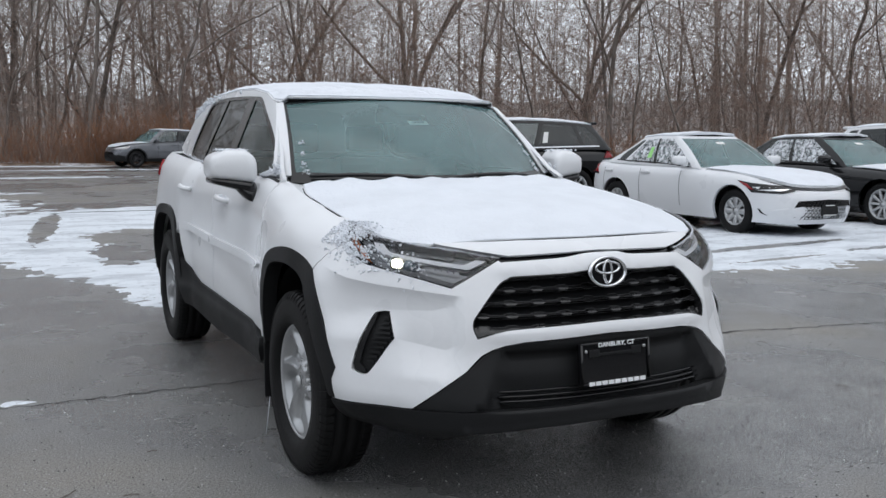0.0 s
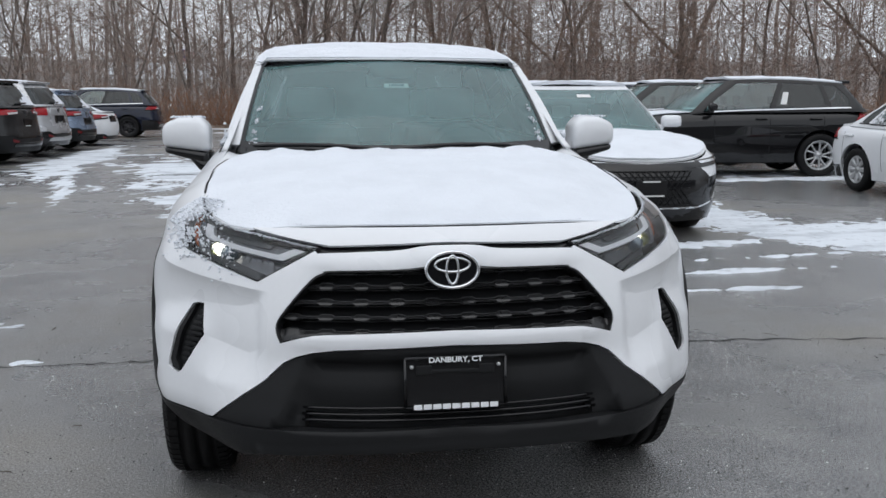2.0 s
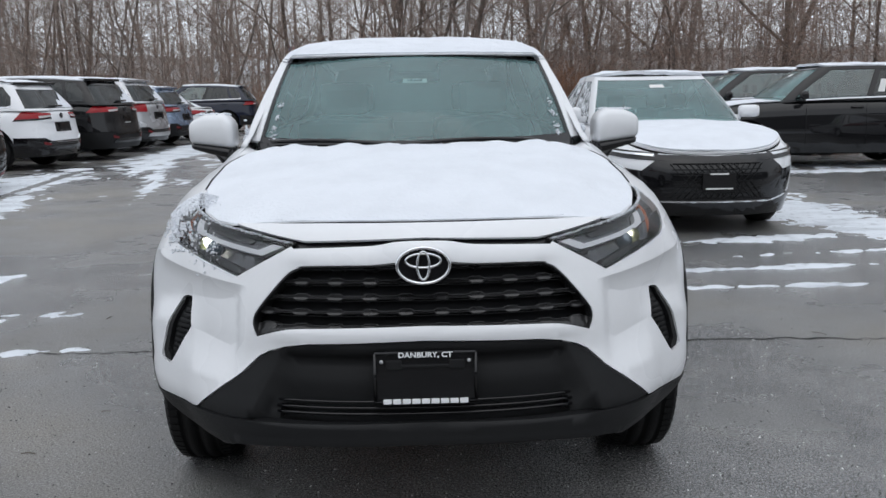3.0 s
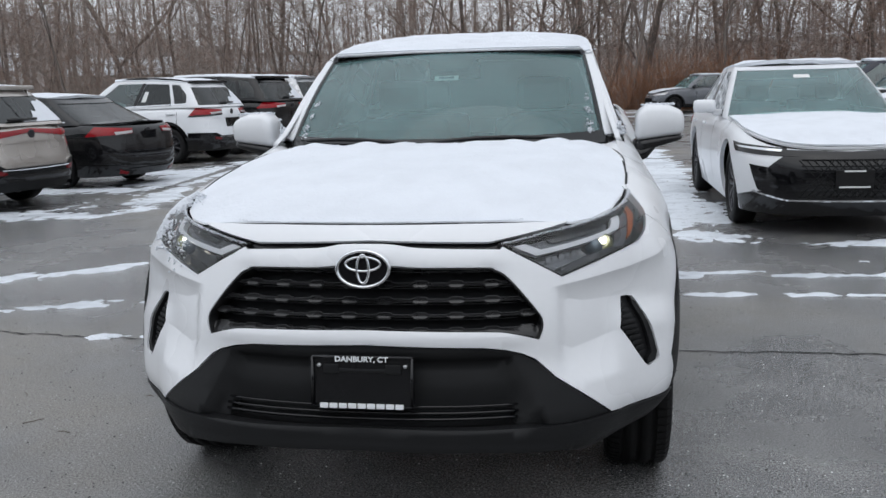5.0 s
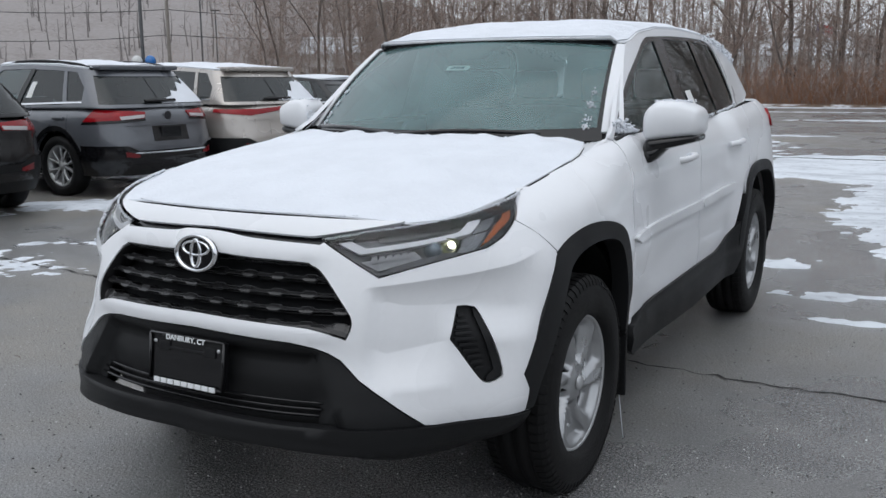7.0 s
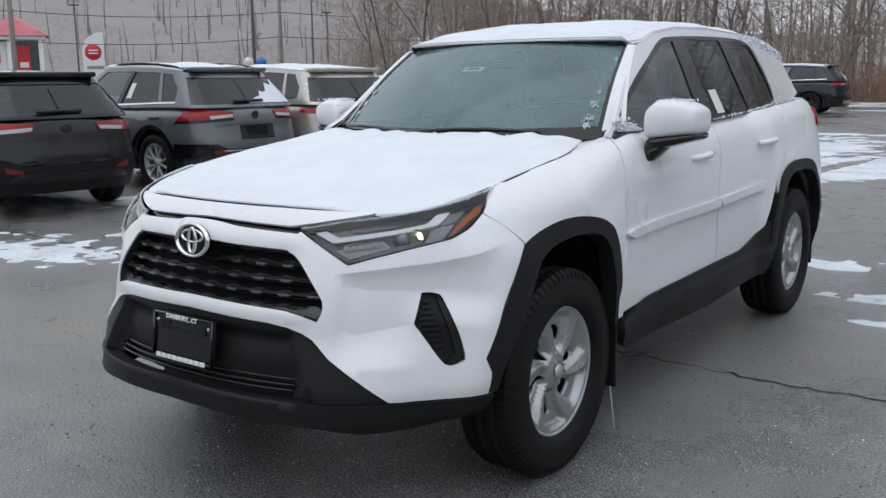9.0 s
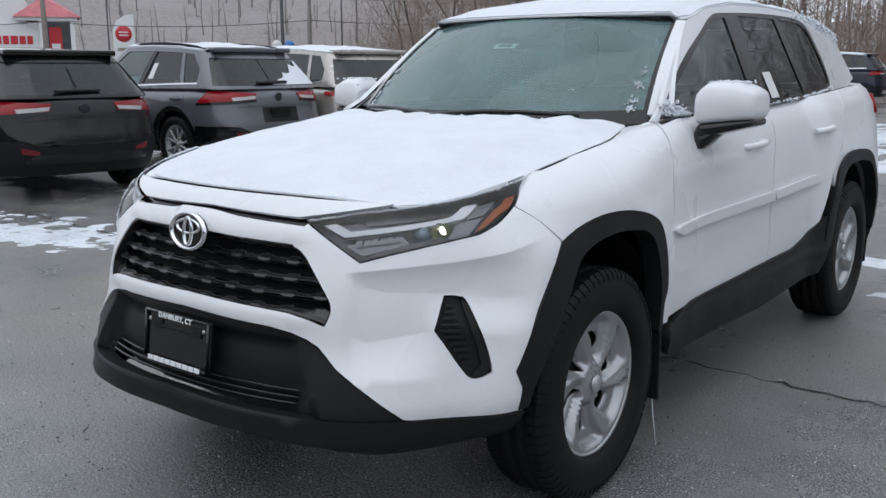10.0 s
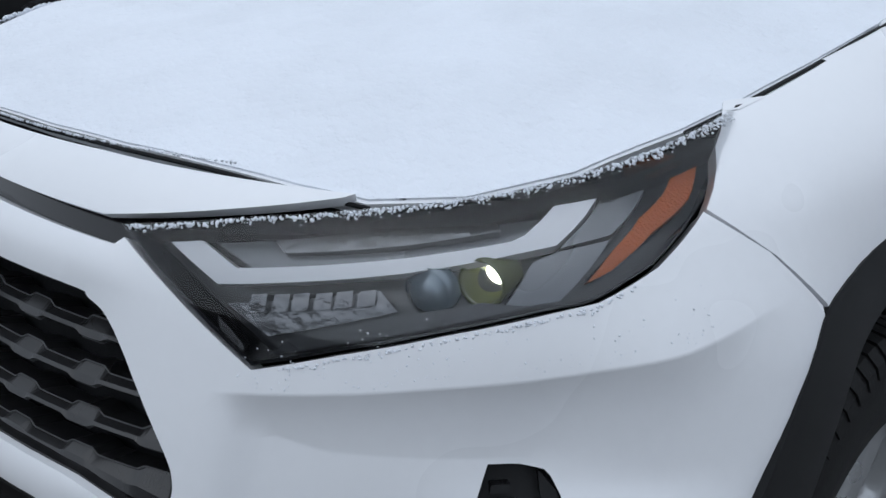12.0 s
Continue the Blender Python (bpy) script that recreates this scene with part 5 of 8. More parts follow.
    rec = [(skin.uc - 0.27, pz - 0.09), (skin.uc, pz - 0.09), (skin.uc, pz + 0.09), (skin.uc - 0.27, pz + 0.09)]
    part("plate_recess", joined([panel(rec, skin, 0.1, 0.01, 0.004), panel(rec, skin, 0.1, 0.01, 0.004, flip=True)]), paint if not plate else GLOSS_BLACK, root)
    yb = skin(skin.uc, pz)[1]
    if plate:
        bm = box(bmesh.new(), -0.155, 0.155, yb + 0.004, yb + 0.016, pz - 0.078, pz + 0.078, 0.004)
        holder = part("plate_holder", bm, GLOSS_BLACK, root)
        bm = box(bmesh.new(), -0.12, 0.12, yb + 0.016, yb + 0.018, pz - 0.074, pz - 0.062)
        part("plate_frame_line", bm, PAPER, holder)
    v, f = lathe([(0, 0.0), (0.0, 0.05), (0.01, 0.055), (0.012, 0.04), (0.012, 0.0)], 20, "y")
    part("badge", mesh_of("badge", v, f), RIM_DARK, root, m=pose(0, skin(skin.uc, belt - 0.08)[1] + 0.004, belt - 0.09))
    if suv and spoiler:
        ys = cab(cab.uc, 1.0)[1]
        bm = box(bmesh.new(), -rw + 0.06, rw - 0.06, ys - 0.22, ys + 0.045, ch - 0.095, ch - 0.035, 0.022)
        part("spoiler", bm, shell_mat, root)
        wv, wf = tube([(-0.22, cab(cab.uc, 0.2)[1] + 0.02, cab(cab.uc, 0.2)[2]), (0.25, cab(cab.uc, 0.17)[1] + 0.025, cab(cab.uc, 0.17)[2] + 0.01)], 0.022, 6)
        part("rear_wiper", mesh_of("wiper", wv, wf), GLOSS_BLACK, root)
    if rails:
        for s in (-1, 1):
            pts = [(s * (rw - 0.05), y, roof_z(rw - 0.05, y) + 0.045 * math.sin(math.pi * min(max((y - y0 - 1.0) / (y1 - y0 - 1.5), 0), 1)) ** 0.3) for y in np.linspace(y0 + 1.0, y1 - 0.5, 9)]
            part("roof_rail", mesh_of("rail", *tube(pts, 0.018, 6)), TRIM, root)
    for s in (-1, 1):
        bm = bmesh.new()
        box(bm, min(s * (hw - 0.03), s * (hw + 0.20)), max(s * (hw - 0.03), s * (hw + 0.20)), cowl + 0.34, cowl + 0.46, belt + 0.03, belt + 0.165, 0.045)
        box(bm, min(s * (hw - 0.10), s * hw), max(s * (hw - 0.10), s * hw), cowl + 0.40, cowl + 0.46, belt + 0.0, belt + 0.06, 0.01)
        for fc in bm.faces:
            fc.smooth = True
        part("mirror", bm, paint, root)
        for y in (cowl + 1.30, cowl + 2.25):
            q = skin(skin.u_at(y), belt - 0.11)
            bm = box(bmesh.new(), min(s * q[0], s * (q[0] + 0.035)), max(s * q[0], s * (q[0] + 0.035)), y - 0.10, y + 0.10, belt - 0.125, belt - 0.09, 0.012)
            part("door_handle", bm, paint, root)
        for y in (cowl + 0.48, cowl + 1.45, cowl + 2.4):
            u = skin.u_at(y)
            part("door_gap", panel([(u - 0.004, sill + 0.14), (u + 0.004, sill + 0.14), (u + 0.004, belt - 0.06), (u - 0.004, belt - 0.06)], skin, 0.1, 0, 0.003, flip=s < 0), INTERIOR, root)
        add_wheel(root, wheel, s * (hw - (0.125 if suv else 0.165)), yf, rim_mat, wr)
        add_wheel(root, wheel, s * (hw - 0.125), yr, rim_mat, wr)
    if sticker:
        part("window_sticker", panel([(cut[2] + 0.08, 0.25), (cut[2] + 0.20, 0.25), (cut[2] + 0.20, 0.62), (cut[2] + 0.08, 0.62)], cab, 0.2, 0, 0.006 if snowy_side else -0.004, flip=sticker < 0), sheet or PAPER, root)
    part("windscreen_sticker", panel([(-0.10, 0.78), (0.10, 0.78), (0.10, 0.84), (-0.10, 0.84)], cab, 0.2, 0, -0.004), PAPER, root)
    # snow on top
    if snow:
        def lumpy(x, y, t):
            return t * (0.7 + 0.5 * noise.noise(Vector((x * 3 + at[0], y * 3 + at[1], 0))) + 0.25 * noise.noise(Vector((x * 11, y * 11, 3))))
        part("roof_snow", panel([(x * 0.995, y0 + (y - y0) * 0.996 + 0.008) for x, y in roof_ring], lambda x, y: (x, y, roof_z(x, y) + 0.006 + lumpy(x, y, 0.045 * snow) * (0.4 + 0.6 * ease(rw - abs(x), 0.0, 0.12))), 0.08, 0.04), SNOW, root)
        part("bonnet_snow", panel([(x * 0.985, 0.015 + y * 0.985) for x, y in ring_f], lambda x, y: (x, y, lid_z(x, y) + 0.003 + lumpy(x, y, 0.020 * snow)), 0.08, 0.012), SNOW, root)
        if icy_rear:
            top_ = [(q, 0.12 + icy_rear * (0.75 * ease(cab.uc - q, -0.1, 0.75) + 0.25 * noise.noise(Vector((q * 9 + at[1], at[0], 0))))) for q in np.linspace(ue + 0.16, cab.uc - 0.001, 14)]
            part("rear_window_snow", panel([(cab.uc - 0.001, 0.115), (ue + 0.14, 0.115)] + [(q, max(min(v_, 0.8), 0.14)) for q, v_ in top_], cab, 0.05, 0.004, 0.005, flip=True), SNOW, root)
    if snowy_side:
        for fl in (False, True):
            for wn_ in (win1, win2):
                part("window_frost", panel(wn_, cab, 0.2, 0, 0.003, flip=fl), FROST, root)
    return root, skin, cab


ROW = "cars parked in a row"
parked_car("suv", "black compact crossover with grey lower bumper", ROW, (-8.6, 3.9), -97, 4.46, 1.83, 1.54, 2.64, 0.89, 0.35, PAINT_BLACK, "steel", RIM_DARK, plate=False, snow=0.0)
parked_car("suv", "dark grey compact suv with snowy roof, parked", ROW, (-8.8, 6.4), -92, 4.60, 1.86, 1.60, 2.69, 0.93, 0.36, PAINT_GREY, "split", RIM_SILVER, rails=True, chrome_line=True, sticker=1, clad_mat=GLOSS_BLACK, exhaust=True)
parked_car("suv", "champagne silver crossover with full-width tail lamp", ROW, (-8.5, 8.5), -100, 4.74, 1.86, 1.59, 2.69, 0.95, 0.36, PAINT_CHAMPAGNE, "split", RIM_SILVER, tail_style="bar", chrome_line=True, plate=False, exhaust=True)
parked_car("sedan", "black saloon with dark alloy wheels, parked", ROW, (-8.5, 11.5), -102, 4.88, 1.84, 1.44, 2.83, 0.95, 0.34, PAINT_BLACK, "sport", RIM_SILVER, kind="sedan", cladding=False, chrome_line=True, snow=0.4, icy_rear=0)
parked_car("suv", "white compact suv with black roof and trim", ROW, (-8.9, 16.1), -100, 4.60, 1.86, 1.70, 2.69, 0.93, 0.36, PAINT_WHITE, "split", RIM_DARK, roof_mat=PAINT_BLACK, rails=True, chrome_line=True, sticker=1, clad_mat=GLOSS_BLACK, exhaust=True)
parked_car("suv", "large black suv parked in the row", ROW, (-8.65, 18.7), -100, 5.05, 1.98, 1.80, 2.95, 0.98, 0.39, PAINT_BLACK, "split", RIM_DARK, cladding=True)
parked_car("suv", "boxy silver suv with snow on its roof", ROW, (-8.6, 21.5), -99, 4.83, 1.92, 1.82, 2.79, 0.92, 0.39, PAINT_SILVER, "split", RIM_DARK, tail_style="tall", cladding=False)
parked_car("suv", "blue-grey crossover parked in the row", ROW, (-8.5, 24.2), -99, 4.69, 1.86, 1.65, 2.85, 0.90, 0.37, PAINT_BLUE, "split", RIM_DARK)
parked_car("sedan", "white saloon partly hidden in the row", ROW, (-8.4, 26.9), -98, 4.7, 1.80, 1.45, 2.7, 0.95, 0.33, PAINT_WHITE, "sport", RIM_DARK, kind="sedan", cladding=False)
parked_car("suv", "dark navy suv at the end of the row", ROW, (-8.1, 33.0), -88, 4.95, 1.93, 1.75, 2.85, 1.0, 0.38, PAINT_NAVY, "split", RIM_DARK, cladding=False, chrome_line=True)
parked_car("suv", "dark suv standing far off at the lot's edge", "", (5.2, 41.0), -75, 4.7, 1.87, 1.68, 2.7, 0.95, 0.36, PAINT_GREY, "split", RIM_DARK)
FRONT = "cars facing the lane"
parked_car("sedan", "white crossover saloon with black lower front, snow-covered", FRONT, (2.79, 8.27), 0, 4.93, 1.84, 1.54, 2.85, 1.0, 0.37, PAINT_WHITE, "sport", RIM_DARK, kind="sedan", cladding=False, face="wide", snowy_side=1.0)
parked_car("sedan", "white compact saloon with frosted side windows", FRONT, (8.47, 8.78), 0, 4.63, 1.78, 1.435, 2.7, 0.95, 0.32, PAINT_WHITE, "small", RIM_SILVER, kind="sedan", cladding=False, face="compact", snowy_side=1.0, sticker=-1, sheet=PAPER_GREEN)
parked_car("sedan", "black saloon with bright spoked wheels and snow", FRONT, (11.6, 8.9), 0, 4.88, 1.84, 1.445, 2.83, 0.95, 0.34, PAINT_BLACK, "sport", RIM_SILVER, kind="sedan", cladding=False, face="compact", snowy_side=1.0)
parked_car("suv", "white suv beside the black saloon", FRONT, (14.6, 9.2), 0, 4.6, 1.85, 1.69, 2.69, 0.93, 0.36, PAINT_WHITE, "split", RIM_DARK)
SIDE = "cars parked side on"
parked_car("suv", "long black suv with chrome window line, side on", SIDE, (7.2, 13.6), -97, 4.95, 1.93, 1.73, 2.85, 1.0, 0.38, PAINT_BLACK, "split", RIM_SILVER, cladding=False, chrome_line=True, sticker=1)
parked_car("suv", "dark suv with snowy windscreen behind another", SIDE, (7.0, 16.6), -97, 4.95, 1.93, 1.73, 2.85, 1.0, 0.38, PAINT_BLACK, "split", RIM_SILVER, cladding=False, chrome_line=True)
parked_car("suv", "dark suv with white snow along its roof", SIDE, (6.8, 19.6), -97, 4.95, 1.93, 1.73, 2.85, 1.0, 0.38, PAINT_NAVY, "split", RIM_DARK, cladding=False)
parked_car("suv", "dark grey suv with snow-dusted roof, side on", SIDE, (6.6, 22.6), -97, 4.95, 1.93, 1.73, 2.85, 1.0, 0.38, PAINT_GREY, "split", RIM_DARK, cladding=False)

# ---- the white suv in the middle of the lane; its nose at y = 0, facing -y ----
class HeroSkin(Wrap):
    """Lower body: plan rounded at the nose, waisted doors, shoulders that roll in to the bonnet line and the window line."""

    def __call__(self, u, z):
        sx, y, cf, cr = self.plan(u)
        curl = 0.13 - 0.055 * ease(y, 1.3, 1.7)
        drop = curl * math.exp(-max(self.top(y) - z, -0.02) / 0.05)
        waist = 0.042 * ease(y, 1.1, 1.75) * (1 - ease(y, 2.95, 3.2))
        a = abs(u)
        wide = (0.036 * ease(a, 0.84, 1.01) - 0.034 * ease(a, 1.04, 1.42)) * ease(z, 0.28, 0.40) * (1 - 0.75 * ease(z, 0.80, 0.92))
        wide += 0.012 * ease(a, 0.93, 1.04) * (1 - ease(a, 1.1, 1.35)) * (1 - ease(z, 0.42, 0.85))
        wide -= 0.035 * ease(0.46 - z, 0.0, 0.16) * ease(a, 0.6, 0.85) * (1 - ease(a, 1.12, 1.35))
        x = sx * (self.width(z) + wide - drop - waist)
        y = y + cf * (self.nose(z) + drop * 0.5) - cr * (self.tail(z) + drop * 0.8)
        return (math.copysign(x, u) if u else 0.0, y, z)


h_top = curve_table([(-0.5, 0.955), (0.17, 0.965), (0.32, 0.978), (0.714, 1.022), (1.1, 1.068), (1.65, 1.135), (2.55, 1.152), (3.3, 1.182), (3.8, 1.21), (4.7, 1.22)])
h_width = curve_table([(0.1, 0.84), (0.25, 0.862), (0.42, 0.893), (0.55, 0.906), (0.7, 0.91), (0.85, 0.90), (1.0, 0.885), (1.2, 0.86)])
h_nose = curve_table([(0.1, 0.14), (0.2, 0.06), (0.28, 0.015), (0.36, -0.005), (0.42, -0.005), (0.5, 0.025), (0.6, 0.068), (0.65, 0.078), (0.75, 0.105), (0.82, 0.127), (0.9, 0.145), (0.97, 0.15), (1.1, 0.17)])
h_tail = curve_table([(0.1, 0.18), (0.4, 0.02), (0.6, 0.0), (0.9, 0.06), (1.3, 0.16)])
HS = HeroSkin(4.6, 0.905, h_nose, h_tail, h_width, h_top, nf=2.6, df=0.95, nr=3.0, dr=0.8)
hero = thing("suv", "white compact suv with black wheel arches, snow on bonnet and roof", "car")


def both(name, outline, mat, parent=None, label="", **k):
    """The same panel on the left and on the right, each a part of its own."""
    return [part(name, panel(outline, HS, flip=f, **k), mat, parent or hero, label) for f in (False, True)]


def mirrored(half):
    """A closed outline across the middle from its left half, given from the top middle to the bottom middle."""
    return list(half) + [(-u, z) for u, z in reversed(half) if u > 1e-6]


crease_a = table([(0.50, 0.775), (0.531, 0.787), (0.757, 0.811), (0.856, 0.817), (0.964, 0.833), (1.092, 0.858), (1.2, 0.875)])
crease_b = table([(0.50, 0.775), (0.531, 0.786), (0.58, 0.757), (0.65, 0.742), (0.864, 0.736), (1.0, 0.72), (1.2, 0.70)])
crease_c = table([(0.50, 0.63), (0.53, 0.64), (0.612, 0.611), (0.70, 0.625), (0.779, 0.637), (0.85, 0.60), (0.92, 0.50), (1.0, 0.47), (1.2, 0.46)])


def bumper_relief(u, z):
    """Ledge under the headlight, the facet that falls away below it, the pocket by the vent, the boss for the badge."""
    a = abs(u)
    za, zb, zc = crease_a(a), crease_b(a), crease_c(a)
    fade = 1 - ease(a, 0.95, 1.16)
    dip = 0.80 * (za - max(min(z, za), zb))
    facet = 0.036 * (1 - math.exp(-dip / 0.036)) * fade * ease(a, 0.525, 0.59)
    ramp = min(max((zc - z) / 0.11, 0.0), 1.0)
    side = ease(a, 0.72, 0.88)
    ramp = ramp * (1 - side) + side * ease(zb - z, 0.0, 0.11)
    ring = 0.010 * math.exp(-(((z - 0.876) / 0.03) ** 2)) * (1 - ease(a, 0.36, 0.46))
    sill = 0.010 * math.exp(-(((z - 0.660) / 0.022) ** 2)) * (1 - ease(a, 0.38, 0.52))
    boss = 0.034 * math.exp(-((a / 0.118) ** 4)) * math.exp(-(((z - 0.866) / 0.072) ** 4))
    return -facet * (1 - ramp) + ring + sill + boss


FOLDS = []
for fs in (1, -1):
    for f0, f1, fn, dz in ((0.534, 1.13, crease_a, 0.0020), (0.545, 1.13, crease_a, -0.0022), (0.60, 0.855, crease_b, 0.0025), (0.60, 0.855, crease_b, -0.0015), (0.54, 0.775, crease_c, 0.002), (0.54, 0.775, crease_c, -0.003), (0.54, 1.13, crease_a, 0.010), (0.60, 0.855, crease_b, -0.009), (0.54, 0.775, crease_c, 0.008)):
        FOLDS.append([(fs * q, fn(q) + dz) for q in np.linspace(f0, f1, 24)])
GRILLE = mirrored(smooth_line([(0, 0.853), (0, 0.853), (0.33, 0.850), (0.375, 0.843), (0.413, 0.820), (0.491, 0.729), (0.508, 0.700), (0.508, 0.676), (0.497, 0.648), (0.497, 0.648), (0.42, 0.668), (0.335, 0.677), (0, 0.684), (0, 0.684)], 4, False))
FOG = smooth_line([(0.818, 0.732), (0.818, 0.732), (0.860, 0.728), (0.888, 0.702), (0.956, 0.545), (0.950, 0.519), (0.917, 0.512), (0.880, 0.545), (0.798, 0.640), (0.798, 0.640)], 4)
LAMP = [(0.402, 0.913), (0.572, 0.816), (0.66, 0.838), (0.76, 0.8585), (0.852, 0.874), (0.908, 0.884), (0.975, 0.909), (1.05, 0.947), (1.135, 0.985), (1.226, 1.014), (1.115, 0.9985), (0.98, 0.979), (0.865, 0.9635), (0.735, 0.9505), (0.57, 0.935)]
half_bumper = [(0, 0.905), (0.09, 0.905), (0.40, 0.8945), (0.411, 0.902), (0.574, 0.8125), (0.66, 0.8345), (0.76, 0.8552), (0.852, 0.8706), (0.910, 0.8806), (0.979, 0.9062), (1.056, 0.9445), (1.125, 0.905), (1.19, 0.848), (1.20, 0.79), (1.105, 0.634), (1.058, 0.525), (1.080, 0.480), (1.080, 0.407), (0.93, 0.410), (0.80, 0.4125), (0.768, 0.4155), (0.55, 0.545), (0.487, 0.596), (0.45, 0.613), (0.402, 0.626), (0.333, 0.635), (0, 0.644)]
bumper = part("bumper", panel(mirrored(half_bumper), HS, 0.022, 0.025, holes=(GRILLE, FOG, [(-u, z) for u, z in FOG]), relief=bumper_relief, creases=FOLDS), PAINT_WHITE, hero, "white painted front bumper cover")

# nose strip under the bonnet edge, and the dark slot beneath it
nose_half = [(0, 0.9625), (0.345, 0.9625), (0.53, 0.9590), (0.69, 0.9555), (0.675, 0.9525), (0.54, 0.937), (0.375, 0.9165), (0, 0.9245)]
part("nose_strip", panel(mirrored(nose_half), HS, 0.03, 0.012, 0.002), PAINT_WHITE, hero)
slot_half = [(0, 0.932), (0.40, 0.924), (0.42, 0.89), (0, 0.898)]
part("grille_slot", panel(mirrored(slot_half), HS, 0.05, 0.0, -0.018), GLOSS_BLACK, hero, "gloss black upper slot")

# grille: recessed back, rows of moulded bars with six-sided openings
part("grille_back", panel([(u * 1.03, 0.76 + (z - 0.76) * 1.06) for u, z in GRILLE], HS, 0.05, 0, -0.075), INTERIOR, hero)


GRILLE_BLACK = material("satin_black_grille", (0.015, 0.015, 0.016), 0.30, dark=0.8, spec=0.5)


GRILLE_ROWS = (0.8325, 0.7890, 0.7455, 0.7040)


def grille_span(u):
    """Lowest and highest point of the grille's opening at a distance from the middle."""
    zs = []
    for (u0, z0), (u1, z1) in zip(GRILLE, GRILLE[1:] + GRILLE[:1]):
        if (u0 <= u < u1) or (u1 <= u < u0):
            zs.append(z0 + (z1 - z0) * (u - u0) / (u1 - u0))
    return (min(zs), max(zs)) if len(zs) > 1 else (0.70, 0.70)


def slot_half(u):
    """Half the height of a slot: wide six-sided cells joined by narrow necks."""
    d = abs(((u / 0.104) + 0.5) % 1.0 - 0.5) * 0.104
    return 0.0165 - 0.0055 * min(max((d - 0.028) / 0.009, 0.0), 1.0)


def grille_bar(low, high, rim=0):
    """One moulded bar between two slots: its upper face slopes back, its lower lip stands proud."""
    v, f, last = [], [], None
    for u in np.linspace(-0.506, 0.506, 235):
        z0, z1 = grille_span(float(u))
        lo, hi = max(low(u), z0), min(high(u), z1)
        if rim > 0:
            lo = min(lo, hi - 0.0025)
        if rim < 0:
            hi = max(hi, lo + 0.0025)
        if hi - lo < 0.0015 or z1 - z0 < 0.02:
            last = None
            continue
        k = len(v)
        for t, d in ((1.0, -0.064), (1.0, -0.030), (0.45, -0.019), (0.12, -0.016), (0.0, -0.022), (0.0, -0.060)):
            p, n = normal_at(HS, float(u), lo + (hi - lo) * t)
            v.append(p + n * d)
        if last is not None:
            f += [(last + j, k + j, k + j + 1, last + j + 1) for j in range(5)]
        last = k
    return mesh_of("bar", v, f, False)


grille = part("grille", panel(GRILLE, HS, 0.03, 0.036, -0.004, holes=([(u * 0.991, 0.757 + (z - 0.757) * 0.968) for u, z in GRILLE],)), GRILLE_BLACK, hero, "black grille of wavy bars with six-sided cells")
edges = [None] + list(GRILLE_ROWS) + [None]
for up, down in zip(edges, edges[1:]):
    part("grille_bar", grille_bar((lambda u, d=down: d + slot_half(u)) if down else (lambda u: 0.0), (lambda u, q=up: q - slot_half(u)) if up else (lambda u: 1.0), 1 if not up else -1 if not down else 0), GRILLE_BLACK, grille)
# thin lighter beads along the slots paint the highlight on the bars' edges
GRILLE_GLINT = material("grille_edge_highlight", (0.06, 0.061, 0.064), 0.35, dark=0.8, spec=0.4)
for z in GRILLE_ROWS:
    for way_ in (1, -1):
        rim_line = []
        for u in np.linspace(-0.49, 0.49, 230):
            z0, z1 = grille_span(float(u))
            zz = z + way_ * (slot_half(u) + 0.0004)
            if z0 + 0.004 < zz < z1 - 0.004:
                p, n = normal_at(HS, float(u), zz)
                rim_line.append(p - n * (0.021 if way_ > 0 else 0.029))
        if len(rim_line) > 4:
            part("slot_highlight", mesh_of("edge", *tube(rim_line, 0.0011, 4)), GRILLE_GLINT, grille)
    rib = [Vector(HS(float(u), z)) + Vector((0, 0.040, 0)) for u in np.linspace(-0.43, 0.43, 40)]
    part("slot_rib", mesh_of("rib", *tube(rib, 0.0022, 4)), GRILLE_BLACK, grille)

# badge: dark oval with chrome rings, on its white boss
def oval_ring(rx, rz, t, depth, sides=48):
    pts = [Vector((rx * math.cos(2 * math.pi * i / sides), 0, rz * math.sin(2 * math.pi * i / sides))) for i in range(sides + 1)]
    v, f = [], []
    for i in range(sides):
        a = 2 * math.pi * i / sides
        n = Vector((math.cos(a) / rx, 0, math.sin(a) / rz)).normalized()
        p = pts[i]
        v += [p + n * t, p + n * t * 0.5 + Vector((0, -depth, 0)), p - n * t * 0.5 + Vector((0, -depth, 0)), p - n * t]
    for i in range(sides):
        j = (i + 1) % sides
        for q in range(3):
            f.append((i * 4 + q, j * 4 + q, j * 4 + q + 1, i * 4 + q + 1))
    return v, f


bp_, bn_ = normal_at(HS, 0.0, 0.858)
badge_at = pose(0, bp_.y - 0.043, 0.857, -6, 0, 0)
disc = [Vector((0.076 * math.cos(2 * math.pi * i / 40), 0.0, 0.052 * math.sin(2 * math.pi * i / 40))) for i in range(40)]
badge = part("badge", mesh_of("disc", disc + [Vector((p.x, 0.02, p.z)) for p in disc], [tuple(range(40))] + [(i, i + 40, (i + 1) % 40 + 40, (i + 1) % 40) for i in range(40)], False), GLOSS_BLACK, hero, "dark oval badge with chrome rings", badge_at)
part("ring", mesh_of("ring", *oval_ring(0.075, 0.051, 0.0055, 0.010)), CHROME, badge)
part("inner_oval", mesh_of("oval", *oval_ring(0.050, 0.020, 0.0042, 0.007)), CHROME, badge, m=pose(0, -0.001, 0.014))
part("inner_oval", mesh_of("oval", *oval_ring(0.017, 0.040, 0.0042, 0.008)), CHROME, badge, m=pose(0, -0.001, 0.0))

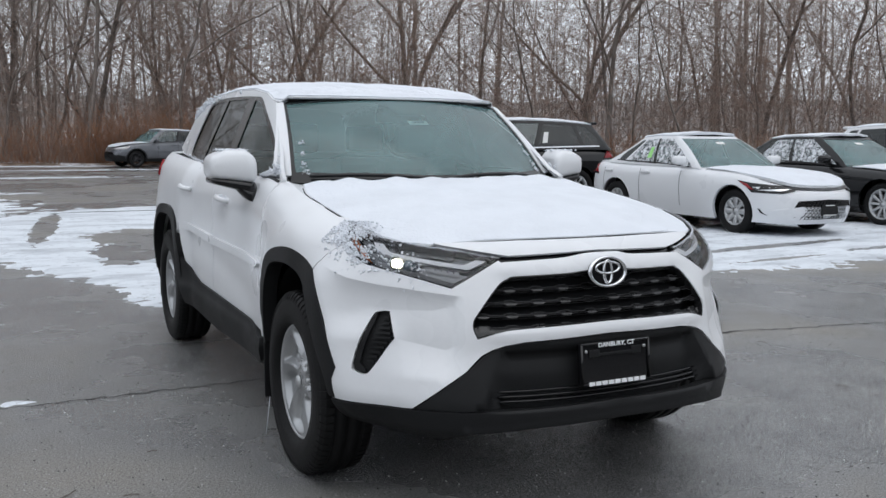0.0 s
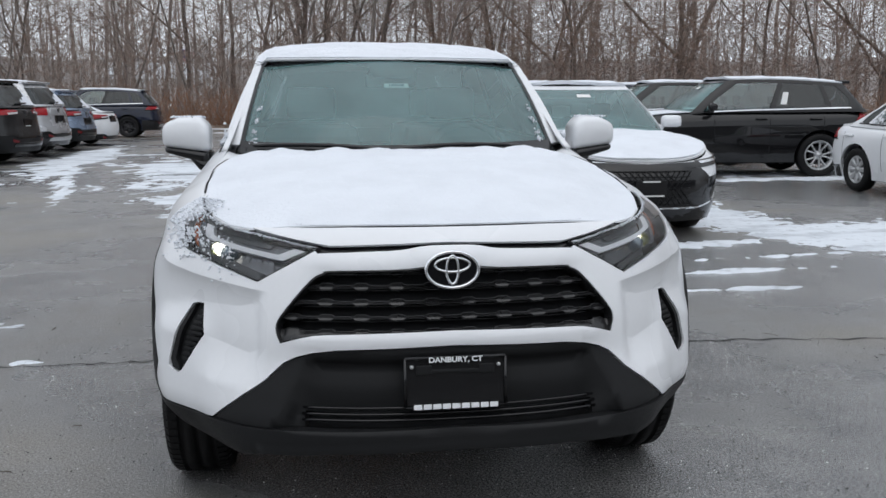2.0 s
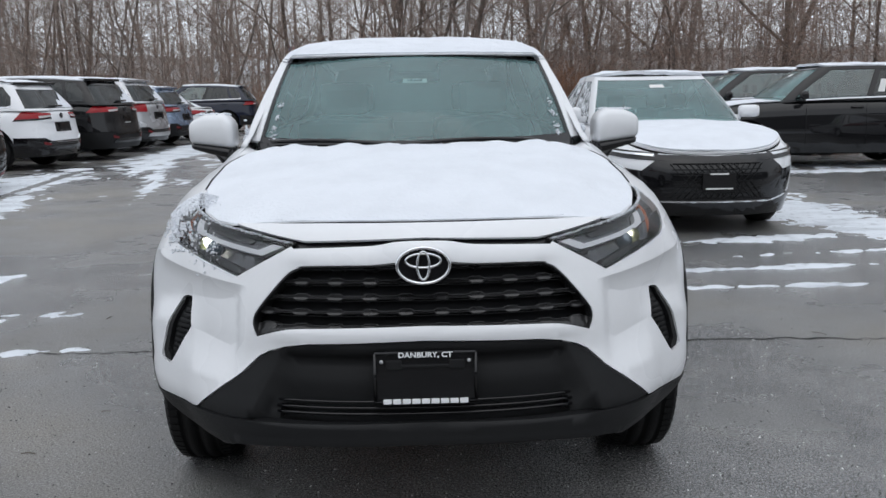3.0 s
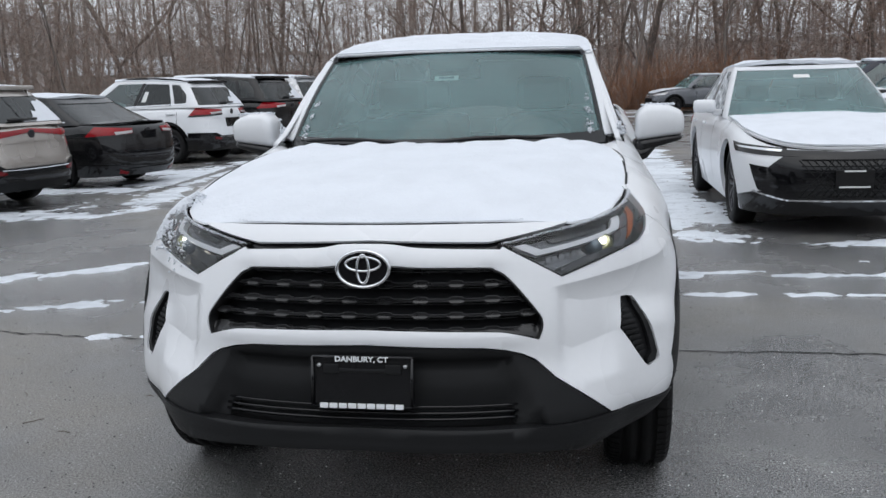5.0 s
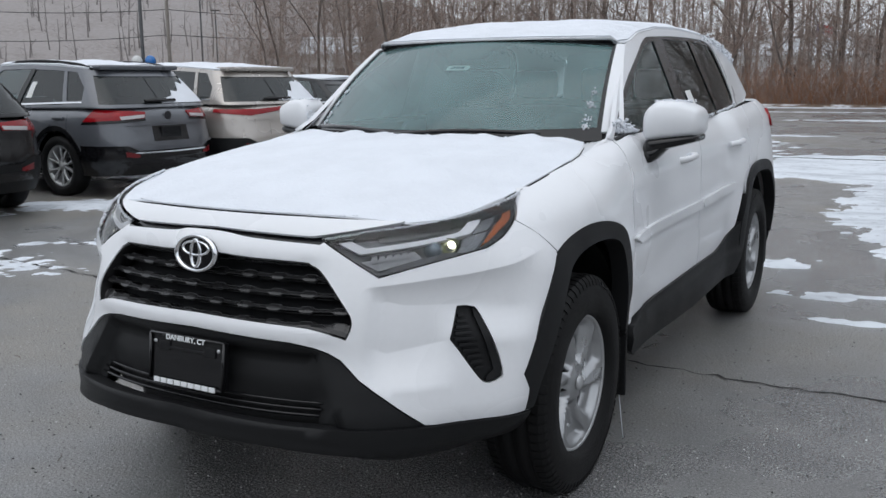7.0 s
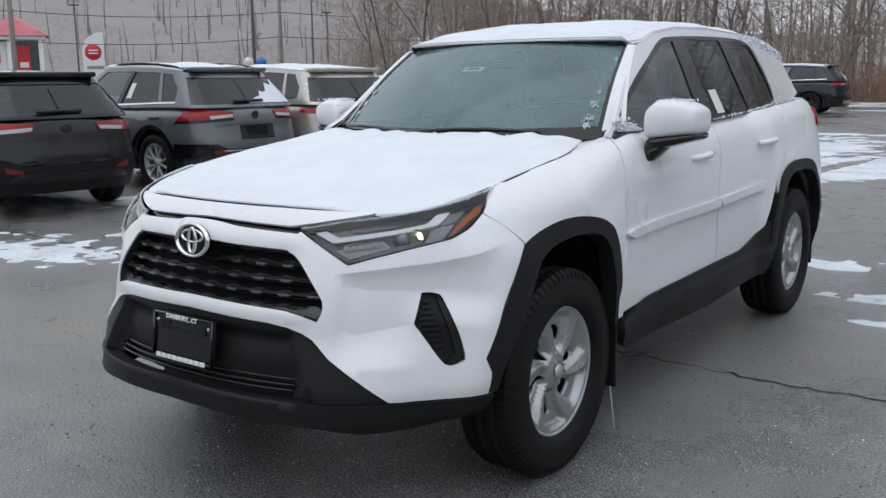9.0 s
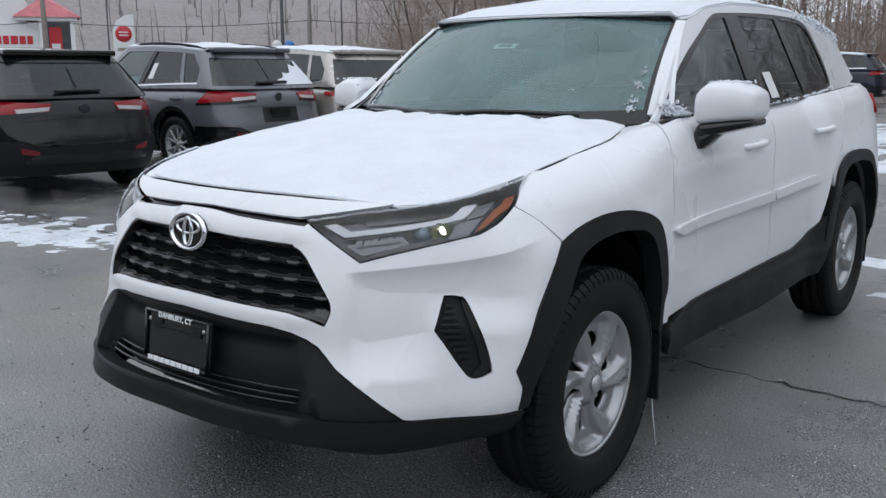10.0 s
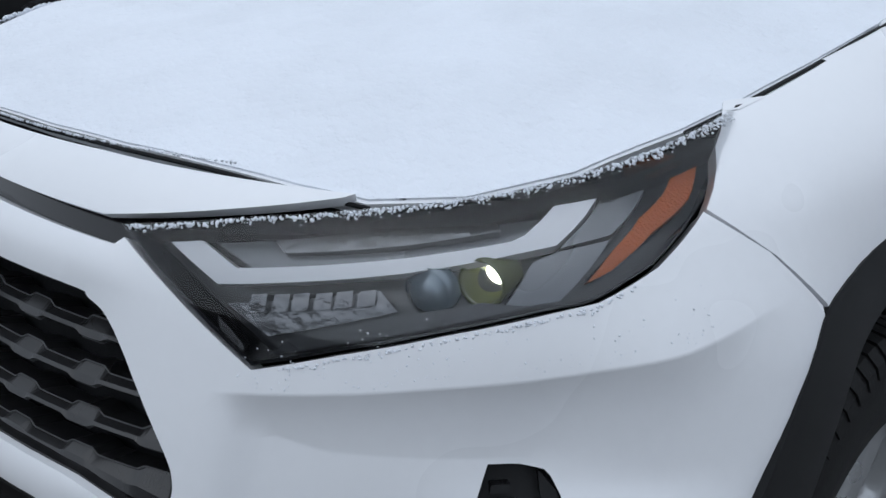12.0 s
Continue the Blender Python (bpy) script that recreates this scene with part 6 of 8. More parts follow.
# corner vents
for side in (1, -1):
    vent = part("corner_vent", panel([(u, z) for u, z in FOG], HS, 0.02, 0, -0.020, flip=side < 0, relief=bumper_relief), TRIM, hero, "ribbed black corner vent")
    for k in range(11):
        z = 0.704 - k * 0.0165
        lo_u, hi_u = np.interp(z, [0.51, 0.545, 0.64, 0.735], [0.915, 0.885, 0.806, 0.824]), np.interp(z, [0.51, 0.545, 0.70, 0.735], [0.928, 0.935, 0.872, 0.852])
        if hi_u - lo_u < 0.045:
            continue
        rib = [(lo_u + 0.008, z - 0.004), (hi_u - 0.024, z - 0.004), (hi_u - 0.024, z + 0.004), (lo_u + 0.008, z + 0.004)]
        part("rib", panel(rib, HS, 0.03, 0.012, -0.009, flip=side < 0, relief=bumper_relief), TRIM, vent)
    rim = [(0.868, 0.722), (0.886, 0.702), (0.954, 0.545), (0.949, 0.521), (0.919, 0.515), (0.918, 0.53), (0.932, 0.548), (0.872, 0.70)]
    part("outer_blade", panel(rim, HS, 0.02, 0.02, -0.005, flip=side < 0, relief=bumper_relief), TRIM, vent)

# lower black bumper, intake and chin
lower_half = [(0, 0.640), (0.333, 0.631), (0.402, 0.622), (0.45, 0.609), (0.484, 0.592), (0.55, 0.541), (0.764, 0.4135), (0.60, 0.4155), (0.455, 0.4215), (0.446, 0.476), (0, 0.480)]


def lower_relief(u, z):
    a = abs(u)
    edge = 0.42 + 0.62 * (0.60 - z)
    inner = ease(edge - a, 0.0, 0.024) * ease(0.618 - z, 0.0, 0.022)
    return -0.034 * inner - 0.030 * ease(0.56 - z, 0.0, 0.10) * ease(0.50 - a, 0.0, 0.10)


RECESS = [[(s * (0.42 + 0.62 * (0.60 - z) + d), z) for z in np.linspace(0.592, 0.50, 8)] for s in (1, -1) for d in (0.0, -0.024)]
part("lower_bumper", panel(mirrored(lower_half), HS, 0.025, 0.03, -0.004, relief=lower_relief, creases=RECESS), TRIM, hero, "matte black lower bumper")
part("intake", panel(mirrored([(0, 0.49), (0.46, 0.487), (0.46, 0.41), (0, 0.41)]), HS, 0.06, 0, -0.10), INTERIOR, hero)
for z, d in ((0.466, -0.060), (0.452, -0.052), (0.438, -0.046)):
    v, f = merged(tube([Vector(HS(u, z)) + Vector((0, -d, 0)) for u in np.linspace(-0.44, 0.44, 25)], 0.0045, 6))
    part("intake_bar", mesh_of("bar", v, f), GLOSS_BLACK, hero)
chin_half = [(0, 0.428), (0.446, 0.4195), (0.60, 0.4130), (0.766, 0.4105), (0.93, 0.407), (1.085, 0.404), (1.090, 0.352), (1.06, 0.322), (0.95, 0.302), (0.80, 0.296), (0.68, 0.304), (0.58, 0.345), (0.34, 0.364), (0, 0.371)]


def chin_relief(u, z):
    a = abs(u)
    fold = table([(0, 0.398), (0.33, 0.389), (0.57, 0.372), (0.62, 0.33), (0.66, 0.25), (1.2, 0.2)])(a)
    return 0.010 * ease(fold - z, -0.003, 0.008) * (1 - ease(a, 0.58, 0.64)) + 0.006 - 0.03 * ease(0.345 - z, 0, 0.06) - 0.012 * ease(z, 0.412, 0.428) * (1 - ease(a, 0.44, 0.52))


chin_fold = table([(0, 0.398), (0.33, 0.389), (0.57, 0.372)])
CHIN_LINES = [[(s * q, chin_fold(q) + d) for q in np.linspace(0.01, 0.56, 16)] for s in (1, -1) for d in (0.004, -0.008)]
part("chin", panel(mirrored(chin_half), HS, 0.025, 0.05, relief=chin_relief, creases=CHIN_LINES), TRIM, hero, "matte black chin and corner lip")

# number plate bracket with a dealer frame
py_ = HS(0, 0.54)[1] - 0.006
frame_at = pose(0, py_ + 0.004, 0.547, -7, 0, 0) @ Matrix.Diagonal((0.94, 1, 0.92, 1))
bracket = part("plate_bracket", box(bmesh.new(), -0.155, 0.155, 0.0, 0.022, -0.076, 0.078, 0.006), GLOSS_BLACK, hero, "empty black plate bracket with lettered frame", frame_at)
part("plate_rim", mesh_of("rim", *merged(*[tube(p, 0.0055, 6) for p in ([(-0.152, -0.004, -0.074), (0.152, -0.004, -0.074)], [(-0.152, -0.004, 0.076), (0.152, -0.004, 0.076)], [(-0.152, -0.004, -0.074), (-0.152, -0.004, 0.076)], [(0.152, -0.004, -0.074), (0.152, -0.004, 0.076)])])), GLOSS_BLACK, bracket)
for x in (-0.132, 0.132):
    v, f = lathe([(0, 0.0), (0, 0.006), (0.004, 0.006)], 12, "y")
    part("screw", mesh_of("screw", v, f), RIM_SILVER, bracket, m=pose(x, -0.006, 0.05))
for x in (-0.095, 0.095):
    part("clip", box(bmesh.new(), x - 0.024, x + 0.024, -0.005, 0.004, 0.024, 0.054, 0.004), TRIM, bracket)
part("clip", box(bmesh.new(), -0.085, 0.085, -0.004, 0.004, 0.028, 0.040, 0.004), TRIM, bracket)
LETTER = material("white_lettering", (0.80, 0.82, 0.84), 0.5, dark=0.95)


def lettering(text, size, m, parent, stretch=1.0):
    cu = bpy.data.curves.new("lettering", "FONT")
    cu.body, cu.size, cu.align_x, cu.align_y, cu.extrude, cu.offset = text, size, "CENTER", "CENTER", 0.0006, 0.0006
    tmp = bpy.data.objects.new("lettering", cu)
    me = bpy.data.meshes.new_from_object(tmp)
    bpy.data.objects.remove(tmp)
    bpy.data.curves.remove(cu)
    return part("lettering", me, LETTER, parent, m=m @ Matrix.Diagonal((stretch, 1, 1, 1)))


lettering("DANBURY, CT", 0.0225, pose(0, -0.0105, 0.070, 90, 0, 0), bracket, 1.12)
for i in range(9):
    part("lettering_bar", box(bmesh.new(), -0.128 + i * 0.0288, -0.128 + i * 0.0288 + 0.025, -0.011, -0.009, -0.080, -0.0645, 0.002), LETTER, bracket)

# bonnet
hood_edge_z = curve_table([(0.15, 0.923), (0.35, 0.949), (0.55, 0.981), (0.714, 1.010), (1.1, 1.065), (1.35, 1.095)])
hood_edge_x = curve_table([(0.15, 0.46), (0.35, 0.565), (0.55, 0.695), (0.714, 0.735), (1.1, 0.75), (1.35, 0.75)])
hood_mid_z = curve_table([(0.15, 0.934), (0.24, 0.965), (0.5, 1.035), (0.8, 1.084), (1.1, 1.112), (1.35, 1.126)])


def hood_z(x, y):
    s = min(abs(x) / hood_edge_x(y), 1.1)
    ridge = 0.007 * math.exp(-((s - 0.70) / 0.13) ** 2) * ease(y, 0.3, 0.6)
    return hood_edge_z(y) + (hood_mid_z(y) - hood_edge_z(y)) * (1 - s ** 2.4) + ridge


def hood_surf(x, y):
    return (x, y, hood_z(x, y))


hood_right = [(0, 0.243), (0.15, 0.249), (0.28, 0.266), (0.40, 0.294), (0.50, 0.322), (0.572, 0.350), (0.639, 0.414), (0.694, 0.508), (0.728, 0.640), (0.739, 0.725), (0.746, 0.89), (0.744, 1.04), (0.738, 1.12), (0.705, 1.165), (0.66, 1.21), (0.50, 1.25), (0.25, 1.275), (0, 1.283)]
hood_ring = mirrored([(x, y) for x, y in hood_right])
part("bonnet", panel(hood_ring, hood_surf, 0.05, 0.014), PAINT_WHITE, hero)
REAR_SEAM = [(0.745, 1.12), (0.737, 1.21), (0.713, 1.31), (0.686, 1.40)]
for s, seam in ((1, hood_right[:6]), (-1, hood_right[:6]), (1, hood_right[8:12] + REAR_SEAM), (-1, hood_right[8:12] + REAR_SEAM)):
    line = [Vector((s * (x + 0.004 * min(x / 0.5, 1.0)), y - 0.004 * (1 - min(x / 0.7, 1.0)), hood_z(x, y) - (0.0035 if y < 0.6 else -0.0012))) for x, y in seam]
    part("bonnet_seam", mesh_of("seam", *tube(line, 0.0026, 6)), INTERIOR, hero)
part("bonnet_gap", panel([(x * 1.02, 0.21 + (y - 0.21) * 1.02) for x, y in hood_ring], lambda x, y: (x, y, hood_z(x, y) - 0.02), 0.1, 0), INTERIOR, hero)

# white corners between bonnet, wing and windscreen
cowl_in = [(0.744, 0.92), (0.750, 1.05), (0.744, 1.118), (0.710, 1.168), (0.666, 1.214), (0.635, 1.30), (0.650, 1.46), (0.700, 1.58)]
for s in (1, -1):
    v, f = [], []
    for i, (x, y) in enumerate(smooth_line(cowl_in, 4, False)):
        zi = hood_z(x, min(y, 1.2)) - 0.002 + 0.05 * max(y - 1.2, 0)
        yo = 0.92 + (y - 0.92) * 1.02
        xo, _, zo = HS(HS.u_at(yo), h_top(yo) - 0.002)
        for k in range(5):
            t = k / 4
            v.append((s * (x + (xo - x) * t), y + (yo - y) * t, zi + (zo - zi) * t + 0.003 * math.sin(math.pi * t)))
        if i:
            for k in range(4):
                q = (5 * i - 5 + k, 5 * i - 4 + k, 5 * i + 1 + k, 5 * i + k)
                f.append(q if s > 0 else tuple(reversed(q)))
    part("cowl_corner", mesh_of("cowl", v, f), PAINT_WHITE, hero)

# thin turned edge of the wing beside the bonnet
for s in (1, -1):
    v, f = [], []
    for i, u in enumerate(np.linspace(1.20, 1.515, 12)):
        xo, y, zo = HS(float(u), h_top(HS.plan(float(u))[1]) - 0.002 if u > 1.226 else 1.012)
        x = float(np.interp(y, [0.515, 0.645, 0.725, 0.89, 1.04], [0.694, 0.728, 0.739, 0.746, 0.746])) + 0.006
        zi = hood_z(x, y) - 0.002
        v += [(s * x, y, zi - 0.03), (s * x, y, zi), (s * (x + xo) / 2, y, (zi + zo) / 2 + 0.001), (s * xo, y, zo)]
        if i:
            for k in range(3):
                q = (4 * i - 4 + k, 4 * i - 3 + k, 4 * i + 1 + k, 4 * i + k)
                f.append(q if s > 0 else tuple(reversed(q)))
    part("wing_edge", mesh_of("edge", v, f), PAINT_WHITE, hero)

# wings, doors, quarters
wing = [(1.062, 0.946), (1.135, 0.989), (1.225, 1.019)] + [(u, h_top(HS.plan(u)[1]) - 0.002) for u in (1.30, 1.45, 1.6, 1.75, 1.9)] + [(2.06, 1.122), (2.10, 1.124), (2.035, 1.02), (1.995, 0.93), (1.972, 0.75), (1.960, 0.60), (1.952, 0.46), (1.89, 0.46), (1.87, 0.62), (1.80, 0.79), (1.68, 0.845), (1.35, 0.83), (1.22, 0.79), (1.20, 0.848), (1.132, 0.902)]


def wing_relief(u, z):
    y = HS.plan(u)[1]
    r = math.hypot((y - 0.93) / 0.47, (z - 0.42) / 0.50)
    return 0.009 * math.exp(-((r - 1.0) / 0.16) ** 2) * ease(u, 1.28, 1.5)


both("wing", wing, PAINT_WHITE, step=0.04, depth=0.02, relief=wing_relief)


def door_relief(u, z):
    y = HS.plan(u)[1]
    line = 0.50 + 0.13 * (y - 1.4)
    scoop = -0.010 * math.exp(-(((z - line - 0.06) / 0.075) ** 2)) * ease(y, 1.45, 1.9) * (1 - ease(y, 2.9, 3.2))
    shoulder = 0.006 * math.exp(-(((z - 0.985 - 0.02 * (y - 1.5)) / 0.06) ** 2))
    pull = 0.0
    for hy in (2.24, 3.10):
        pull -= 0.005 * math.exp(-(((y - hy) / 0.11) ** 2) - (((z - 1.0 - 0.02 * (hy - 2.2)) / 0.06) ** 2))
    return scoop + shoulder + pull


belt = lambda y: h_top(y) - 0.003
U = HS.u_at
front_door = [(2.108, 1.126), (2.043, 1.02), (2.003, 0.93), (1.980, 0.75), (1.968, 0.60), (1.960, 0.47), (U(2.42), 0.47), (U(2.435), 0.8), (U(2.52), belt(2.52))] + [(U(y), belt(y)) for y in (2.3, 2.0, 1.8)]
rear_door = [(U(2.528), belt(2.52)), (U(2.443), 0.8), (U(2.428), 0.47), (U(3.02), 0.47), (U(3.08), 0.60), (U(3.17), 0.80), (U(3.36), 0.95), (U(3.42), belt(3.42))] + [(U(y), belt(y)) for y in (3.2, 2.9, 2.7)]
quarter = [(U(3.428), belt(3.42)), (U(3.368), 0.95), (U(3.178), 0.80), (U(3.20), 0.72), (U(3.42), 0.86), (U(3.78), 0.86), (U(3.98), 0.70), (U(4.06), 0.45), (HS.uc, 0.45), (HS.uc, 1.20)] + [(u, h_top(HS.plan(u)[1]) - 0.003) for u in np.linspace(HS.uc - 0.1, U(3.6), 12)]
both("front_door", front_door, PAINT_WHITE, step=0.032, depth=0.015, relief=door_relief)
both("rear_door", rear_door, PAINT_WHITE, step=0.032, depth=0.015, relief=door_relief)
both("rear_quarter", quarter, PAINT_WHITE, step=0.07, depth=0.015)
both("side_moulding", smooth_line([(2.028, 0.748), (2.028, 0.748), (2.030, 0.781), (U(2.425), 0.792), (U(2.425), 0.792), (U(2.425), 0.755), (U(2.425), 0.755)], 3), PAINT_WHITE, step=0.08, depth=0.02, offset=0.016)
both("side_moulding", [(U(2.447), 0.756), (U(2.447), 0.793), (U(3.06), 0.812), (U(3.05), 0.775)], PAINT_WHITE, step=0.08, depth=0.02, offset=0.016)
sill_line = [(1.945, 0.36), (1.945, 0.445), (2.02, 0.445), (2.2, 0.478), (U(2.42), 0.492), (U(2.75), 0.495), (U(2.88), 0.52), (U(3.02), 0.56), (U(3.12), 0.60), (U(3.16), 0.44), (U(3.10), 0.33), (U(2.4), 0.30), (2.0, 0.33)]
both("side_sill", sill_line, TRIM, step=0.06, depth=0.05, offset=0.010, relief=lambda u, z: 0.022 * ease(0.47 - z, 0, 0.05), label="matte black sill cladding")

arch_out = smooth_line([(1.062, 0.41), (1.062, 0.41), (1.054, 0.475), (1.054, 0.475), (1.022, 0.522), (1.022, 0.522), (1.066, 0.638), (1.163, 0.812), (1.252, 0.860), (1.45, 0.890), (1.64, 0.882), (1.795, 0.842), (1.866, 0.776), (1.912, 0.602), (1.892, 0.535), (1.905, 0.44), (1.905, 0.44), (1.872, 0.44), (1.872, 0.44), (1.858, 0.56), (1.840, 0.64), (1.785, 0.765), (1.690, 0.815), (1.50, 0.828), (1.33, 0.797), (1.252, 0.73), (1.112, 0.50), (1.098, 0.41), (1.098, 0.41)], 4)
both("wheel_arch", arch_out, TRIM, step=0.03, depth=0.06, relief=lambda u, z: 0.002 + 0.008 * ease(u, 1.3, 1.55), label="matte black wheel arch trim")
rear_out = smooth_line([(U(3.13), 0.44), (U(3.13), 0.44), (U(3.13), 0.60), (U(3.22), 0.78), (U(3.30), 0.845), (U(3.45), 0.885), (U(3.70), 0.885), (U(3.86), 0.85), (U(3.93), 0.78), (U(4.05), 0.60), (U(4.07), 0.42), (U(4.07), 0.42), (U(4.02), 0.42), (U(4.02), 0.42), (U(4.0), 0.58), (U(3.90), 0.74), (U(3.80), 0.81), (U(3.62), 0.83), (U(3.42), 0.82), (U(3.30), 0.75), (U(3.22), 0.60), (U(3.21), 0.44), (U(3.21), 0.44)], 4)
both("wheel_arch", rear_out, TRIM, step=0.04, depth=0.06, offset=0.014, label="matte black wheel arch trim")
tail_low = [(U(4.06), 0.26), (HS.uc, 0.28), (HS.uc, 0.56), (U(4.3), 0.56), (U(4.05), 0.46)]
both("rear_bumper", tail_low, TRIM, step=0.1, depth=0.03, offset=0.008)
both("tail_lamp", [(U(4.05), 1.06), (HS.uc - 0.45, 1.03), (HS.uc - 0.40, 1.14), (U(4.10), 1.16)], RED_LENS, step=0.06, depth=0.02, offset=0.012)

# cabin
def side_x(y, z):
    return 0.782 - 0.40 * (z - 1.13) - 0.035 * (1 - ease(y, 1.5, 2.2)) - 0.10 * ease(y, 3.2, 4.5)


def cab_side(y, z):
    return (side_x(y, z), y, z)


def rail_z(y):
    return float(np.interp(y, [1.50, 1.60, 1.78, 2.0, 2.2, 2.5, 2.9, 3.4, 3.8, 4.1, 4.25], [1.128, 1.175, 1.325, 1.487, 1.540, 1.572, 1.580, 1.566, 1.535, 1.495, 1.46]))


ys = [1.5, 1.6, 1.78, 1.9, 2.0, 2.1, 2.2, 2.5, 2.9, 3.2, 3.4, 3.6, 3.8, 4.0, 4.1, 4.25]
cab_ring = [(y, rail_z(y)) for y in ys] + [(4.40, 1.24)] + [(y, h_top(y) - 0.02) for y in (4.2, 3.8, 3.4, 3.0, 2.6, 2.2, 1.8, 1.55)]
W1 = smooth_line([(1.585, 1.142), (1.585, 1.142), (2.43, 1.158), (2.43, 1.158), (2.40, 1.515), (2.40, 1.515), (2.27, 1.497), (2.13, 1.44), (1.86, 1.30)], 4)
W2 = smooth_line([(2.575, 1.162), (2.575, 1.162), (3.12, 1.182), (3.12, 1.182), (3.02, 1.532), (3.02, 1.532), (2.555, 1.528), (2.555, 1.528)], 4)
W3 = smooth_line([(3.19, 1.188), (3.19, 1.188), (3.60, 1.212), (3.67, 1.262), (3.60, 1.40), (3.46, 1.512), (3.085, 1.530), (3.085, 1.530)], 4)
WHOLE = smooth_line([(1.548, 1.127), (1.548, 1.127), (2.3, 1.141), (3.2, 1.172), (3.62, 1.195), (3.705, 1.262), (3.63, 1.42), (3.47, 1.530), (3.0, 1.550), (2.40, 1.534), (2.24, 1.513), (2.09, 1.448), (1.84, 1.322)], 4)
for f in (False, True):
    s = -1 if f else 1
    part("cabin_side", panel(cab_ring, cab_side, 0.06, 0.02, holes=(WHOLE,), flip=f), PAINT_WHITE, hero)
    part("window_surround", panel(WHOLE, cab_side, 0.06, 0.012, -0.003, holes=(W1, W2, W3), flip=f), GLOSS_BLACK, hero, "black window surround")
    for w, g in ((W1, GLASS_SIDE), (W2, GLASS_DARK), (W3, GLASS_DARK)):
        part("window", panel(w, cab_side, 0.1, 0, -0.008, flip=f), g, hero)
    part("window_trim", mesh_of("trim", *tube([(s * (side_x(y, h_top(y)) + 0.004), y, h_top(y) - 0.008) for y in np.linspace(1.54, 3.62, 16)], 0.010, 6)), GLOSS_BLACK, hero)


def screen(s, v):
    """The windscreen: s across from -1 to 1, v from the scuttle up to the roof."""
    b = np.array([s * 0.690, 1.275 + 0.30 * s * s, 1.105 + 0.015 * s * s])
    t = np.array([s * 0.600, 1.885 + 0.105 * s * s, 1.517 - 0.030 * s * s])
    p = b + (t - b) * v
    return (p[0], p[1] - 0.012 * math.sin(3.14 * min(max(v, 0), 1)), p[2] + 0.018 * math.sin(3.14 * min(max(v, 0), 1)))


def strip_ring(s0, s1, v0, v1, n=12):
    return [(s, v0) for s in np.linspace(s0, s1, n)] + [(s1, v) for v in np.linspace(v0, v1, n)][1:] + [(s, v1) for s in np.linspace(s1, s0, n)][1:] + [(s0, v) for v in np.linspace(v1, v0, n)][1:-1]


part("windscreen", panel(strip_ring(-0.972, 0.972, 0.05, 0.985), screen, 0.08, 0, -0.004, outward=1), GLASS_CLEAR, hero, "greenish windscreen glass")
part("windscreen_frame", panel(strip_ring(-1.0, 1.0, -0.02, 1.0), screen, 0.08, 0.015, 0.0, holes=(strip_ring(-0.972, 0.972, 0.095, 0.985),)), GLOSS_BLACK, hero)
for f in (False, True):
    part("pillar", panel([(0.993, 0.05), (0.993, 1.0), (1.045, 1.0), (1.098, 0.05)], screen, 0.08, 0.02, 0.004, flip=f), PAINT_WHITE, hero)
part("scuttle", panel(strip_ring(-1.02, 1.02, -0.16, 0.06), screen, 0.08, 0.02, -0.01), TRIM, hero)
for s0, s1, v0, v1 in ((-0.90, -0.12, 0.035, 0.065), (-0.10, 0.72, 0.035, 0.07)):
    pts = [Vector(screen(s0 + (s1 - s0) * t, v0 + (v1 - v0) * math.sin(t * 3.1))) + Vector((0, -0.016, 0.012)) for t in np.linspace(0, 1, 12)]
    part("wiper", mesh_of("wiper", *tube(pts, 0.009, 6)), GLOSS_BLACK, hero)
# roof
roof_mid = curve_table([(1.7, 1.47), (1.885, 1.522), (2.1, 1.572), (2.5, 1.612), (3.0, 1.622), (3.5, 1.608), (3.9, 1.578), (4.25, 1.535)])


def roof_z(x, y):
    s = min(abs(x) / 0.61, 1.0)
    return roof_mid(y) - (roof_mid(y) - rail_z(y) - 0.004) * s ** 3 if y > 2.0 else roof_mid(y) - 0.03 * s ** 2


def roof_half(k=1.0):
    front = [(x, 1.874 + 0.105 * (x / 0.6) ** 2) for x in (0, 0.15, 0.3, 0.45, 0.58)]
    side = [(side_x(y, rail_z(y)), y) for y in (2.05, 2.2, 2.5, 2.9, 3.3, 3.7, 4.0, 4.2)]
    return front + side + [(0.40, 4.28), (0, 4.30)]


part("roof", panel(mirrored(roof_half()), lambda x, y: (x, y, roof_z(x, y)), 0.07, 0.006), PAINT_WHITE, hero)
part("tailgate", panel(strip_ring(-1, 1, 0, 1), lambda s, v: (s * (0.65 - 0.14 * v), 4.48 - 0.24 * v - 0.06 * s * s, 1.14 + 0.40 * v), 0.12, 0.02, outward=-1), PAINT_WHITE, hero)
part("antenna_fin", mesh_of("fin", [(0, 3.78, 1.575), (0.03, 3.96, 1.575), (-0.03, 3.96, 1.575), (0, 3.93, 1.665), (0, 3.97, 1.66)], [(0, 1, 3), (0, 3, 2), (1, 4, 3), (2, 3, 4), (1, 2, 4), (0, 2, 1)], False), PAINT_WHITE, hero)

